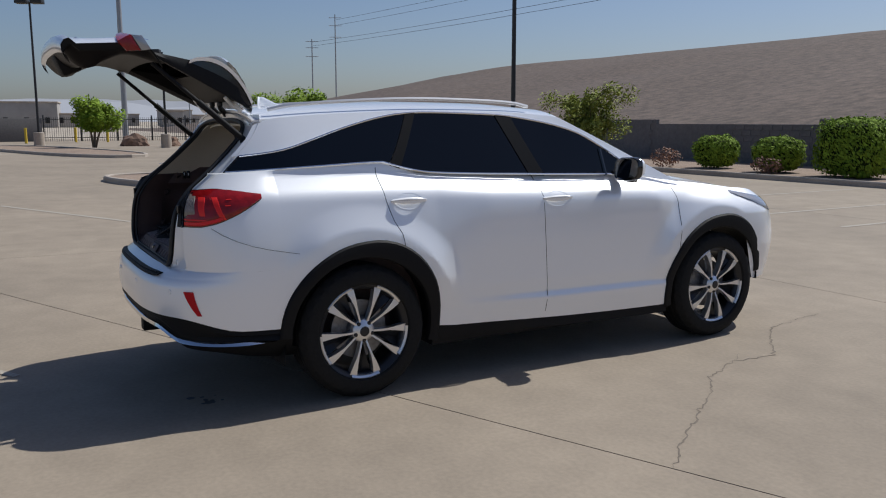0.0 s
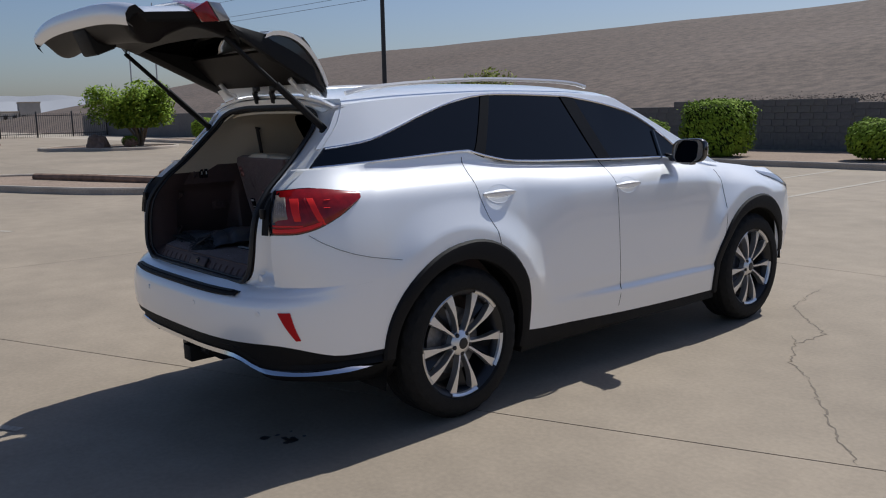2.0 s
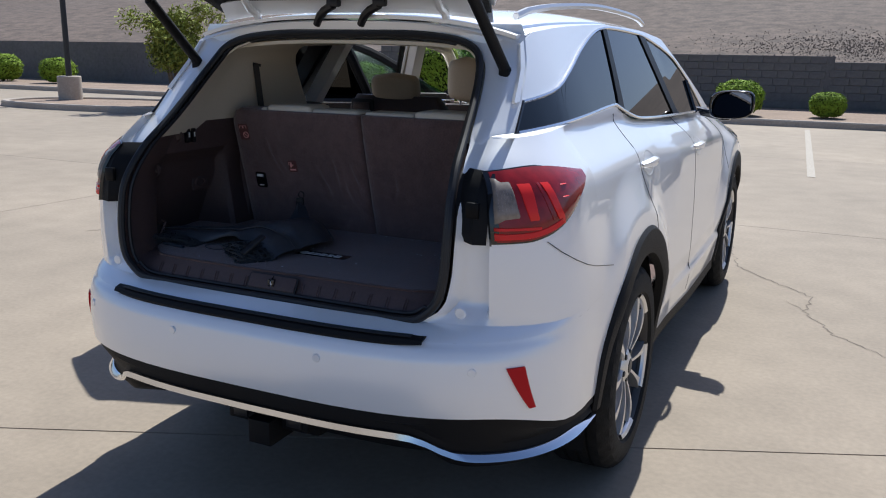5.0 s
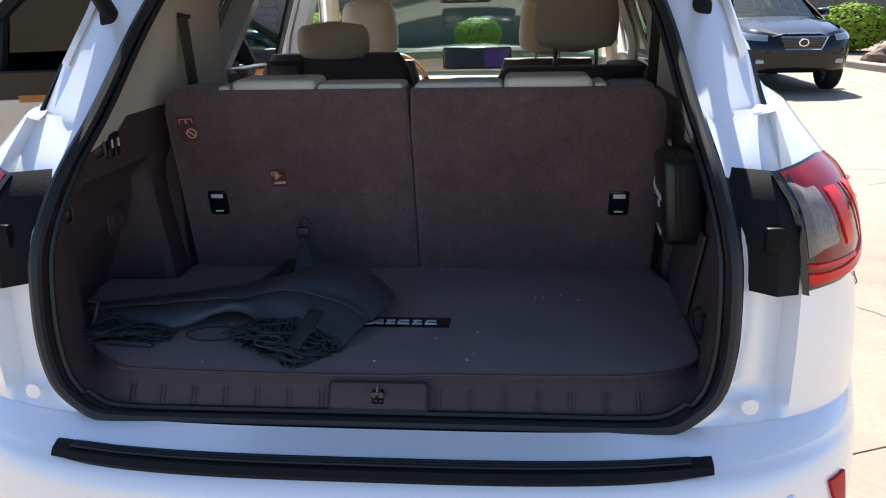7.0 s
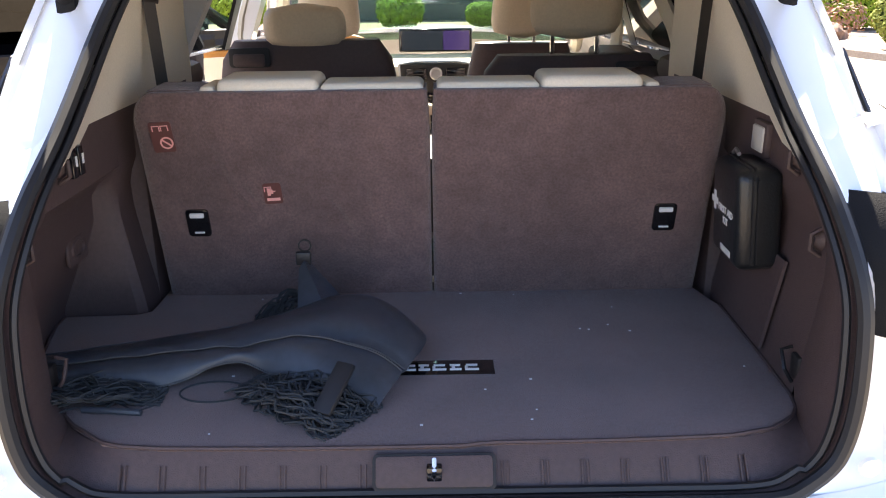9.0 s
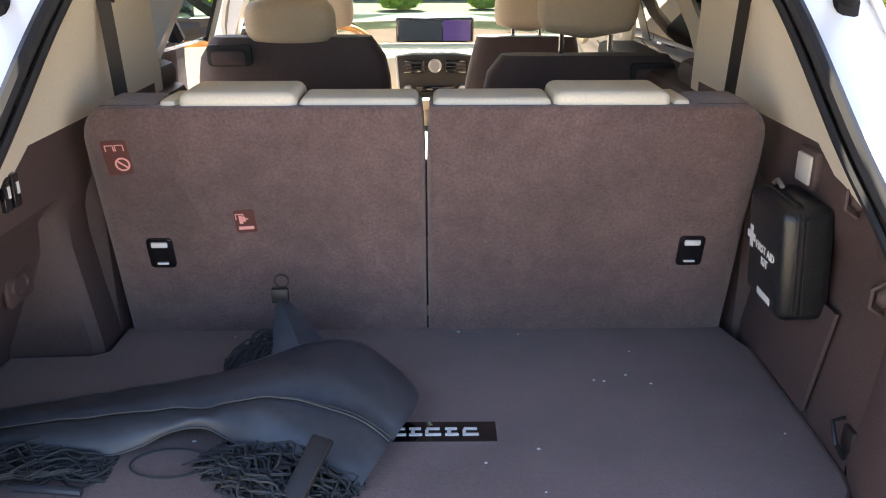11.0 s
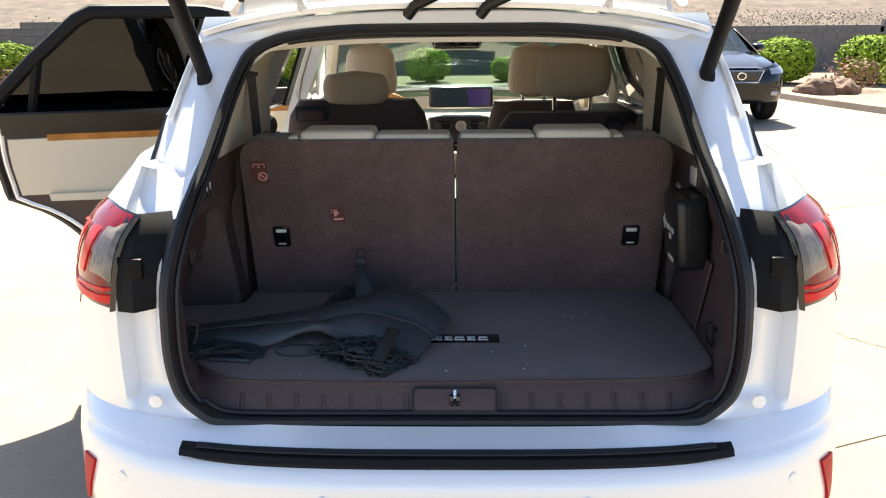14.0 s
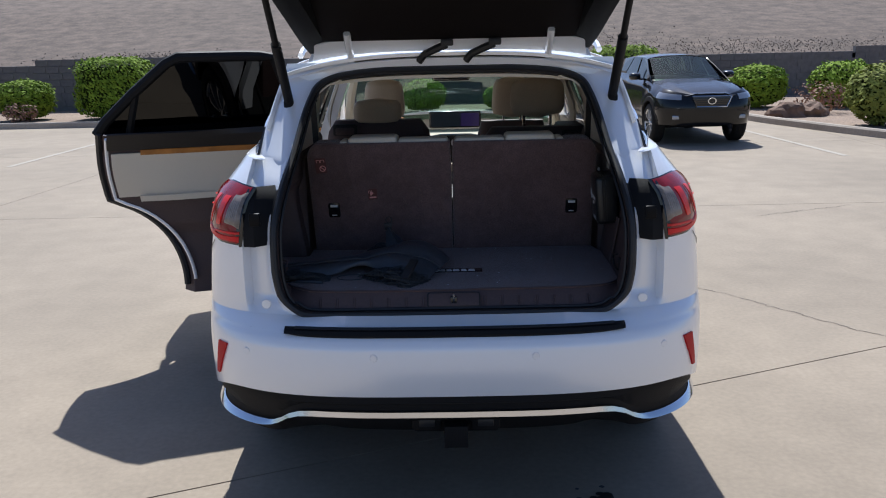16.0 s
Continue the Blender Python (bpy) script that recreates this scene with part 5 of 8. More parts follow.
    block(bm, -0.085, 0.085, 0.12, 0.245, 0.822, 0.93, 0.015, GATE)
    part("latch", finish(bm), PLASTIC, gate, "black tailgate latch")
    bm = bmesh.new()
    block(bm, -0.40, -0.24, 0.217, 0.226, 0.90, 0.945, 0.002, GATE)
    part("caution_label", finish(bm), mat("label_paper", (0.62, 0.55, 0.54), 0.5), gate, "white and pink caution label")
    for k in range(3):
        bm = bmesh.new()
        block(bm, -0.385, -0.255, 0.2262, 0.2272, 0.908 + 0.012 * k, 0.913 + 0.012 * k, 0, GATE)
        part("label_bar", finish(bm, False), mat("label_print", (0.45, 0.12, 0.12), 0.5), gate)
    # lamps on the gate
    for side in (1, -1):
        bm = bmesh.new()
        rows = []
        for t in np.linspace(0, 1, 12):
            x = 0.30 + 0.335 * t
            top, low = 1.168 + 0.022 * t, 1.150 - 0.085 * t ** 0.8
            s3 = (x / 0.64) ** 3
            rows.append([(side * x, 0.15 - (1.19 - z) / 0.325 * 0.11 + 0.075 * s3 - o, z) for z, o in ((top, 0.008), ((top + low) / 2, 0.014), (low, 0.008))])
        sheet(bm, swung(rows))
        part("gate_lamp", finish(bm), LENS_RED, gate, "red lamp on the tailgate")
        bm = bmesh.new()
        rows = []
        for t in np.linspace(0, 1, 12):
            x = 0.30 + 0.335 * t
            s3 = (x / 0.64) ** 3
            rows.append([(side * x, 0.150 + 0.075 * s3, 1.172 + 0.022 * t + 0.018 * t), (side * x, 0.139 + 0.075 * s3, 1.170 + 0.022 * t)])
        sheet(bm, swung(rows))
        part("clear_lens", finish(bm), LENS_CLEAR, gate, "clear reversing lens")
        # the ends of the lamp, wrapped round the edge of the gate
        for name, outline, lens in (("lamp_end", [(0.165, 1.135), (0.255, 1.15), (0.235, 1.085), (0.175, 1.062)], LENS_RED), ("clear_lamp_end", [(0.168, 1.138), (0.190, 1.186), (0.268, 1.20), (0.257, 1.153)], LENS_CLEAR)):
            bm = bmesh.new()
            prism(bm, [(y, z) for y, z in outline], 0.022, GATE @ Matrix.Translation((side * 0.640 + 0.011, 0, 0)) @ pose(0, 0, 0, 0, 0, 90), 0.004)
            part(name, finish(bm), lens, gate)
    bm = bmesh.new()
    rows = [[(0.30 * s, 0.134 + 0.012 * abs(s) ** 2, z) for s in np.linspace(-1, 1, 13)] for z in (1.188, 1.176)]
    sheet(bm, swung(rows))
    part("chrome_bar", thick(finish(bm), 0.012), CHROME, gate, "chrome bar over the plate")
    # plate with frame: lettering kept to the one generic word
    plate = new("number_plate")
    plate.parent = gate
    P = GATE @ Matrix.Translation((0, 0.143, 1.01)) @ pose(0, 0, 0, -12, 0, 0)
    bm = bmesh.new()
    prism(bm, rounded(0.31, 0.155, 0.012), 0.006, P, 0.002)
    part("plate_frame", finish(bm), CHROME, plate, "bright plate frame")
    bm = bmesh.new()
    block(bm, -0.142, 0.142, -0.0025, 0.003, -0.05, 0.048, 0, P)
    part("plate_insert", finish(bm, False), mat("navy_plate", (0.03, 0.035, 0.06), 0.4), plate, "dark navy dealer plate insert")
    writing("plate_word", "CERTIFIED", 0.026, P @ Matrix.Translation((0.01, -0.0028, 0.01)) @ pose(0, 0, 0, 90, 0, 0), WHITE_PRINT, plate)
    for z, w, h in ((-0.012, 0.09, 0.008), (-0.064, 0.27, 0.012), (0.063, 0.14, 0.013)):
        bm = bmesh.new()
        block(bm, -w / 2, w / 2, -0.0035, -0.001, z - h / 2, z + h / 2, 0, P)
        part("plate_bar", finish(bm, False), WHITE_PRINT if z > -0.03 and z < 0.03 else GLOSS, plate)
    for k in range(6):
        bm = bmesh.new()
        block(bm, 0.295 + 0.028 * k, 0.317 + 0.028 * k, 0.087, 0.096, 0.9, 0.922, 0.003, GATE)
        part("badge_bar", finish(bm), CHROME, gate)
    bm = bmesh.new()
    lathe(bm, [(0.045, 0.0), (0.052, 0.008), (0.062, 0.008), (0.066, 0.0)], 28, GATE @ Matrix.Translation((0, 0.20, 1.215)) @ pose(0, 0, 0, 100, 0, 0) @ Matrix.Diagonal((1.25, 1, 1, 1)))
    part("round_emblem", finish(bm), CHROME, gate, "oval chrome emblem ring")
    # hinges and damper arms
    for x in (-0.36, 0.36):
        bm = bmesh.new()
        tube(bm, [(x, 0.72, 1.60), (x, 0.70, 1.635), (x, 0.665, 1.648), (x, 0.62, 1.70)], 0.013, 8)
        part("hinge", finish(bm), PAINT, gate, "white painted hinge arm")
    for x in (-0.11, 0.06):
        bm = bmesh.new()
        tube(bm, [(x, 0.70, 1.598), (x + 0.02, 0.685, 1.622), (x + 0.06, 0.655, 1.64), (x + 0.10, 0.642, 1.655)], 0.014, 8)
        block(bm, x + 0.08, x + 0.125, 0.63, 0.655, 1.65, 1.675, 0.006)
        part("wire_boot", finish(bm), SEAL, gate, "black rubber cable boot")
    # gas struts
    for side in (1, -1):
        a = Vector((side * 0.585, 0.665, 1.455))
        b = GATE @ Vector((side * 0.56, 0.33, 1.19))
        strut = new("gas_strut")
        strut.parent = parent
        bm = bmesh.new()
        tube(bm, [a, a.lerp(b, 0.52)], 0.017, 12)
        part("strut_tube", finish(bm), PLASTIC, strut, "black power strut tube")
        bm = bmesh.new()
        tube(bm, [a.lerp(b, 0.50), b], 0.011, 12)
        part("strut_rod", finish(bm), PLASTIC, strut)
        bm = bmesh.new()
        block(bm, a.x - 0.018, a.x + 0.018, a.y - 0.03, a.y + 0.03, a.z - 0.05, a.z + 0.02, 0.01)
        part("strut_bracket", finish(bm), PLASTIC, strut, "black strut bracket")


# ---- cabin ----
FLOOR_Z = 0.85


floor_right = curve((0.30, 0.548), (0.40, 0.576), (0.58, 0.582), (0.80, 0.587), (0.92, 0.60), (1.3, 0.62))
floor_left = curve((0.30, 0.548), (0.40, 0.590), (0.46, 0.632), (0.61, 0.712), (0.74, 0.740), (0.79, 0.742), (0.80, 0.70), (0.805, 0.60), (0.82, 0.585), (1.3, 0.60))
mat_front = curve((-0.52, 0.330), (-0.47, 0.302), (-0.40, 0.292), (-0.138, 0.286), (0.04, 0.287), (0.085, 0.295), (0.19, 0.295), (0.40, 0.301), (0.47, 0.308), (0.52, 0.330))


def wall_x(side, y, z):
    """The half width of the cargo space inside."""
    up = min(1.0, max(0.0, (z - 0.86) / 0.20))
    if side > 0:
        low = floor_right(y) + 0.035 * up
    else:
        low = floor_left(y) + (min(floor_left(y), 0.655) - floor_left(y)) * up + (0.03 * up if y > 0.80 else 0)
    ledge = min(1.0, max(0.0, (z - 1.11) / 0.045))
    return low + (0.597 - low) * ledge


def cargo_surround(parent):
    """The lining that runs from the seal over the sill and the sides into the cargo space."""
    half = []
    for x in np.linspace(0.0, 0.46, 14):
        half.append(((x, 0.252, 0.786), (x * 0.50 / 0.46, None, 0.8475)))
    for (xo, zo), (xi, yi) in zip(((0.492, 0.789), (0.516, 0.797), (0.535, 0.808), (0.550, 0.824), (0.562, 0.842)), ((0.522, 0.331), (0.540, 0.345), (0.555, 0.361), (0.566, 0.380), (0.573, 0.402))):
        half.append(((xo - 0.004, 0.250, zo), (xi, yi, 0.8475)))
    for z in (0.868, 0.90, 0.95, 1.0, 1.05, 1.10, 1.125, 1.155, 1.19, 1.225, 1.262):
        half.append(((open_w(z) - 0.008, opening_y(z) + 0.002, z), (None, 0.425 + (opening_y(z) - 0.25) * 0.75, z)))
    rows = []
    for side, seq in ((-1, half[:0:-1]), (1, half)):
        for a, b in seq:
            x = b[0] if b[0] is not None else wall_x(side, b[1], b[2])
            y = b[1] if b[1] is not None else mat_front(side * x)
            a, b = Vector((side * a[0], a[1], a[2])), Vector((side * x, y, b[2]))
            out = []
            for t in (0, 0.16, 0.42, 0.70, 0.90, 1.0):
                q = a.lerp(b, t)
                q.z += 0.004 * math.sin(math.pi * t) * (b.z - a.z > 0.01)
                q.x -= side * 0.010 * math.sin(math.pi * t) * (abs(b.z - a.z) < 0.01)
                out.append(q)
            rows.append(out)
    bm = bmesh.new()
    sheet(bm, rows)
    part("cargo_surround", finish(bm), TRIM, parent, "dark brown moulded sill and opening lining", 60)


def cabin(parent):
    cargo_surround(parent)
    # cargo side trims
    for side in (1, -1):
        bm = bmesh.new()
        rows = []
        for y in (0.425, 0.46, 0.50, 0.54, 0.58, 0.62, 0.66, 0.70, 0.74, 0.77, 0.79, 0.797, 0.805, 0.82, 0.86, 0.92, 1.05, 1.3):
            row = []
            for z in (0.80, 0.8475, 0.868, 0.90, 0.95, 1.0, 1.05, 1.10, 1.125, 1.155, 1.19, 1.225, 1.262):
                yy = y + (opening_y(max(z, 0.868)) - 0.25) * 0.75 * max(0.0, 1 - (y - 0.425) / 0.30)
                row.append((side * wall_x(side, yy, z), yy, z))
            rows.append(row)
        sheet(bm, rows)
        part("cargo_side_trim", finish(bm), TRIM, parent, "dark brown cargo side trim", 40)
        # shelf by the third row
        bm = bmesh.new()
        block(bm, side * 0.60 if side > 0 else -0.72, 0.72 if side > 0 else -0.60, 0.62, 1.5, 1.22, 1.285, 0.025)
        part("arm_shelf", finish(bm), TRIM, parent, "dark brown side shelf")
        bm = bmesh.new()
        block(bm, min(side * 0.58, side * 0.72), max(side * 0.58, side * 0.72), 0.90, 2.4, 0.3, 1.23, 0.02)
        if side > 0:
            part("side_lining", finish(bm), TRIM, parent)
        else:
            bm.free()
            bm = bmesh.new()
            block(bm, -0.72, -0.58, 0.90, 1.5, 0.3, 1.23, 0.02)
            part("side_lining", finish(bm), TRIM, parent)
        # beige D pillar lining
        bm = bmesh.new()
        rows = []
        for z in np.linspace(1.225, 1.575, 14):
            yo = opening_y(z) + 0.012
            ow = open_w(z) - 0.014
            row = []
            for t in np.linspace(0, 1, 12):
                y = yo + (1.38 - 0.25 * (z - 1.22) / 0.35 - yo) * t
                inn = upper_x(y, z) - 0.055 - 0.03 * (z > 1.5) * (z - 1.5) / 0.07
                x = ow + (min(inn, ow + 0.06) - ow) * min(1, t * 4)
                row.append((side * x, y, z))
            rows.append(row)
        sheet(bm, rows)
        part("pillar_lining", thick(finish(bm), 0.006), LINER, parent, "beige D pillar lining")
        # roof side lining and the B and A pillars inside
        for y0, y1, l in ((1.455, 1.535, 0.165), (2.43, 2.545, -0.165)):
            bm = bmesh.new()
            rows = []
            for v in np.linspace(0, 1, 8):
                z = 1.15 + 0.45 * v
                rows.append([(side * (min(upper_x(y0 + (y1 - y0) * t, max(z, 1.25)), 0.74) - 0.045 - 0.02 * math.sin(math.pi * t)), y0 + (y1 - y0) * t + l * v, z) for t in np.linspace(0, 1, 5)])
            sheet(bm, rows)
            part("pillar_lining", thick(finish(bm), 0.015), LINER, parent)
        bm = bmesh.new()
        tube(bm, [(side * (upper_x(y, top) - 0.055), y, top - 0.035) for y, top in ((0.78, 1.555), (1.2, 1.59), (1.8, 1.605), (2.4, 1.60), (2.74, 1.555), (3.1, 1.38), (3.45, 1.21), (3.58, 1.15))], 0.03, 8)
        part("roof_side_lining", finish(bm), LINER, parent)
    # headliner
    bm = bmesh.new()
    rows = []
    for y in np.linspace(0.735, 2.80, 18):
        rows.append([(0.60 * s, y, roof_z(y) - 0.06 - 0.045 * abs(s) ** 3 - (0.025 if y < 0.80 else 0)) for s in np.linspace(-1, 1, 17)])
    sheet(bm, rows)
    part("headliner", thick(finish(bm), 0.012), LINER, parent, "beige headliner")
    # cargo mat with its bound edge
    edge = [(0.557, 0.905), (0.572, 0.84), (0.584, 0.80), (0.581, 0.58), (0.575, 0.42), (0.568, 0.385), (0.552, 0.358), (0.53, 0.340), (0.505, 0.322)]
    edge += [(x, mat_front(x)) for x in (0.44, 0.34, 0.24, 0.15, 0.10, 0.07, 0.04, 0.0, -0.10, -0.20, -0.30, -0.40, -0.46, -0.49)]
    edge += [(-0.52, 0.336), (-0.552, 0.362), (-0.585, 0.40), (-0.63, 0.462), (-0.708, 0.61), (-0.738, 0.74), (-0.738, 0.785), (-0.60, 0.792), (-0.572, 0.81), (-0.570, 0.905)]
    bm = bmesh.new()
    rim = [bm.verts.new((x, y, FLOOR_Z + 0.001)) for x, y in edge]
    hub = [bm.verts.new((x * 0.97, 0.60 + (y - 0.60) * 0.965, FLOOR_Z + 0.0045)) for x, y in edge]
    low = [bm.verts.new((x, y, FLOOR_Z - 0.006)) for x, y in edge]
    n = len(edge)
    for i in range(n):
        k = (i + 1) % n
        bm.faces.new((rim[i], rim[k], hub[k], hub[i]))
        bm.faces.new((low[i], low[k], rim[k], rim[i]))
    bm.faces.new(hub)
    bm.faces.new(low[::-1])
    part("cargo_mat", finish(bm), CARPET, parent, "dark brown carpeted cargo mat", 50)
    rng = random.Random(44)
    bm = bmesh.new()
    for k in range(26):
        x, y, r = rng.uniform(-0.45, 0.54), rng.uniform(0.32, 0.88), rng.uniform(0.0008, 0.0018)
        block(bm, x - r * 2, x + r, y - r, y + r, FLOOR_Z + 0.004, FLOOR_Z + 0.0058, 0, None)
    tagged(part("lint", finish(bm, False), WHITE_PRINT, parent, "pale specks of lint on the mat"), kind="stuff")
    bm = bmesh.new()
    block(bm, -0.58, 0.56, 0.345, 0.98, 0.79, 0.8425, 0.004)
    block(bm, -0.735, -0.581, 0.47, 0.80, 0.79, 0.8425, 0.004)
    part("cargo_floor", finish(bm), TRIM, parent)
    bm = bmesh.new()
    tube(bm, [(x, y, FLOOR_Z + 0.002) for x, y in edge[2:-3]], 0.0032, 6)
    part("mat_binding", finish(bm), TRIM, parent)
    for k in range(-7, 8):
        if k == 0:
            continue
        x = 0.058 * k + (0.045 if k > 0 else -0.045)
        bm = bmesh.new()
        for dx in (-0.004, 0.004):
            y1 = mat_front(x)
            tube(bm, [(x + dx, 0.252 + (y1 - 0.252) * t, 0.786 + 0.0615 * t + 0.004 * math.sin(math.pi * t) + 0.0012) for t in (0.2, 0.35, 0.5, 0.65)], 0.0020, 5)
        part("sill_rib", finish(bm), TRIM, parent)
    bm = bmesh.new()
    prism(bm, rounded(0.178, 0.052, 0.008), 0.006, Matrix.Translation((0, 0.2630, 0.8245)) @ pose(0, 0, 0, -31, 0, 0), 0.001)
    part("latch_frame", finish(bm), DASH, parent)
    bm = bmesh.new()
    prism(bm, rounded(0.168, 0.044, 0.006), 0.006, Matrix.Translation((0, 0.2610, 0.8262)) @ pose(0, 0, 0, -31, 0, 0), 0.001)
    part("latch_cover", finish(bm), TRIM, parent, "brown latch cover")
    bm = bmesh.new()
    block(bm, -0.011, 0.011, 0.254, 0.285, 0.812, 0.836, 0.002)
    part("latch_slot", finish(bm), GLOSS, parent)
    bm = bmesh.new()
    tube(bm, [(0, 0.258, 0.812), (0, 0.253, 0.832), (0, 0.270, 0.840), (0, 0.280, 0.826)], 0.0035, 6)
    part("latch_striker", finish(bm), CHROME, parent, "chrome striker loop")
    # emblem plate on the mat
    bm = bmesh.new()
    block(bm, -0.085, 0.105, 0.505, 0.56, FLOOR_Z + 0.0005, FLOOR_Z + 0.005, 0.001)
    part("mat_emblem", finish(bm), GLOSS, parent, "black emblem plate on the mat")
    for k, (a, b) in enumerate(((-0.048, -0.030), (-0.026, -0.006), (-0.002, 0.022), (0.028, 0.048), (0.054, 0.078))):
        bm = bmesh.new()
        block(bm, a, b, 0.520, 0.526, FLOOR_Z + 0.005, FLOOR_Z + 0.0068, 0.0006)
        block(bm, a + (0.0 if k % 2 else 0.002), b - 0.002, 0.536, 0.5415, FLOOR_Z + 0.005, FLOOR_Z + 0.0068, 0.0006)
        block(bm, a + (0.003 if k % 2 else 0.0), a + (0.009 if k % 2 else 0.005), 0.5265, 0.5355, FLOOR_Z + 0.005, FLOOR_Z + 0.0066, 0.0006)
        part("emblem_bar", finish(bm), WHITE_PRINT, parent)
    bm = bmesh.new()
    lathe(bm, [(0.010, 0.005), (0.011, 0.007), (0.014, 0.007), (0.015, 0.005)], 20, Matrix.Translation((-0.065, 0.531, FLOOR_Z)) @ Matrix.Diagonal((1.15, 1, 1, 1)))
    part("emblem_ring", finish(bm), WHITE_PRINT, parent)


SEAT_LEAN = 0.26
def seat_pt(x, z, out=0.0):
    """A point on the rear face of the third row."""
    return (x, 0.885 - (z - 0.86) * SEAT_LEAN - out, z)


CREASES = ((-0.425, 1.20, -0.365, 1.05), (-0.375, 1.13, -0.350, 1.06), (-0.205, 1.10, -0.165, 0.98), (-0.15, 1.15, -0.115, 1.03), (-0.06, 1.12, -0.035, 0.99), (-0.095, 1.06, -0.08, 0.97), (0.12, 1.10, 0.10, 0.99))


def crease_depth(x, z):
    """The slack folds in the carpet of the seat backs."""
    d = 0.0
    for x0, z0, x1, z1 in CREASES:
        t = (z0 - z) / (z0 - z1)
        if -0.1 < t < 1.1:
            off = x - (x0 + (x1 - x0) * t) - 0.006 * math.sin(t * 5 + x0 * 40)
            d += (0.0042 * math.exp(-(off / 0.007) ** 2) - 0.0026 * math.exp(-((off - 0.014) / 0.009) ** 2)) * max(0.0, math.sin(math.pi * (t + 0.1) / 1.2))
    return d


def third_row(parent):
    for side in (-1, 1):
        seat = new("third_row_seat")
        seat.parent = parent
        bm = bmesh.new()
        rows = []
        for v in list(np.linspace(0, 0.85, 40)) + [0.89, 0.925, 0.955, 0.98, 0.993, 1.0]:
            z = 0.845 + 0.452 * v
            r = 0.045
            w_out = 0.557
            if v > 0.86:
                k = (v - 0.86) / 0.14
                w_out -= 0.045 * (1 - math.sqrt(max(0, 1 - k * k)))
            w_in = 0.0018 + (0.005 * max(0, (v - 0.75) / 0.25) ** 2)
            row = []
            for t in np.linspace(0, 1, 72):
                x = w_in + (w_out - w_in) * t
                edge = min(t * 14, (1 - t) * 11, (1 - v) * 9, 1)
                bulge = 0.012 * math.sqrt(max(0, 1 - (1 - edge) ** 2)) - 0.012
                wr = 0.0020 * noise.noise(Vector((x * 12 * side, z * 5, 3))) + 0.0008 * noise.noise(Vector((x * 40 * side, z * 18, 8))) - crease_depth(x * side, z)
                row.append((side * x, *seat_pt(0, z, bulge + wr)[1:]))
            rows.append(row)
        sheet(bm, rows)
        back = [[(p[0], p[1] + 0.10, p[2]) for p in r] for r in rows]
        sheet(bm, [rows[-1], back[-1]])
        sheet(bm, [[r[0] for r in rows], [r[0] for r in back]])
        sheet(bm, [[r[-1] for r in rows], [r[-1] for r in back]])
        part("seat_back", finish(bm, True, 0.0006), CARPET_BACK, seat, "brown carpeted seat back", 50)
        bm = bmesh.new()
        block(bm, min(side * 0.012, side * 0.205), max(side * 0.012, side * 0.205), 0.795, 0.90, 1.275, 1.308, 0.012, seg=3)
        part("seat_top", finish(bm), LINER, seat, "cream leather seat top")
        bm = bmesh.new()
        block(bm, min(side * 0.207, side * 0.398), max(side * 0.207, side * 0.398), 0.79, 0.93, 1.275, 1.318, 0.016, seg=3)
        part("head_rest", finish(bm), LINER, seat, "cream leather folded head rest")
        bm = bmesh.new()
        block(bm, min(side * 0.40, side * 0.43), max(side * 0.40, side * 0.43), 0.795, 0.90, 1.275, 1.306, 0.010)
        part("seat_bolster", finish(bm), LINER, seat)
        bm = bmesh.new()
        block(bm, min(side * 0.43, side * 0.53), max(side * 0.43, side * 0.53), 0.79, 0.90, 1.27, 1.303, 0.014)
        part("seat_shoulder", finish(bm), CARPET_BACK, seat)
        # child seat anchor cover
        M = Matrix.Translation(seat_pt(side * 0.468, 1.028, 0.004)) @ pose(0, 0, 0, 14.6, 0, 0)
        bm = bmesh.new()
        prism(bm, rounded(0.046, 0.062, 0.008), 0.008, M, 0.002)
        part("anchor_frame", finish(bm), GLOSS, seat, "black anchor frame")
        bm = bmesh.new()
        block(bm, -0.014, 0.014, -0.004, 0.004, 0.014, 0.024, 0.002, M)
        part("anchor_bar", finish(bm), WHITE_PRINT, seat, "bright anchor bar")
        bm = bmesh.new()
        block(bm, -0.010, 0.010, -0.003, 0.004, -0.022, -0.019, 0.001, M)
        part("anchor_lip", finish(bm), WHITE_PRINT, seat)
    # warning stickers
    for x, z, w, h in ((-0.505, 1.212, 0.042, 0.062), (-0.312, 1.092, 0.036, 0.046)):
        M = Matrix.Translation(seat_pt(x, z, 0.0015)) @ pose(0, 0, 0, 14.6, -3, 0)
        st = new("warning_sticker")
        st.parent = parent
        bm = bmesh.new()
        prism(bm, rounded(w, h, 0.005), 0.002, M)
        part("sticker_base", finish(bm, False), STICKER, st, "dark red warning sticker")
        bm = bmesh.new()
        if h > 0.05:
            lathe(bm, [(0.0095, -0.001), (0.0095, 0.0008), (0.0125, 0.0008), (0.0125, -0.001)], 18, M @ Matrix.Translation((0.006, 0, -0.012)) @ pose(0, 0, 0, 90, 0, 0))
            block(bm, -0.010, 0.010, -0.0008, 0.001, -0.0015, 0.0015, 0, M @ Matrix.Translation((0.006, 0, -0.012)) @ pose(0, 0, 0, 0, 40, 0))
        else:
            for k in range(3):
                block(bm, -0.010 + 0.003 * k, -0.004 + 0.005 * k, -0.0008, 0.001, -0.004 + 0.004 * k, 0.012 - 0.003 * k, 0, M)
            block(bm, -0.013, 0.013, -0.0008, 0.001, -0.016, -0.010, 0, M)
        part("sticker_sign", finish(bm, False), PINK_PRINT, st, "pink printed sign")
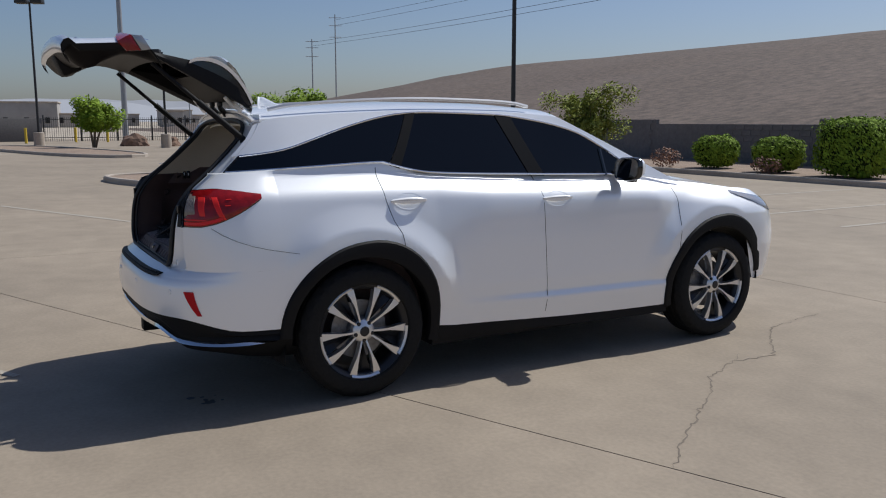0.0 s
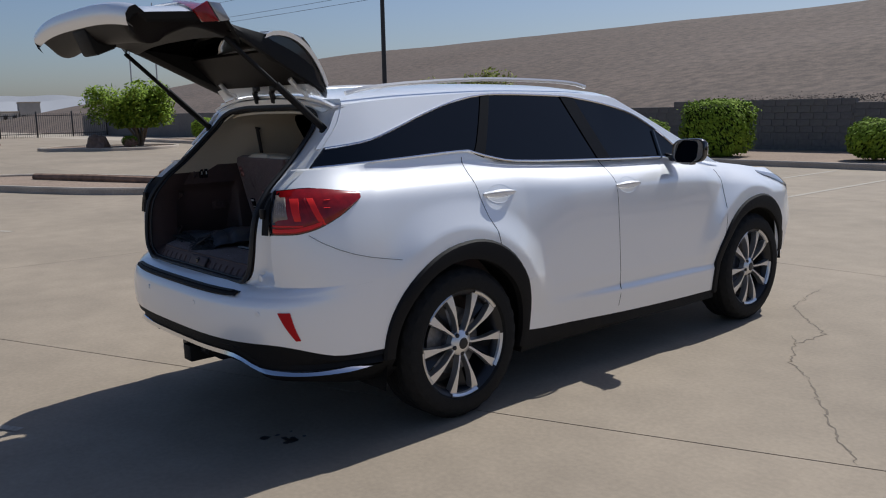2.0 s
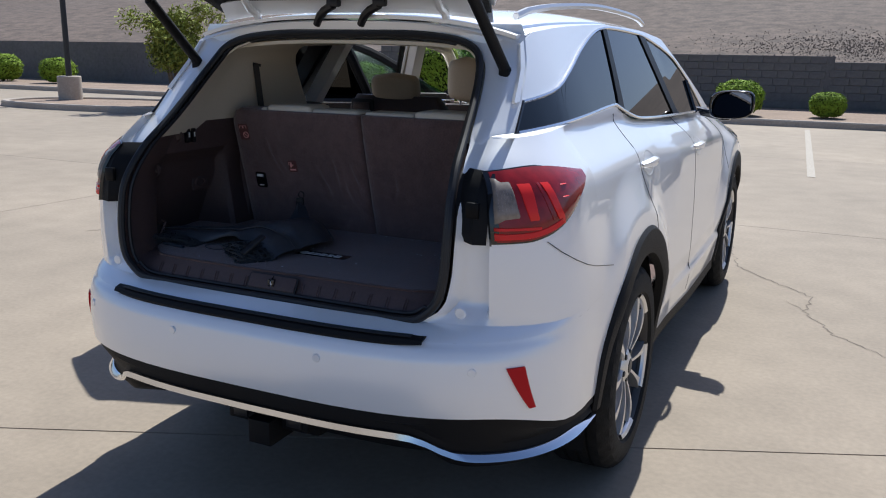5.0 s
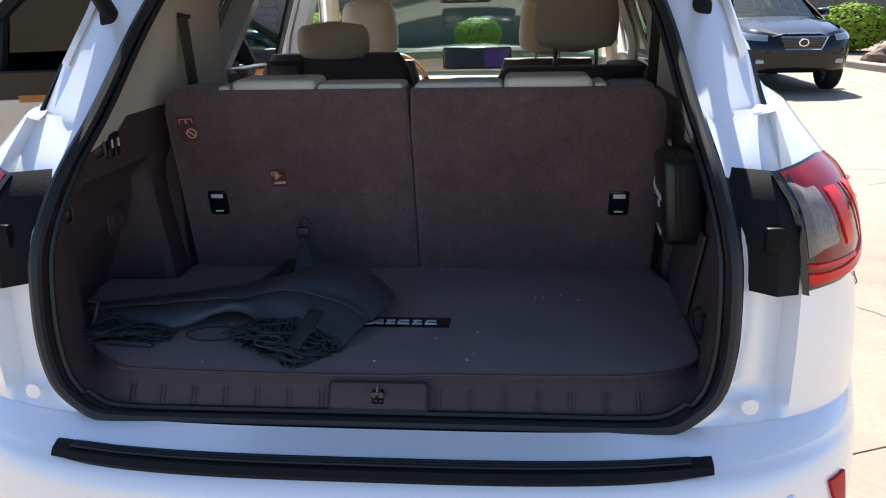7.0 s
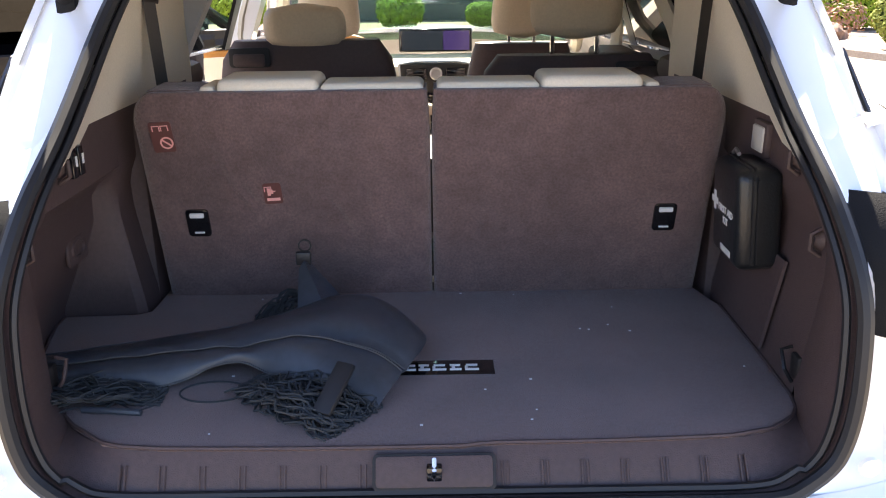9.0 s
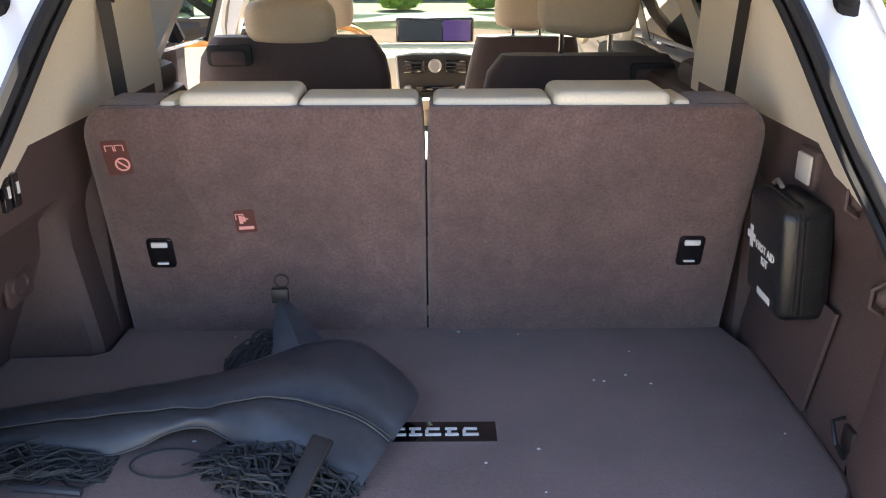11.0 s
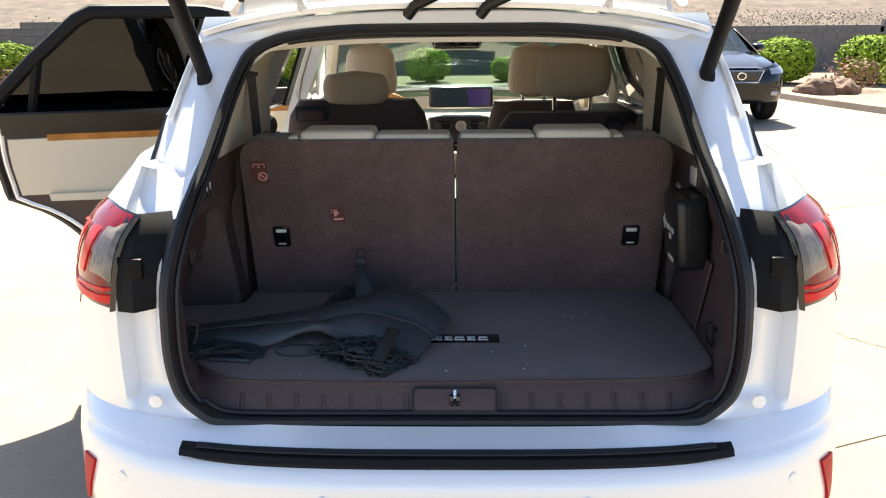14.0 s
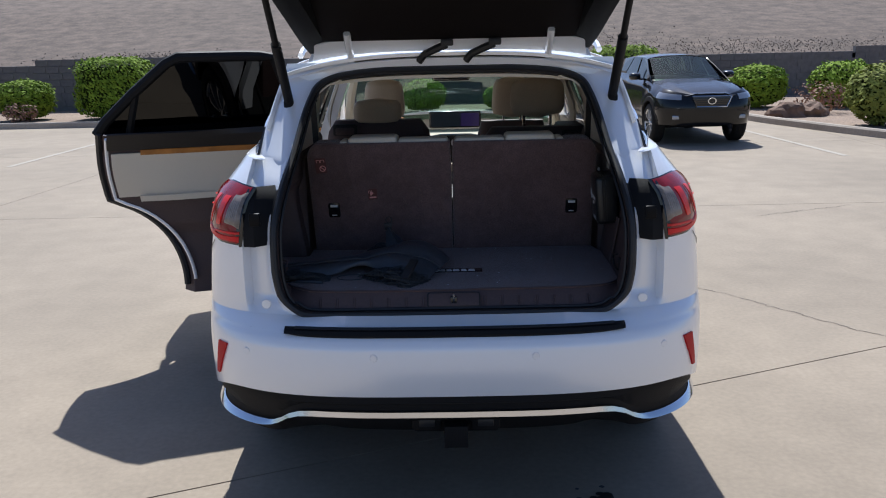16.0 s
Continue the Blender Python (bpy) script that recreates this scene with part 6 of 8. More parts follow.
        bm = bmesh.new()
        for dx in (-0.008, 0.008):
            tube(bm, [M @ Vector((dx - 0.007, -0.0006, h / 2 - 0.018)), M @ Vector((dx - 0.007, -0.0006, h / 2 - 0.008)), M @ Vector((dx + 0.006, -0.0006, h / 2 - 0.008)), M @ Vector((dx + 0.006, -0.0006, h / 2 - 0.018))], 0.0011, 5)
            if h < 0.05:
                break
        part("sticker_frame", finish(bm, False), PINK_PRINT, st)


def cargo_fittings(parent):
    # lamp on the right wall
    bm = bmesh.new()
    block(bm, 0.586, 0.602, 0.668, 0.734, 1.184, 1.246, 0.005)
    part("cargo_lamp_frame", finish(bm), TRIM, parent)
    bm = bmesh.new()
    block(bm, 0.582, 0.594, 0.676, 0.726, 1.192, 1.238, 0.004)
    part("cargo_lamp", finish(bm), LAMP_LENS, parent, "frosted cargo lamp")
    # hooks and sockets
    for side in (1, -1):
        for y, z in ((0.548, 1.212), (0.475, 1.098)):
            bm = bmesh.new()
            w = wall_x(side, y, z)
            lathe(bm, [(0.0, 0.010), (0.010, 0.012), (0.016, 0.006), (0.020, 0.0)], 14, Matrix.Translation((side * (w - 0.002), y, z)) @ pose(0, 0, 0, 0, -90 * side, 0))
            tube(bm, [(side * (w - 0.004), y - 0.012, z + 0.022), (side * (w - 0.022), y - 0.012, z + 0.012), (side * (w - 0.022), y - 0.012, z - 0.012), (side * (w - 0.004), y - 0.012, z - 0.024)], 0.004, 6)
            part("bag_hook", finish(bm), TRIM, parent, "brown plastic bag hook")
        bm = bmesh.new()
        y = 0.43
        w = wall_x(side, y, 0.90)
        tube(bm, [(side * (w - 0.008), y, 0.872), (side * (w - 0.022), y, 0.895), (side * (w - 0.022), y + 0.02, 0.920), (side * (w - 0.004), y + 0.02, 0.925)], 0.0035, 6)
        part("tie_down", finish(bm), ALLOY_DARK if side > 0 else TRIM, parent, "metal tie-down loop")
        bm = bmesh.new()
        block(bm, min(side * (w - 0.004), side * (w + 0.015)), max(side * (w - 0.004), side * (w + 0.015)), y - 0.006, y + 0.024, 0.868, 0.915, 0.004)
        part("tie_down_plate", finish(bm), DASH, parent)
        # seat belt strap hanging by the pillar
        bm = bmesh.new()
        sx = side * 0.545
        rows = []
        for t in np.linspace(0, 1, 10):
            z = 1.455 - 0.20 * t
            rows.append([(sx + side * 0.004 * math.sin(t * 3), 0.93 + 0.03 * t - 0.022, z), (sx + side * 0.004 * math.sin(t * 3), 0.93 + 0.03 * t + 0.022, z)])
        rows = [[(sx - 0.011, r[0][1] + 0.018, r[0][2]), (sx + 0.011, r[0][1] + 0.026, r[0][2])] for r in rows]
        sheet(bm, rows)
        tube(bm, [(sx - 0.011, 0.926, 1.458), (sx + 0.016, 0.938, 1.452)], 0.006, 6)
        part("belt_strap", thick(finish(bm), 0.003), DASH, parent, "dark brown seat belt strap")
    # oval tie panel on the left wall
    bm = bmesh.new()
    M = Matrix.Translation((-0.662, 0.72, 1.02)) @ pose(0, 0, 0, 0, 0, 90)
    prism(bm, rounded(0.085, 0.06, 0.010), 0.008, M, 0.003)
    part("pocket_lid", finish(bm), TRIM, parent, "brown pocket lid")
    bm = bmesh.new()
    lathe(bm, [(0.014, 0.0), (0.017, 0.008), (0.024, 0.008), (0.027, 0.0)], 20, M @ Matrix.Translation((0, 0.004, 0)) @ pose(0, 0, 0, 90, 0, 0) @ Matrix.Diagonal((1.2, 0.75, 1, 1)))
    part("pocket_ring", finish(bm), TRIM, parent)
    for y in (0.585, 0.612):
        bm = bmesh.new()
        block(bm, -0.600, -0.584, y - 0.010, y + 0.010, 1.185, 1.235, 0.003)
        part("seat_switch", finish(bm), GLOSS, parent, "small black seat folding switch")
        bm = bmesh.new()
        block(bm, -0.583, -0.5815, y - 0.003, y + 0.003, 1.205, 1.222, 0)
        part("switch_mark", finish(bm, False), WHITE_PRINT, parent)
    # grille on the right wall
    bm = bmesh.new()
    sheet(bm, [[(wall_x(1, y, z) - 0.006, y, z) for z in np.linspace(0.868, 1.03, 8)] for y in np.linspace(0.56, 0.74, 6)])
    thick(bm, 0.006)
    part("wall_grille", finish(bm), TRIM, parent, "brown perforated wall grille")
    for k in range(9):
        bm = bmesh.new()
        tube(bm, [(wall_x(1, 0.575 + 0.019 * k, z) - 0.007, 0.575 + 0.019 * k, z) for z in np.linspace(0.882, 1.015, 6)], 0.003, 5)
        part("grille_bar", finish(bm), TRIM, parent)


def middle_seat(parent, x, w, z_top, rest_z, h=0.20, rw=0.132, name="second_row_seat"):
    seat = new(name)
    seat.parent = parent
    y0 = 1.74
    bm = bmesh.new()
    rows = []
    for v in np.linspace(0, 1, 12):
        z = 0.72 + (z_top - 0.72) * v
        k = max(0.0, (v - 0.72) / 0.28)
        hw = w / 2 - 0.05 * (1 - math.sqrt(max(0, 1 - k ** 2)))
        d = 0.065 * (1 - 0.4 * k * k)
        yc = y0 - (z - 0.9) * 0.16
        rows.append([(x + hw * math.copysign(abs(math.cos(a)) ** 0.35, math.cos(a)), yc + 0.06 + d * math.copysign(abs(math.sin(a)) ** 0.5, math.sin(a)), z) for a in np.linspace(0, 2 * math.pi, 29)[:-1]])
    sheet(bm, rows, close=True)
    bm.faces.new([v for v in bm.verts if abs(v.co.z - z_top) < 1e-5])
    part("seat_back", finish(bm), TRIM, seat, "dark brown seat back shell", 50)
    bm = bmesh.new()
    bx = x + (w / 2 - 0.10) * (1 if x > 0 else -1)
    M = Matrix.Translation((bx, y0 - (z_top - 0.05 - 0.9) * 0.16 - 0.006, z_top - 0.045))
    prism(bm, rounded(0.118, 0.056, 0.012), 0.012, M @ Matrix.Translation((0, 0.004, 0)), 0.003)
    part("release_frame", finish(bm), DASH, seat, "black release handle frame")
    bm = bmesh.new()
    prism(bm, rounded(0.09, 0.035, 0.008), 0.010, M @ Matrix.Translation((0, -0.006, -0.006)), 0.003)
    part("release_lever", finish(bm), TRIM, seat)
    # head rest
    bm = bmesh.new()
    rows = []
    yc = y0 - (z_top - 0.9) * 0.16 + 0.05
    for v in np.linspace(0, 1, 11):
        z = rest_z + h * v
        k = abs(v * 2 - 1)
        s = (1 - k ** 4) ** 0.25 if k < 1 else 0.05
        s = max(s, 0.12)
        hw = rw * (0.86 + 0.14 * math.sin(math.pi * (0.15 + 0.6 * (1 - v)))) * s
        rows.append([(x + hw * math.copysign(abs(math.cos(a)) ** 0.55, math.cos(a)), yc + 0.055 * s * math.copysign(abs(math.sin(a)) ** 0.7, math.sin(a)) - 0.02 * v, z) for a in np.linspace(0, 2 * math.pi, 29)[:-1]])
    sheet(bm, rows, close=True)
    bm.faces.new([v for v in bm.verts if abs(v.co.z - rest_z) < 1e-5])
    bm.faces.new([v for v in bm.verts if abs(v.co.z - rest_z - h) < 1e-5])
    part("head_rest", finish(bm), BEIGE, seat, "beige leather head rest", 60)
    for dx in (-0.065, 0.065):
        bm = bmesh.new()
        tube(bm, [(x + dx, yc, z_top - 0.02), (x + dx, yc, rest_z + 0.03)], 0.007, 8)
        part("rest_post", finish(bm), CHROME, seat, "chrome head rest post")


def front_cabin(parent):
    for x in (-0.40, 0.36):
        seat = new("front_seat")
        seat.parent = parent
        bm = bmesh.new()
        rows = []
        for v in np.linspace(0, 1, 12):
            z = 0.62 + 0.60 * v
            hw = 0.245 - 0.06 * v ** 3
            yc = 2.72 - (z - 0.9) * 0.22
            d = 0.075 - 0.02 * v
            rows.append([(x + hw * math.copysign(abs(math.cos(a)) ** 0.5, math.cos(a)), yc + d * math.copysign(abs(math.sin(a)) ** 0.6, math.sin(a)), z) for a in np.linspace(0, 2 * math.pi, 25)[:-1]])
        sheet(bm, rows, close=True)
        bm.faces.new([v for v in bm.verts if abs(v.co.z - 1.22) < 1e-5])
        part("seat_back", finish(bm), TRIM, seat, "brown front seat back", 50)
        bm = bmesh.new()
        rows = []
        for v in np.linspace(0, 1, 11):
            z = 1.235 + 0.25 * v
            k = abs(v * 2 - 1)
            s = max((1 - k ** 4) ** 0.25 if k < 1 else 0, 0.12)
            hw = 0.128 * (0.85 + 0.15 * (1 - v)) * s
            rows.append([(x + hw * math.copysign(abs(math.cos(a)) ** 0.6, math.cos(a)), 2.65 - 0.03 * v + 0.055 * s * math.copysign(abs(math.sin(a)) ** 0.7, math.sin(a)), z) for a in np.linspace(0, 2 * math.pi, 25)[:-1]])
        sheet(bm, rows, close=True)
        bm.faces.new([v for v in bm.verts if abs(v.co.z - 1.235) < 1e-5])
        bm.faces.new([v for v in bm.verts if abs(v.co.z - 1.485) < 1e-5])
        part("head_rest", finish(bm), BEIGE, seat, "beige leather head rest", 60)
        for dx in (-0.05, 0.05):
            bm = bmesh.new()
            tube(bm, [(x + dx, 2.65, 1.19), (x + dx, 2.65, 1.26)], 0.007, 8)
            part("rest_post", finish(bm), CHROME, seat)
        bm = bmesh.new()
        block(bm, x - 0.25, x + 0.25, 2.6, 3.1, 0.45, 0.68, 0.06, seg=3)
        part("seat_cushion", finish(bm), BEIGE, seat)
    # dashboard
    dash = new("dashboard")
    dash.parent = parent
    bm = bmesh.new()
    rows = []
    for x in np.linspace(-0.72, 0.72, 25):
        c = 0.03 * math.exp(-(x / 0.25) ** 2)
        rows.append([(x, 3.42 - c, 0.75), (x, 3.40 - c, 0.98), (x, 3.43 - c, 1.045), (x, 3.50, 1.075), (x, 3.62, 1.085), (x, 3.74, 1.06)])
    sheet(bm, rows)
    part("dash_top", finish(bm), LINER, dash, "cream dashboard top", 40)
    bm = bmesh.new()
    prism(bm, [(-0.175, 1.065), (0.175, 1.065), (0.165, 0.94), (0.15, 0.78), (-0.15, 0.78), (-0.165, 0.94)], 0.05, Matrix.Translation((0.02, 3.335, 0)), 0.015)
    part("control_panel", finish(bm), DASH, dash, "dark centre control stack")
    strip_along(dash, [(0.02 + x, 3.333, z) for x, z in ((-0.15, 0.79), (-0.172, 0.95), (-0.178, 1.062), (-0.10, 1.074), (0.10, 1.074), (0.178, 1.062), (0.172, 0.95), (0.15, 0.79))], 0.006, SILVER, "stack_trim", "bright stack trim")
    for sx in (-1, 1):
        bm = bmesh.new()
        block(bm, 0.02 + sx * 0.095 - 0.05, 0.02 + sx * 0.095 + 0.05, 3.322, 3.34, 0.985, 1.045, 0.008)
        part("air_vent", finish(bm), GLOSS, dash, "black air vent")
        for k in range(3):
            bm = bmesh.new()
            block(bm, 0.02 + sx * 0.095 - 0.043, 0.02 + sx * 0.095 + 0.043, 3.318, 3.326, 0.998 + 0.016 * k, 1.002 + 0.016 * k, 0.001)
            part("vent_slat", finish(bm), DASH, dash)
        bm = bmesh.new()
        lathe(bm, [(0.0, 0.025), (0.015, 0.024), (0.019, 0.016), (0.020, 0.0)], 18, Matrix.Translation((0.02 + sx * 0.125, 3.335, 0.915)) @ pose(0, 0, 0, 90, 0, 0))
        part("control_knob", finish(bm), SILVER, dash, "silver control knob")
    bm = bmesh.new()
    lathe(bm, [(0.0, 0.010), (0.022, 0.010), (0.024, 0.014), (0.030, 0.012), (0.031, 0.0)], 24, Matrix.Translation((0.02, 3.33, 1.018)) @ pose(0, 0, 0, 90, 0, 0))
    part("dash_clock", finish(bm), SILVER, dash, "round silver dash clock")
    for k in range(7):
        bm = bmesh.new()
        block(bm, -0.085 + 0.03 * k, -0.063 + 0.03 * k, 3.322, 3.336, 0.855, 0.87, 0.002)
        part("dash_button", finish(bm), GLOSS, dash)
    bm = bmesh.new()
    block(bm, -0.07, 0.11, 3.322, 3.336, 0.90, 0.925, 0.003)
    part("disc_slot", finish(bm), GLOSS, dash)
    # screen
    bm = bmesh.new()
    block(bm, -0.160, 0.200, 3.425, 3.455, 1.108, 1.224, 0.012, seg=3)
    part("screen_body", finish(bm), GLOSS, dash, "wide black centre screen")
    bm = bmesh.new()
    block(bm, -0.145, 0.055, 3.421, 3.426, 1.121, 1.212, 0)
    part("screen_left", finish(bm, False), SCREEN2, dash, "lit screen")
    bm = bmesh.new()
    block(bm, 0.058, 0.185, 3.421, 3.426, 1.121, 1.212, 0)
    part("screen_right", finish(bm, False), SCREEN, dash, "lit violet screen")
    # steering wheel
    M = Matrix.Translation((-0.40, 3.18, 1.03)) @ pose(0, 0, 0, 66, 0, 0)
    wheel_root = new("steering_wheel")
    wheel_root.parent = dash
    bm = bmesh.new()
    tube(bm, [M @ Vector((0.185 * math.cos(a), 0.185 * math.sin(a), 0)) for a in np.linspace(radians(20), radians(160), 20)], 0.016, 10)
    part("wood_rim", finish(bm), WOOD, wheel_root, "honey wood steering wheel rim")
    bm = bmesh.new()
    tube(bm, [M @ Vector((0.185 * math.cos(a), 0.185 * math.sin(a), 0)) for a in np.linspace(radians(160), radians(380), 26)], 0.0155, 10)
    part("leather_rim", finish(bm), DASH, wheel_root)
    bm = bmesh.new()
    lathe(bm, [(0.0, 0.0), (0.065, -0.005), (0.075, -0.02), (0.06, -0.06)], 20, M)
    for a in (0, 180, 270):
        tube(bm, [M @ Vector((0.05 * math.cos(radians(a)), 0.05 * math.sin(radians(a)), -0.02)), M @ Vector((0.18 * math.cos(radians(a)), 0.18 * math.sin(radians(a)), 0))], 0.017, 6)
    part("wheel_hub", finish(bm), DASH, wheel_root)
    # centre console and gear lever
    bm = bmesh.new()
    block(bm, -0.14, 0.18, 2.55, 3.36, 0.45, 0.78, 0.03)
    part("centre_console", finish(bm), DASH, dash, "dark centre console")
    bm = bmesh.new()
    tube(bm, [(-0.02, 3.16, 0.76), (-0.02, 3.14, 0.86)], [0.012, 0.010], 8)
    block(bm, -0.045, 0.005, 3.105, 3.165, 0.85, 0.905, 0.018, seg=3)
    part("gear_lever", finish(bm), BEIGE, dash, "cream gear lever knob")
    bm = bmesh.new()
    block(bm, -0.120, 0.120, 2.832, 2.868, 1.452, 1.526, 0.022, seg=3)
    tube(bm, [(0, 2.86, 1.51), (0, 2.90, 1.60)], 0.01, 6)
    inner_mirror = part("rear_view_mirror", finish(bm), DASH, parent, "dark inner rear view mirror")
    bm = bmesh.new()
    block(bm, -0.110, 0.110, 2.828, 2.834, 1.461, 1.517, 0.002)
    part("mirror_pane", finish(bm), mat("inner_mirror", (0.7, 0.7, 0.7), 0.05, 1.0), inner_mirror, "silvered mirror pane")
    bm = bmesh.new()
    block(bm, -0.70, 0.70, 0.92, 3.45, 0.30, 0.36, 0.02)
    part("cabin_floor", finish(bm), CARPET, parent, "brown cabin carpet")
    bm = bmesh.new()
    block(bm, -0.55, 0.55, 0.93, 1.35, 0.36, 0.82, 0.05)
    part("third_row_bench", finish(bm), LINER, parent)


# ---- the open doors ----
def car_door(parent, y_hinge, length, angle, rear):
    """The left doors, swung out about the front edge."""
    door = new("rear_door" if rear else "front_door")
    door.parent = parent
    tagged(door, "open left rear door with cream and wood trim" if rear else "open left front door")
    M = Matrix.Translation((-0.86, y_hinge, 0)) @ pose(0, 0, 0, 0, 0, -angle) @ Matrix.Translation((0.86, -y_hinge, 0))
    y_end = y_hinge - length
    # end edge: upright, then round the wheel arch
    def back(z):
        if not rear:
            return y_end + 0.03 * max(0, (1.2 - z)) * 0.2
        if z < 0.86:
            return max(y_end + 0.02, 1.22 + math.sqrt(max(0.0, 0.50 ** 2 - (z - 0.385) ** 2)))
        if z < 1.28:
            return y_end + 0.02 - 0.02 * math.sin(math.pi * (z - 0.86) / 0.42)
        return y_end + 0.02 + (z - 1.28) * 1.05
    def outer_x(y, z):
        return -side_x(y, z) if z < belt(y) else -upper_x(y, z)
    bm = bmesh.new()
    rows = []
    for z in list(np.linspace(0.32, 1.235, 29)):
        b = back(z)
        rows.append([(outer_x(b + (y_hinge - b) * t, z), b + (y_hinge - b) * t, z) for t in np.linspace(0, 1, 12)])
    sheet(bm, [[M @ Vector(p) for p in r] for r in rows])
    part("door_skin", thick(finish(bm), 0.01), PAINT, door, "white painted door skin")
    bm = bmesh.new()
    inn = [[(p[0] + 0.09 + 0.02 * (0.4 < (p[2] - 0.32) / 0.915 < 0.9), p[1], p[2]) for p in r] for r in rows]
    outer = [[(p[0] + 0.012, p[1], p[2]) for p in r] for r in rows]
    inn2 = [[(p[0], p[1] + (0.05 if i == 0 else 0) - (0.03 if i == 11 else 0), p[2]) for i, p in enumerate(r)] for r in inn]
    sheet(bm, [[M @ Vector(p) for p in r] for r in inn2])
    for k in (0, -1):
        sheet(bm, [[M @ Vector(r[k]) for r in outer], [M @ Vector(r[k]) for r in inn2]])
    sheet(bm, [[M @ Vector(p) for p in outer[0]], [M @ Vector(p) for p in inn2[0]]])
    sheet(bm, [[M @ Vector(p) for p in outer[-1]], [M @ Vector(p) for p in inn2[-1]]])
    part("door_panel", finish(bm, True, 0.001), TRIM, door, "dark brown inner door panel", 40)
    # seal and bright edge round the rear end
    strip_along(door, [M @ Vector((outer_x(back(z) + 0.02, z) + 0.055, back(z) + 0.012, z)) for z in np.linspace(0.36, 1.25, 32)], 0.018, SEAL, "door_seal", "black rubber door seal")
    strip_along(door, [M @ Vector((outer_x(back(z) + 0.05, z) + 0.108, back(z) + 0.052 + 0.02 * max(0.0, 0.8 - z), z)) for z in np.linspace(0.40, 1.22, 30)], 0.010, PAINT, "door_inner_edge", "white inner door edge")
    # cream insert, wood strip
    def inner_patch(name, ta, tb, z0, z1, material, out, label):
        bm = bmesh.new()
        rows = []
        for v in np.linspace(0, 1, 5):
            z = z0 + (z1 - z0) * v
            row = []
            for t in np.linspace(0, 1, 10):
                y = back(z) + 0.13 + (y_hinge - 0.06 - back(z) - 0.13) * (ta + (tb - ta) * t)
                row.append((outer_x(y, z) + 0.112 + out, y, z))
            rows.append(row)
        sheet(bm, [[M @ Vector(p) for p in r] for r in rows])
        part(name, thick(finish(bm), 0.012), material, door, label)
    inner_patch("cream_insert", -0.06, 1, 0.895, 1.138, LINER, 0.004, "cream leather door insert")
    inner_patch("arm_rest", 0.06, 1, 0.868, 0.90, LINER, 0.03, "cream arm rest edge")
    inner_patch("wood_strip", 0.10, 1, 1.128, 1.158, WOOD, 0.008, "honey wood strip")
    inner_patch("upper_panel", -0.08, 1, 1.162, 1.25, DASH, 0.006, "dark upper door panel")
    # window frame with glass
    top = lambda y: min(glass_top(y) + 0.02, 1.63)
    y_front = y_hinge - (0.02 if rear else 0.05)
    ys = np.linspace(back(1.28) + 0.015, y_front - (0.15 if rear else 0.0), 14)
    frame_pts = [(-0.735, back(1.22) + 0.005, 1.24)] + ([(-0.72, back(1.3) + 0.03, 1.31), (-0.66, back(1.3) + 0.18, 1.45), (-0.60, back(1.3) + 0.36, 1.60), (-0.585, back(1.3) + 0.42, 1.63)] if rear else []) + [(-upper_x(y, top(y)) + 0.0, y, top(y)) for y in ys if y > (back(1.3) + 0.46 if rear else -9)] + [(-0.73, y_front, 1.24)]
    bm = bmesh.new()
    tube(bm, [M @ Vector(p) for p in frame_pts], 0.028, 8)
    part("window_frame", finish(bm), PLASTIC, door, "black door window frame")
    bm = bmesh.new()
    poly = [bm.verts.new(M @ Vector(p)) for p in frame_pts]
    f = bm.faces.new(poly)
    pane = part("door_window", thick(finish(bm, False), 0.005), DOOR_TINT if rear else CLEAR, door, "dark tinted door window" if rear else "clear door window")
    pane.visible_shadow = rear
    if rear:
        bm = bmesh.new()
        a = M @ Vector((-0.735, back(1.22) + 0.16, 1.21))
        b = M @ Vector((-0.65, back(1.3) + 0.20, 1.47))
        tube(bm, [a, b], 0.02, 6)
        part("window_divider", finish(bm), PLASTIC, door)
    else:
        bm = bmesh.new()
        prism(bm, rounded(0.24, 0.15, 0.05), 0.16, M @ Matrix.Translation((-1.0, 3.08, 1.255)), 0.03)
        part("door_mirror", finish(bm), GLOSS, door, "gloss black door mirror")


def body_pillar(parent):
    """White jambs of the left side between and before the doors."""
    for y, l, w in ((2.47, -0.15, 0.05), (3.50, -0.0, 0.05), (1.50, 0.14, 0.03)):
        bm = bmesh.new()
        rows = []
        for v in np.linspace(0, 1, 10):
            z = 0.32 + 1.26 * v
            up = max(0, (z - 1.22) / 0.38)
            if y > 3 and z > 1.18:
                continue
            x = -(side_x(y, z) - 0.05 if z < 1.2 else upper_x(y, z) - 0.025)
            rows.append([(x + dx, y + l * up + dy, z) for dx, dy in ((0, -w), (0, w), (0.07, w), (0.07, -w))])
        sheet(bm, rows, close=True)
        part("door_jamb", finish(bm), PAINT, parent, "white painted door jamb")
    bm = bmesh.new()
    block(bm, -0.87, -0.76, 1.52, 3.5, 0.28, 0.37, 0.02)
    part("door_sill", finish(bm), PAINT, parent, "white painted door sill")


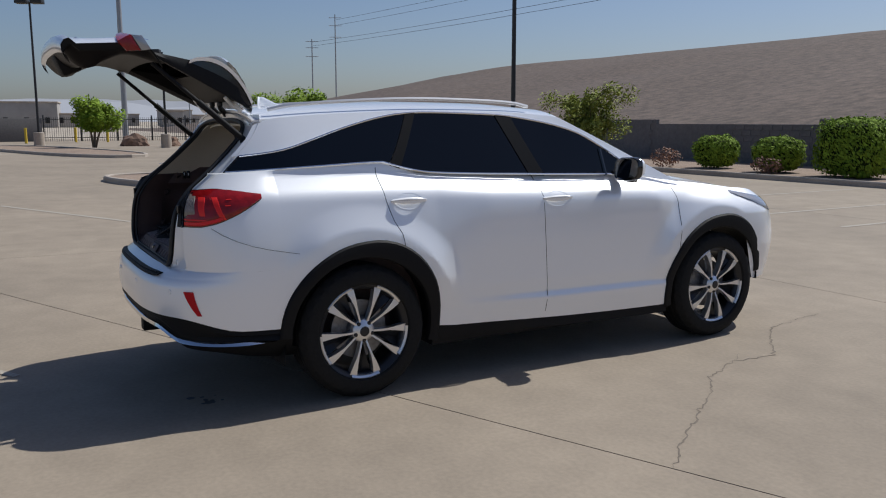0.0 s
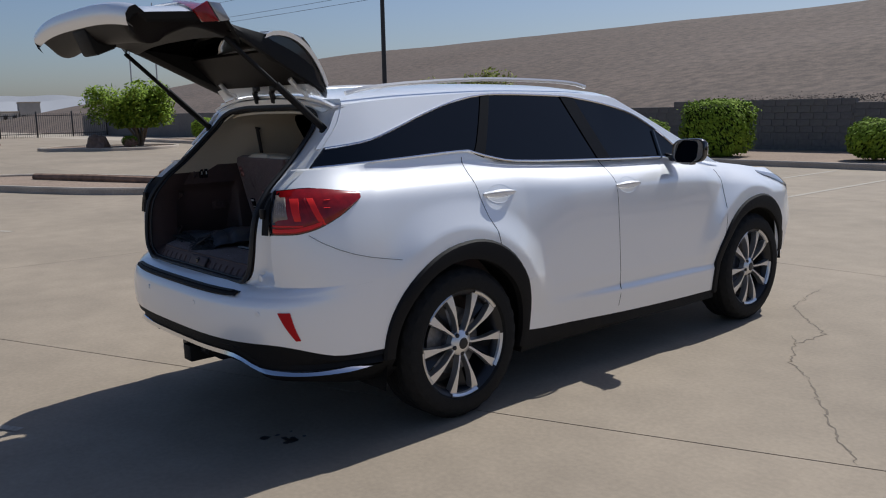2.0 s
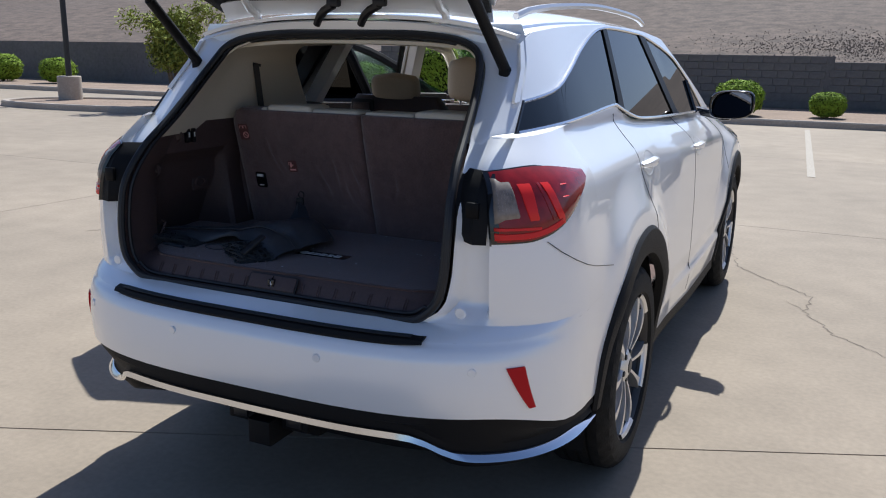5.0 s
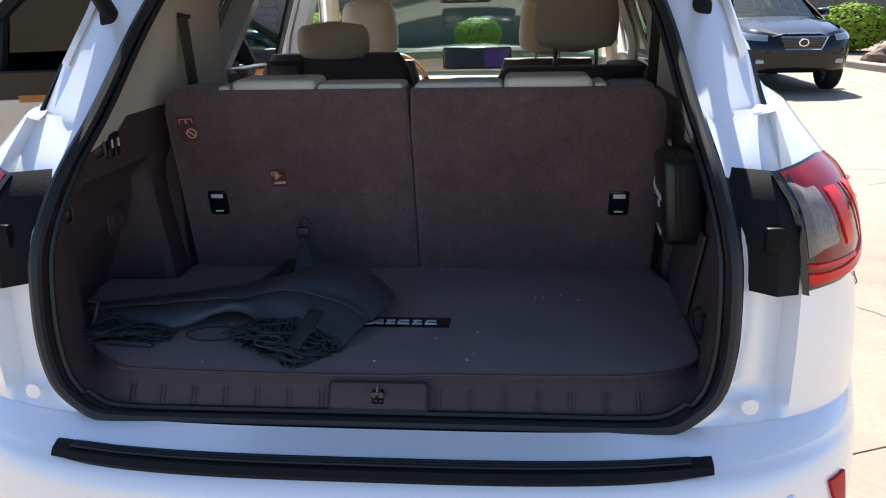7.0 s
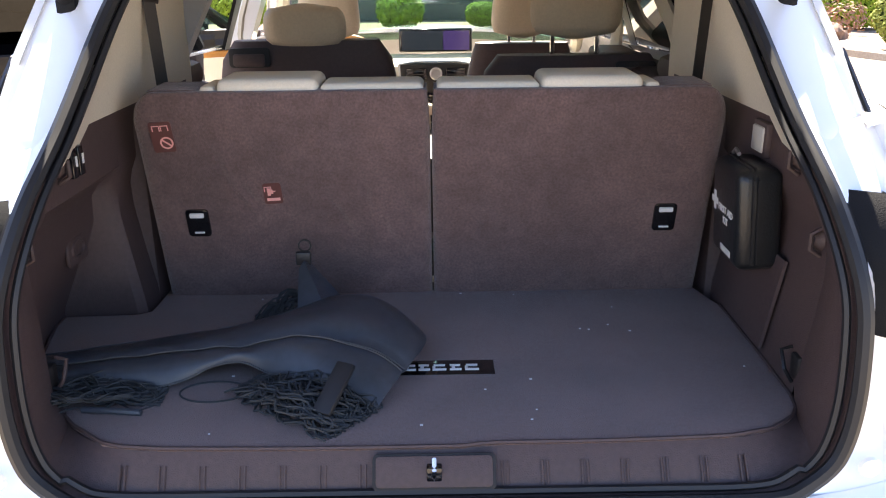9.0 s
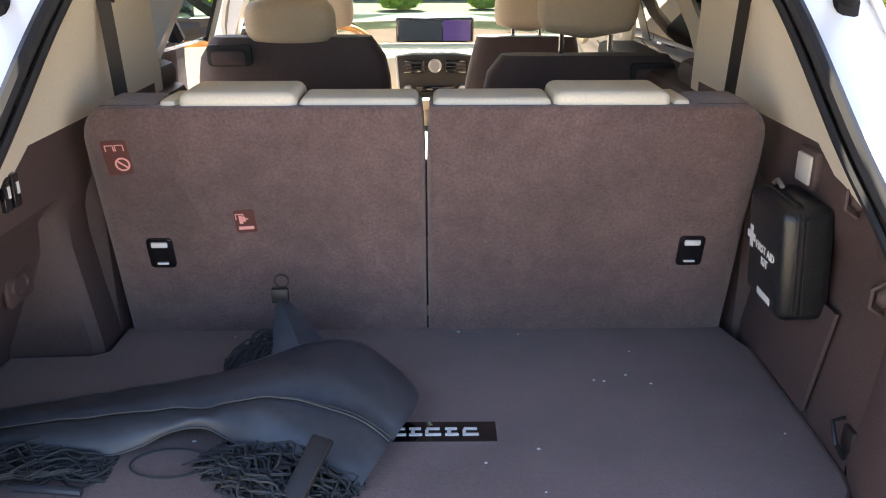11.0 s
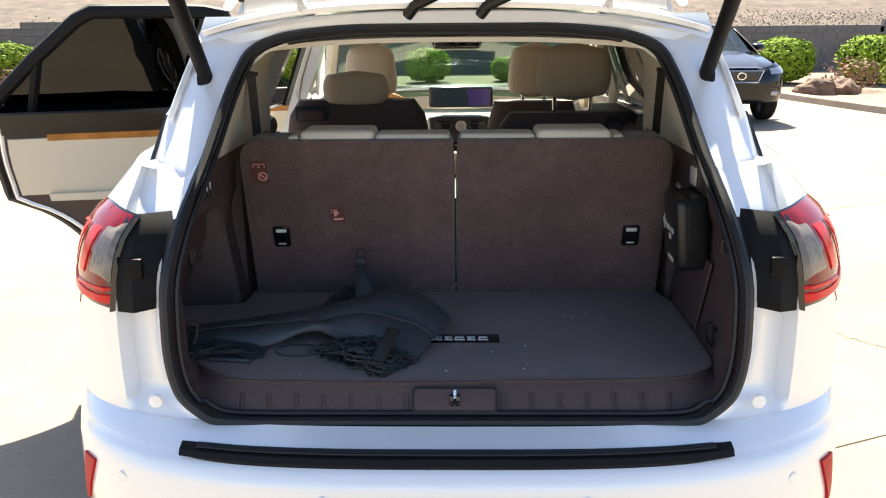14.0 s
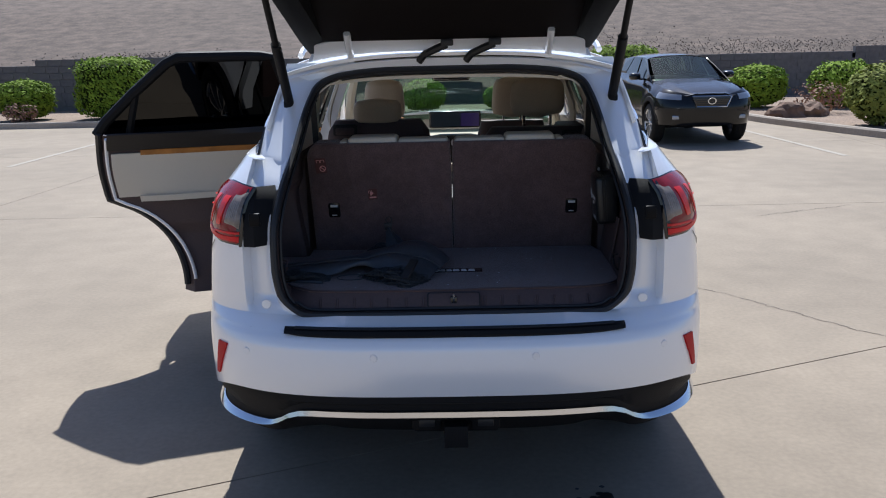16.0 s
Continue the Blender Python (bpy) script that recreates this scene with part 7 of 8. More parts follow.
car = thing("car", "white pearl sport utility car with raised tailgate and two open doors", "car")
car_body(car, PAINT, True)
underbody(car)
for y in AXLES:
    wheel(car, 0.795, y, 1)
    wheel(car, -0.795, y, -1)
side_glass(car, 1)
side_glass(car, -1, ("quarter",))
rear_details(car)
side_details(car)
tailgate(car)
cabin(car)
third_row(car)
cargo_fittings(car)
middle_seat(car, -0.36, 0.52, 1.312, 1.290, 0.125, 0.118)
middle_seat(car, 0.42, 0.55, 1.262, 1.305)
front_cabin(car)
body_pillar(car)
car_door(car, 2.45, 1.12, 72.5, True)
car_door(car, 3.45, 1.0, 62, False)


# ---- things in the cargo space ----
def cargo_cover():
    root = thing("cargo_cover", "black leatherette cargo cover with tangled net, folded on the mat", "cargo cover", Matrix.Translation((0, 0, 0)))
    us, vs = np.linspace(0, 1, 46), np.linspace(0, 1, 27)
    rear_ = (curve((0, 0.565), (0.5, 0.648), (0.85, 0.712), (1, 0.665)), curve((0, 0.868), (0.5, 0.884), (0.85, 0.918), (1, 0.885)))
    fold_ = (curve((0, 0.487), (0.5, 0.520), (0.8, 0.502), (1, 0.462)), curve((0, 0.884), (0.5, 0.904), (0.78, 0.930), (1, 0.912)))
    front_ = (curve((0, 0.468), (0.40, 0.462), (0.60, 0.488), (0.8, 0.430), (1, 0.385)), curve((0, 0.868), (0.40, 0.862), (0.60, 0.888), (0.8, 0.874), (1, 0.862)))
    puff = curve((0, 0.006), (0.55, 0.012), (0.8, 0.022), (1, 0.020))
    def surf(u, v):
        R = Vector((-0.70 + 0.665 * u, rear_[0](u), rear_[1](u)))
        F = Vector((-0.70 + 0.650 * u, fold_[0](u), fold_[1](u)))
        E = Vector((-0.70 + 0.612 * u, front_[0](u), front_[1](u)))
        if v >= 0.35:
            w = (v - 0.35) / 0.65
            q = F.lerp(R, w)
            q.z += puff(u) * math.sin(math.pi * w) ** 0.8 - 0.010 * math.exp(-((w - 0.06) / 0.05) ** 2)
            q.x += 0.030 * u ** 6 * math.sin(math.pi * w)
        else:
            w = v / 0.35
            q = E.lerp(F, w)
            q.y -= 0.010 * math.sin(math.pi * w)
            q.z += 0.008 * math.sin(math.pi * w)
        wr = noise.noise(Vector((u * 6, v * 4, 2))) * 0.006 + noise.noise(Vector((u * 15 + v * 5, v * 3, 7))) * 0.004
        q.z += wr * (0.4 + u)
        if u > 0.90:
            q.z = 0.860 + (q.z - 0.860) * math.sqrt(max(0.0, 1 - 0.75 * ((u - 0.90) / 0.10) ** 2))
        return tuple(q)
    bm = bmesh.new()
    sheet(bm, [[surf(u, v) for v in vs] for u in us])
    part("cover_sheet", thick(finish(bm), 0.004), BLACK_CLOTH, root, "black leatherette sheet", 60)
    for v in (0.0, 0.34, 0.37, 1.0):
        bm = bmesh.new()
        tube(bm, [Vector(surf(u, v)) + Vector((0, -0.001, 0.003)) for u in us], 0.0014, 5)
        part("piping", finish(bm), STITCH, root, "grey stitched piping")
    rng = random.Random(21)
    def bundle(cx, cy, lx, ly, h, n, turn):
        bm = bmesh.new()
        for k in range(n):
            a = rng.uniform(-0.5, 0.5)
            off = rng.uniform(-0.5, 0.5)
            ph, amp = rng.uniform(0, 6), rng.uniform(0.006, 0.014)
            pts = []
            zb = rng.uniform(0.004, h)
            for t in np.linspace(-0.5, 0.5, 21):
                x = lx * t + amp * math.sin(t * 22 + ph) * 0.5
                y = ly * off * (1 - 0.5 * abs(t)) + amp * math.sin(t * 26 + ph * 1.7)
                z = zb * (1 - 3.2 * t * t) + 0.004 + 0.004 * math.sin(t * 18 + ph)
                c, s = math.cos(turn), math.sin(turn)
                pts.append((cx + x * c - y * s, cy + x * s + y * c, FLOOR_Z + max(0.004, z)))
            tube(bm, pts, 0.0019, 5)
        tagged(part("net_tangle", finish(bm), CORD, root, "tangled black elastic net cords"), kind="stuff")
    bundle(-0.575, 0.440, 0.27, 0.09, 0.030, 70, 0.08)
    bundle(-0.205, 0.418, 0.22, 0.16, 0.045, 96, -0.70)
    bundle(-0.255, 0.745, 0.17, 0.10, 0.05, 60, 0.45)
    # end tab with clip, leaning up behind
    bm = bmesh.new()
    rows = []
    for t in np.linspace(0, 1, 8):
        w = 0.045 * (1 - t) + 0.012
        c = Vector((-0.20 - 0.05 * t, 0.70 + 0.08 * t, FLOOR_Z + 0.04 + 0.075 * t))
        rows.append([c + Vector((-w, -0.01, -0.012 * t)), c + Vector((0, -0.016, 0.008)), c + Vector((w, 0.01, -0.01))])
    sheet(bm, rows)
    part("end_tab", thick(finish(bm), 0.004), BLACK_CLOTH, root)
    bm = bmesh.new()
    block(bm, -0.268, -0.238, 0.775, 0.787, FLOOR_Z + 0.108, FLOOR_Z + 0.135, 0.003, None)
    tube(bm, [(-0.25 + 0.012 * math.cos(a), 0.785, FLOOR_Z + 0.146 + 0.012 * math.sin(a)) for a in np.linspace(0, 6.2, 12)], 0.002, 5)
    part("end_clip", finish(bm), SEAL, root, "black plastic clip")
    bm = bmesh.new()
    block(bm, -0.016, 0.016, -0.045, 0.045, 0, 0.010, 0.003, Matrix.Translation((-0.150, 0.372, FLOOR_Z + 0.050)) @ pose(0, 0, 0, 34, 0, -28))
    part("end_clip", finish(bm), SEAL, root)
    bm = bmesh.new()
    tube(bm, [(-0.36 + 0.055 * math.cos(a), 0.455 + 0.035 * math.sin(a), FLOOR_Z + 0.006) for a in np.linspace(0.3, 5.6, 18)], 0.0016, 5)
    part("cord_loop", finish(bm), CORD, root, "thin loop of cord")
    bm = bmesh.new()
    tube(bm, [(-0.55, 0.395, FLOOR_Z + 0.010), (-0.50, 0.388, FLOOR_Z + 0.011), (-0.455, 0.384, FLOOR_Z + 0.009)], 0.0055, 8)
    part("end_rod", finish(bm), BLACK_CLOTH, root)


def first_aid_kit():
    M = Matrix.Translation((0.566, 0.675, 1.088)) @ pose(0, 0, 0, 0, -4, -2)
    kit = thing("first_aid_kit", "black zipped first aid pouch hung on the cargo wall", "first aid kit")
    bm = bmesh.new()
    block(bm, -0.038, 0.042, -0.078, 0.078, -0.090, 0.090, 0.018, M, 3)
    part("pouch", finish(bm), KIT_LEATHER, kit, "shiny black leatherette pouch")
    for dx in (-0.012, -0.004):
        bm = bmesh.new()
        loop = [(-0.078, z) for z in np.linspace(-0.075, 0.075, 7)] + [(y, 0.092) for y in np.linspace(-0.06, 0.06, 6)]
        tube(bm, [M @ Vector((dx, y - 0.002 if y < -0.07 else y, z)) for y, z in loop], 0.0028, 5)
        part("zip", finish(bm), SEAL, kit)
    bm = bmesh.new()
    tube(bm, [M @ Vector((-0.008, 0.05, 0.098)), M @ Vector((-0.010, 0.03, 0.108)), M @ Vector((-0.012, 0.005, 0.104))], 0.004, 6)
    part("zip_pull", finish(bm), SILVER, kit, "silver zip pull")
    F = M @ Matrix.Translation((-0.0392, 0, 0)) @ pose(0, 0, 0, 90, 0, -90)
    writing("kit_lettering", "FIRST AID\nKIT", 0.019, F @ Matrix.Translation((0.014, -0.004, 0)), WHITE_PRINT, kit)
    bm = bmesh.new()
    block(bm, -0.006, 0.006, -0.018, 0.018, 0, 0.0008, 0, F @ Matrix.Translation((-0.048, 0.012, 0)))
    block(bm, -0.018, -0.0062, -0.006, 0.006, 0, 0.0008, 0, F @ Matrix.Translation((-0.048, 0.012, 0)))
    block(bm, 0.0062, 0.018, -0.006, 0.006, 0, 0.0008, 0, F @ Matrix.Translation((-0.048, 0.012, 0)))
    part("white_cross", finish(bm, False), WHITE_PRINT, kit)
    bm = bmesh.new()
    block(bm, -0.018, 0.038, -0.006, 0.006, 0, 0.0008, 0, F @ Matrix.Translation((0.01, -0.066, 0)))
    part("brand_bar", finish(bm, False), WHITE_PRINT, kit)
    bm = bmesh.new()
    block(bm, 0.04, 0.06, -0.03, 0.03, -0.02, 0.09, 0.004, M)
    part("hook_tape", finish(bm), CORD, kit)


cargo_cover()
first_aid_kit()


# ---- plants, rocks ----
def leaf_cloud(name, seed, shape, n, leaf, material, box=2.0, inner=0.72):
    """A crown of many small leaves. shape(dir) scales the unit ball."""
    rng = random.Random(seed)
    verts, faces = [], []
    for i in range(n):
        d = Vector((rng.gauss(0, 1), rng.gauss(0, 1), rng.gauss(0, 1))).normalized()
        r = (sum(abs(c) ** box for c in d)) ** (-1 / box)
        lump = 1 + 0.10 * noise.noise(d * 2.3 + Vector((seed, 0, 0))) + 0.07 * noise.noise(d * 6 + Vector((0, seed, 0)))
        rad = r * lump * (inner + (1 - inner) * rng.random() ** 0.5)
        if rng.random() < 0.05:
            rad *= 1.07
        p = Vector((d.x * rad * shape[0], d.y * rad * shape[1], d.z * rad * shape[2]))
        nrm = (d + Vector((rng.uniform(-0.8, 0.8), rng.uniform(-0.8, 0.8), rng.uniform(-0.3, 0.9)))).normalized()
        a = nrm.cross(Vector((rng.random(), rng.random(), rng.random()))).normalized()
        b = nrm.cross(a)
        s = leaf * rng.uniform(0.6, 1.3)
        k = len(verts)
        verts += [p - a * s, p + b * s * 0.45, p + a * s, p - b * s * 0.45]
        faces.append((k, k + 1, k + 2, k + 3))
    me = bpy.data.meshes.new(name)
    me.from_pydata([tuple(v) for v in verts], [], faces)
    me.materials.append(material)
    me.update()
    return me


def stems(bm, n, height, spread, r, rng, top=0.9):
    for k in range(n):
        a = rng.uniform(0, 6.28)
        x, y = 0.12 * spread * math.cos(a), 0.12 * spread * math.sin(a)
        pts = [(x, y, 0.0)]
        for t in (0.35, 0.7, 1.0):
            pts.append((x + spread * t * math.cos(a + rng.uniform(-0.4, 0.4)) * rng.uniform(0.6, 1), y + spread * t * math.sin(a + rng.uniform(-0.4, 0.4)) * rng.uniform(0.6, 1), height * top * t))
        tube(bm, pts, [r, r * 0.75, r * 0.5, r * 0.25], 6)


def bush(label, seed, w, d, h, n, leaf, material, box=2.6):
    root = thing("bush", label, "bush", None, "bushes along the wall")
    me = leaf_cloud("foliage", seed, (w / 2, d / 2, h / 2), n, leaf, material, box)
    ob = new("foliage", me)
    ob.location, ob.parent = (0, 0, h / 2 + 0.04), root
    # added core behind the leaves: blocks the sun, coloured dark like deep shade
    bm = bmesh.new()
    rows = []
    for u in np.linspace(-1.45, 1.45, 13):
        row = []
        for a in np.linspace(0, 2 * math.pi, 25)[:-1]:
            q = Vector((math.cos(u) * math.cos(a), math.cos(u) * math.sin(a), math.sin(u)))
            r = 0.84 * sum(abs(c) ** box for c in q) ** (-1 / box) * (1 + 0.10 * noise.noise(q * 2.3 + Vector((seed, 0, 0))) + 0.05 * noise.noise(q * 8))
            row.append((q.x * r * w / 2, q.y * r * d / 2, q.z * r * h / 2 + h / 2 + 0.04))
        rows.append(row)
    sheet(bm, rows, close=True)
    part("shade_core", finish(bm), SHADE_CORE, root, "dark core added inside the leaves for self-shading")
    bm = bmesh.new()
    stems(bm, 7, h * 0.7, w * 0.3, 0.025, random.Random(seed))
    part("stems", finish(bm), BARK, root)
    return root


round_bush = bush("round clipped bright green bush in gravel", 1, 1.35, 1.35, 1.0, 5200, 0.05, LEAF)
hedge = bush("tall clipped bright green hedge in gravel", 2, 1.9, 1.4, 1.5, 8500, 0.05, LEAF, 4.5)
loose_bush = bush("loose olive green bush in gravel", 3, 1.3, 1.3, 1.1, 4200, 0.05, LEAF2, 2.0)
BED = 0.09
round_bush.matrix_world = pose(-13.7, 19.9, BED, 0, 0, 20)
hedge.matrix_world = pose(-8.75, 19.6, BED)
loose_bush.matrix_world = pose(7.95, 13.4, BED)
for x, y, rz, s in ((-11.2, 19.7, 70, 1.0), (-4.6, 19.9, 130, 0.98), (-0.75, 19.7, 200, 0.80), (1.20, 20.0, 260, 0.58), (7.5, 18.7, 35, 1.0), (9.4, 18.2, 300, 1.05), (-39.9, 20.9, 10, 1.05),
                    (-37.4, 20.9, 120, 1.0), (-35.0, 20.8, 200, 1.0), (-32.3, 20.9, 80, 1.1), (-28.0, 20.9, 160, 1.0), (-25.0, 20.9, 290, 0.9), (-42.5, 20.6, 220, 1.2), (-36.0, 13.6, 15, 0.5)):
    round_bush.scale = (s, s, s)
    copy_thing(round_bush, pose(x, y, BED, 0, 0, rz))
round_bush.scale = (1, 1, 1)
copy_thing(hedge, pose(4.4, 19.7, BED, 0, 0, 180))
copy_thing(loose_bush, pose(9.6, 14.6, BED, 0, 0, 100))
copy_thing(loose_bush, pose(11.5, 11.5, BED, 0, 0, 210))
for x, y, s in ((-11.0, 19.0, 0.5), (-14.9, 18.9, 0.6), (-11.9, 14.3, 0.6), (-36.8, 20.0, 0.45), (-38.6, 19.8, 0.45), (8.2, 16.6, 0.7), (-35.4, 13.4, 0.4)):
    dry = thing("dry_shrub", "dry reddish twiggy shrub in gravel", "shrub", pose(x, y, BED), "dry shrubs")
    ob = new("foliage", leaf_cloud("foliage", int(x * 7) % 97, (s * 0.9, s * 0.9, s * 0.55), 420, 0.05, LEAF_DRY, 2.0, 0.3))
    ob.location, ob.parent = (0, 0, s * 0.5), dry
    tagged(ob, kind="stuff")


def tree(label, seed, m, height, crown, n, leaf, material, forks=5, trunk=0.07):
    root = thing("tree", label, "tree", m, "small trees in islands")
    rng = random.Random(seed)
    bm = bmesh.new()
    tips = []
    for k in range(forks):
        a = 6.28 * k / forks + rng.uniform(-0.4, 0.4)
        lean = rng.uniform(0.25, 0.6)
        pts = [Vector((0.06 * math.cos(a), 0.06 * math.sin(a), 0))]
        for t in (0.3, 0.55, 0.8, 1.0):
            pts.append(Vector((crown[0] * lean * t * math.cos(a + rng.uniform(-0.3, 0.3)), crown[1] * lean * t * math.sin(a + rng.uniform(-0.3, 0.3)), height * 0.86 * t)))
        tube(bm, pts, [trunk, trunk * 0.8, trunk * 0.55, trunk * 0.35, trunk * 0.15], 7)
        tips += pts[2:]
        for j in range(4):
            q = pts[2 + j % 3]
            e = q + Vector((rng.uniform(-1, 1) * crown[0] * 0.5, rng.uniform(-1, 1) * crown[1] * 0.5, rng.uniform(0.1, 0.5) * height * 0.4))
            tube(bm, [q, q.lerp(e, 0.5) + Vector((0, 0, 0.05)), e], [trunk * 0.35, trunk * 0.22, trunk * 0.08], 5)
            tips.append(e)
    part("trunk", finish(bm), BARK, root, "branching brown trunk")
    verts, faces = [], []
    for q in tips:
        r = rng.uniform(0.28, 0.5) * min(crown[0], crown[1]) * 0.75
        for i in range(n // len(tips)):
            d = Vector((rng.gauss(0, 1), rng.gauss(0, 1), rng.gauss(0, 0.8)))
            p = q + d.normalized() * r * rng.random() ** 0.45
            if p.z < height * 0.36:
                continue
            a = Vector((rng.gauss(0, 1), rng.gauss(0, 1), rng.gauss(0, 0.7))).normalized()
            b = a.cross(Vector((rng.random(), rng.random(), 1))).normalized()
            s = leaf * rng.uniform(0.6, 1.3)
            k = len(verts)
            verts += [p - a * s, p + b * s * 0.4, p + a * s, p - b * s * 0.4]
            faces.append((k, k + 1, k + 2, k + 3))
    me = bpy.data.meshes.new("crown")
    me.from_pydata([tuple(v) for v in verts], [], faces)
    me.materials.append(material)
    ob = new("crown", me)
    ob.parent = root
    return root


island("planter_island", oval(-14.4, 14.0, 3.6, 1.5, 8), "gravel island with a concrete kerb under a small tree")
tree("small olive green tree with several stems in an island", 4, pose(-13.2, 14.2, BED), 2.2, (1.15, 1.15), 10000, 0.06, LEAF2, 5, 0.05)
tree("broad bright green tree with several stems in an island", 6, pose(-36.5, 14.3, BED), 2.45, (2.2, 2.2), 15000, 0.11, LEAF, 8, 0.07)
tree("small green tree with several stems in an island", 9, pose(-45.5, 5.6, BED), 2.4, (1.6, 1.6), 8000, 0.11, LEAF, 5, 0.07)
tree("green tree far off by the fence", 13, pose(-60, -3.0, 0), 2.8, (2.0, 2.0), 3000, 0.12, LEAF, 5, 0.08)


def boulder(x, y, z, w, d, h, seed, rz):
    bm = bmesh.new()
    bmesh.ops.create_icosphere(bm, subdivisions=3, radius=1)
    for v in bm.verts:
        n = v.co.normalized()
        k = 1 + 0.35 * noise.noise(n * 1.6 + Vector((seed, 0, 0))) + 0.14 * noise.noise(n * 5 + Vector((0, seed, 0)))
        v.co = Vector((n.x * w / 2 * k, n.y * d / 2 * k, max(-0.12, n.z * h * k)))
    ob = solid("boulder", finish(bm, False), ROCK, "weathered brown boulder lying in gravel", "boulder", "boulders in the planters", angle=0)
    ob.matrix_world = pose(x, y, z, 0, 0, rz)


for k, (x, y, w, d, h) in enumerate(((7.15, 15.7, 0.9, 0.5, 0.32), (7.75, 15.9, 1.0, 0.6, 0.30), (7.4, 16.4, 0.8, 0.5, 0.28), (-12.2, 13.6, 0.7, 0.5, 0.55), (-36.6, 12.3, 1.5, 1.0, 0.6), (-50.5, 8.6, 1.8, 1.2, 0.7), (-49, 10.5, 1.2, 0.9, 0.5), (-16.2, 6.9, 0.5, 0.3, 0.15))):
    boulder(x, y, BED - 0.02, w, d, h, k * 3.1, k * 47)
# low log edging in the near island
bm = bmesh.new()
tube(bm, [(-17.6, 4.3, BED + 0.05), (-15.6, 5.0, BED + 0.07), (-13.9, 5.7, BED + 0.05)], 0.09, 8)
solid("edging_log", finish(bm), ROCK, "low rusty brown edging bar in a gravel island", "edging")


# ---- posts, fence, far things ----
def lamp_post(x, y, h, heads, base):
    post = thing("lamp_post", "dark parking lot lamp post on a round concrete base", "lamp post", pose(x, y, 0), "lamp posts")
    bm = bmesh.new()
    tube(bm, [(0, 0, base - 0.05), (0, 0, h)], [0.075, 0.055], 10)
    part("pole", finish(bm), POLE, post)
    bm = bmesh.new()
    lathe(bm, [(0.0, base), (0.28, base), (0.30, base - 0.02), (0.30, 0.0)], 20)
    part("concrete_base", finish(bm), KERB, post, "round concrete base")
    for k in range(heads):
        s = 1 if k else -1
        bm = bmesh.new()
        block(bm, 0.10, 0.75, -0.28, 0.28, h - 0.12, h + 0.14, 0.03, pose(0, 0, 0, 0, 0, 65 + (180 if s < 0 else 0)))
        part("lamp_head", finish(bm), POLE, post, "dark box lamp head")
    return post


lamp_post(-49.5, 3.1, 8.3, 2, 0.9)
lamp_post(-46.0, 9.6, 5.5, 1, 0.8)
lamp_post(-17.0, 14.4, 9.0, 2, 0.7)
for x, y, h, r in ((-69, 11, 24, 0.24), (-150, -3.5, 17, 0.2), (-165, -2.0, 15, 0.2), (-120, -1.0, 13, 0.12), (-260, 60, 14, 0.2), (-220, 85, 24, 0.25), (-220, 92, 31, 0.25), (100, 85, 24, 0.25), (100, 92, 31, 0.25)):
    pole = thing("power_pole", "tall grey steel power pole", "power pole", pose(x, y, 0), "power poles")
    bm = bmesh.new()
    tube(bm, [(0, 0, 0), (0, 0, h)], [r, r * 0.55], 12)
    part("shaft", finish(bm), GALV, pole)
    bm = bmesh.new()
    for z in ((0.97,) if h < 20 else (0.8, 0.9, 0.97)):
        tube(bm, [(-0.7, -1.6, h * z), (0.7, 1.6, h * z)], 0.09, 6)
    part("cross_arm", finish(bm), GALV, pole)
for k, (y, z) in enumerate(((85, 19.6), (85, 20.6), (92, 25.5), (92, 27.0))):
    bm = bmesh.new()
    tube(bm, [(x, y, z + 2.5 * ((x + 60) / 160) ** 2 * (abs(x + 60) < 161) + (2.5 if abs(x + 60) >= 161 else 0)) for x in np.linspace(-220, 100, 33)], 0.035, 5)
    solid("power_cable", finish(bm), POLE, "thin dark overhead power cable", "cable", "overhead cables")

# boundary at the far end of the lot: low block wall, then iron fence
bm = bmesh.new()
block(bm, -66.2, -66, -60, 4.5, -0.02, 1.75, 0.01)
solid("wall_far", finish(bm, False), BLOCK, "grey block wall at the far end of the lot", "wall", kind="structure")
fence = thing("iron_fence", "dark wrought iron fence at the far end of the lot", "fence")
picket_bm = bmesh.new()
block(picket_bm, -0.012, 0.012, -0.012, 0.012, 0, 1.85)
picket_me = to_mesh("picket", finish(picket_bm, False), POLE, 0)
for k in range(120):
    ob = new("picket", picket_me)
    ob.location, ob.parent = (-66, 4.7 + k * 0.155, 0), fence
for k in range(8):
    bm = bmesh.new()
    block(bm, -66.06, -65.94, 4.6 + k * 2.65 - 0.05, 4.6 + k * 2.65 + 0.05, 0, 2.0, 0.01)
    part("fence_post", finish(bm, False), POLE, fence)
for z in (0.25, 1.65):
    bm = bmesh.new()
    block(bm, -66.02, -65.98, 4.6, 23.3, z, z + 0.05)
    part("fence_rail", finish(bm, False), POLE, fence)
for x, y in ((-62, 6.4), (-62, 8.6), (-60, 3.0)):
    bm = bmesh.new()
    tube(bm, [(x, y, 0), (x, y, 1.05), (x, y, 1.08)], [0.09, 0.09, 0.03], 10)
    solid("bollard", finish(bm), YELLOW, "yellow painted steel bollard by the fence", "bollard", "bollards")
rng = random.Random(33)
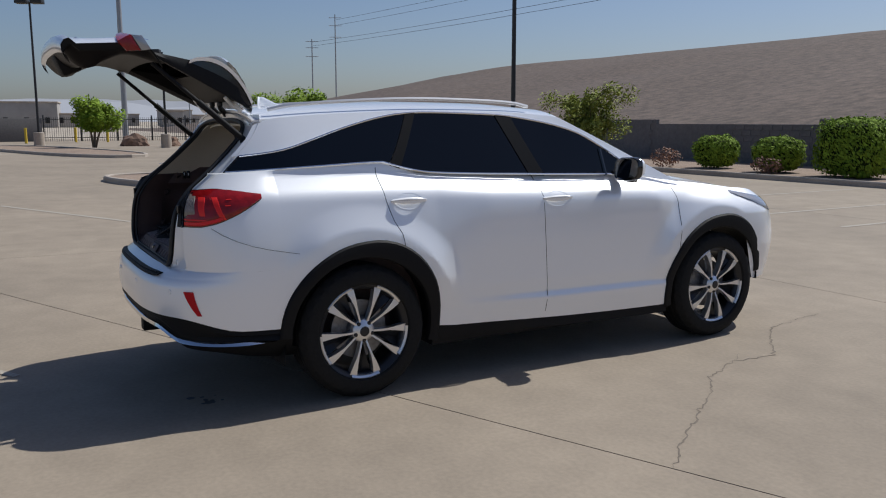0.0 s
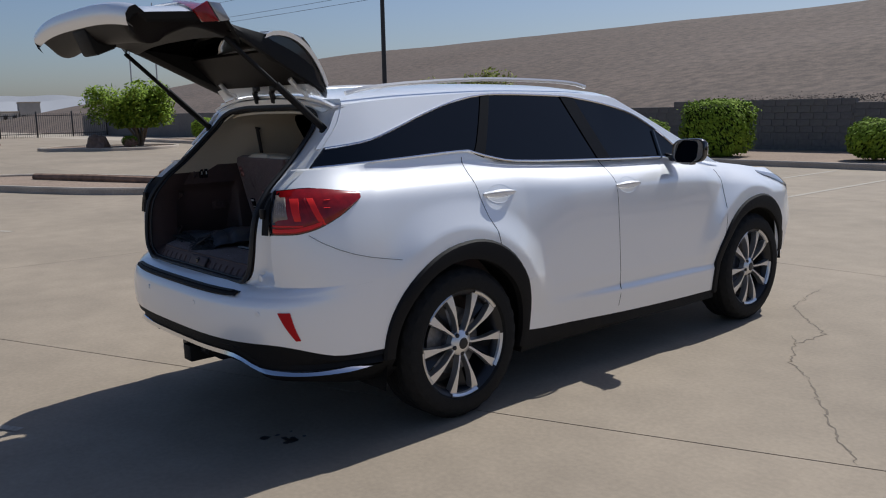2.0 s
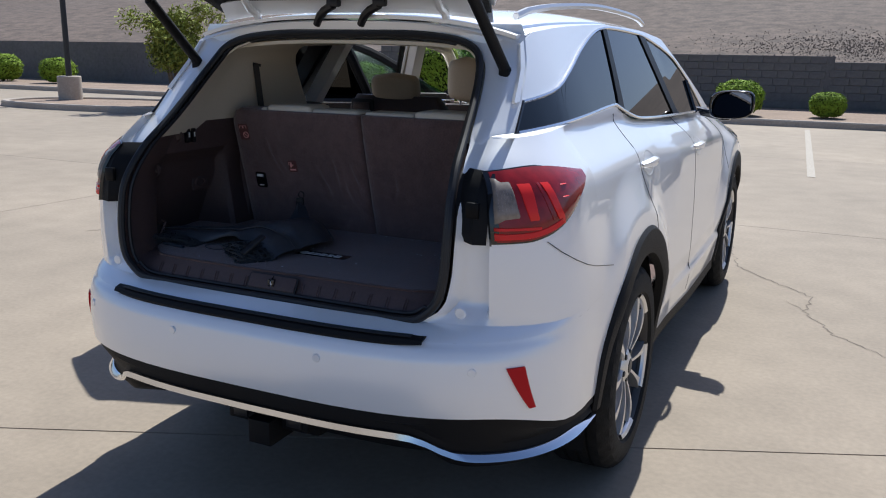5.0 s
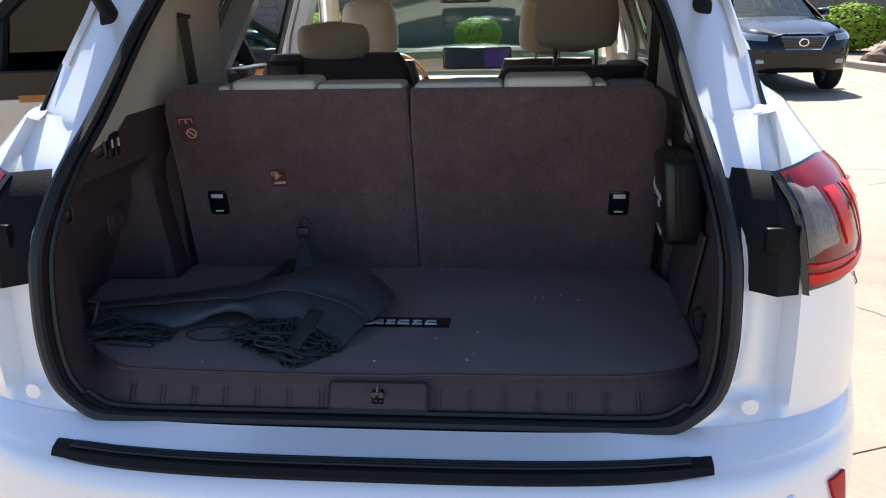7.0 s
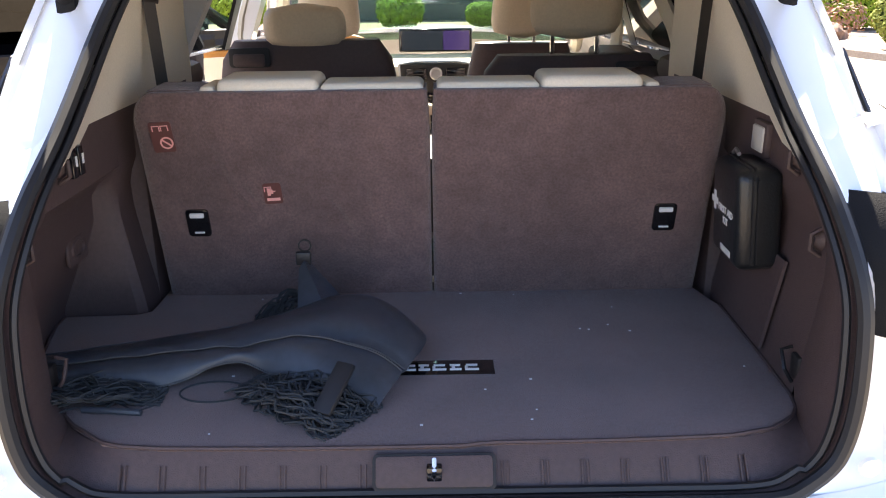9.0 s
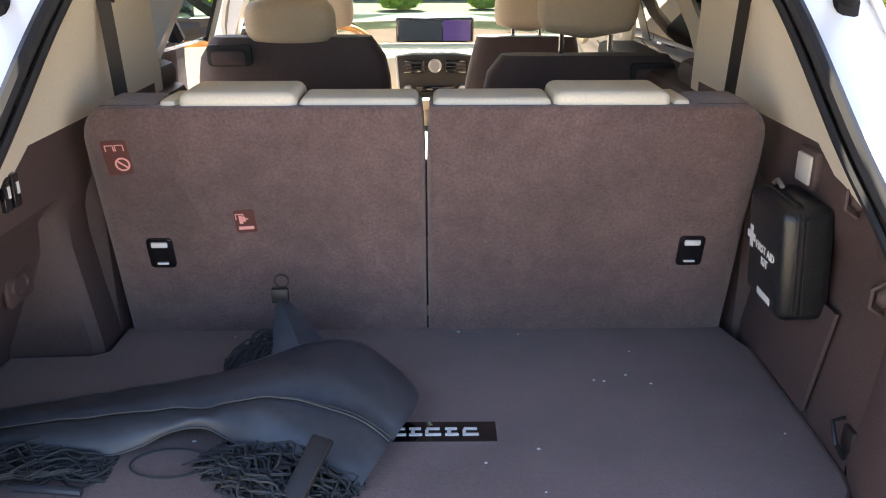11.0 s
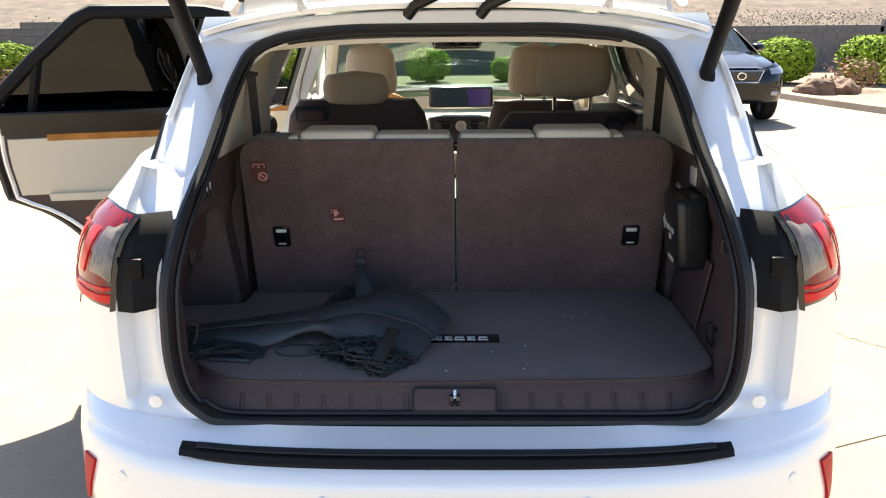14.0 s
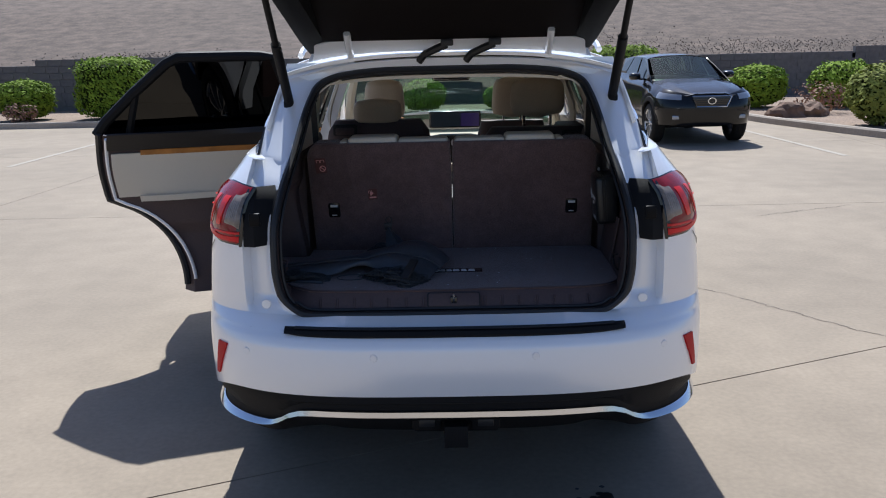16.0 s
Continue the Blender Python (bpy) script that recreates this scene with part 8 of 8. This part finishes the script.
for k in range(16):
    y = -40 + k * 9 + rng.uniform(-3, 3)
    x = -190 - rng.uniform(0, 120)
    w, h = rng.uniform(5, 14), rng.uniform(3.0, 6.5)
    house = thing("far_building", "pale low building far across the plain", "building", pose(x, y, 0, 0, 0, rng.uniform(-12, 12)), "far buildings")
    bm = bmesh.new()
    block(bm, -5, 5, -w / 2, w / 2, 0, h, 0.05)
    part("wall", finish(bm, False), FARBUILD, house)
    bm = bmesh.new()
    block(bm, -5.2, 5.2, -w / 2 - 0.2, w / 2 + 0.2, h + 0.01, h + 0.35, 0.05)
    part("roof", finish(bm, False), KERB, house)
    for j in range(3):
        bm = bmesh.new()
        yy = -w / 2 + w * (j + 0.5) / 3
        block(bm, 5.0, 5.06, yy - 0.5, yy + 0.5, 1.0, 2.3)
        part("window", finish(bm, False), GLOSS, house)


# ---- the dark parked car ----
dark_car = thing("car", "black sport utility car parked facing the lot", "car")
car_body(dark_car, PAINT_DARK, False)
underbody(dark_car)
for y in AXLES:
    wheel(dark_car, 0.795, y, 1)
    wheel(dark_car, -0.795, y, -1)
side_glass(dark_car, 1)
side_glass(dark_car, -1)
bm = bmesh.new()
rows = [[(w * s, 0.26 + (z - 0.785) * 0.42 + 0.05 * s * s, z) for s in np.linspace(-1, 1, 13)] for z, w in ((0.785, 0.56), (1.0, 0.60), (1.2, 0.58), (1.4, 0.51), (1.56, 0.42))]
sheet(bm, rows)
part("tailgate", thick(finish(bm), 0.03), PAINT_DARK, dark_car)
bm = bmesh.new()
prism(bm, [(-0.36, 0.92), (0.36, 0.92), (0.28, 0.74), (-0.28, 0.74)], 0.03, Matrix.Translation((0, 4.93, 0)), 0.01)
part("grille", finish(bm), GLOSS, dark_car, "black grille")
strip_along(dark_car, [(x, 4.965, z) for x, z in ((-0.37, 0.93), (0.37, 0.93), (0.285, 0.735), (-0.285, 0.735), (-0.37, 0.93))], 0.012, CHROME, "grille_frame", "chrome grille frame")
for k in range(4):
    bm = bmesh.new()
    block(bm, -0.32 + 0.012 * k, 0.32 - 0.012 * k, 4.958, 4.97, 0.885 - 0.04 * k, 0.895 - 0.04 * k, 0.002)
    part("grille_bar", finish(bm), ALLOY_DARK, dark_car)
bm = bmesh.new()
lathe(bm, [(0.042, 0.0), (0.048, 0.012), (0.062, 0.012), (0.066, 0.0)], 24, Matrix.Translation((0, 4.965, 0.84)) @ pose(0, 0, 0, -90, 0, 0) @ Matrix.Diagonal((1.3, 1, 1, 1)))
part("round_emblem", finish(bm), CHROME, dark_car, "oval chrome emblem ring")
for side in (1, -1):
    bm = bmesh.new()
    rows = []
    for t in np.linspace(0, 1, 12):
        phi = radians(82 - 52 * t)
        row = []
        for v in (0, 0.5, 1):
            z = 0.86 + 0.115 * v - 0.02 * t * v + 0.03 * (1 - t)
            x, y = corner(side_x(4.3, z), front_y(z), 4.3, 2.6, phi)
            row.append((side * (x + 0.008), y + 0.010, z))
        rows.append(row)
    sheet(bm, rows)
    part("head_lamp", finish(bm), LENS_CLEAR, dark_car, "clear head lamp")
    bm = bmesh.new()
    block(bm, side * 0.62 - 0.07, side * 0.62 + 0.07, 4.80, 4.86, 0.50, 0.58, 0.02)
    part("fog_lamp", finish(bm), LENS_CLEAR, dark_car)
    bm = bmesh.new()
    rows = []
    for t in np.linspace(0, 1, 8):
        k = max(0.05, (1 - t ** 2.2) ** 0.5 if t < 1 else 0.05)
        rows.append([(side * (0.965 + 0.115 * k * math.copysign(abs(math.cos(a)) ** 0.6, math.cos(a))), 3.075 + 0.17 * t, 1.255 + 0.075 * k * math.copysign(abs(math.sin(a)) ** 0.6, math.sin(a))) for a in np.linspace(0, 2 * math.pi, 17)[:-1]])
    sheet(bm, rows, close=True)
    block(bm, min(side * 0.74, side * 0.90), max(side * 0.74, side * 0.90), 3.10, 3.17, 1.18, 1.215, 0.01)
    part("door_mirror", finish(bm), PAINT_DARK, dark_car)
bm = bmesh.new()
block(bm, -0.62, 0.62, 0.6, 3.3, 0.5, 1.18, 0.05)
part("cabin_lining", finish(bm), DASH, dark_car)
dark_car.matrix_world = pose(4.01, 15.77, 0, 0, 0, 182.6) @ Matrix.Scale(0.88, 4)
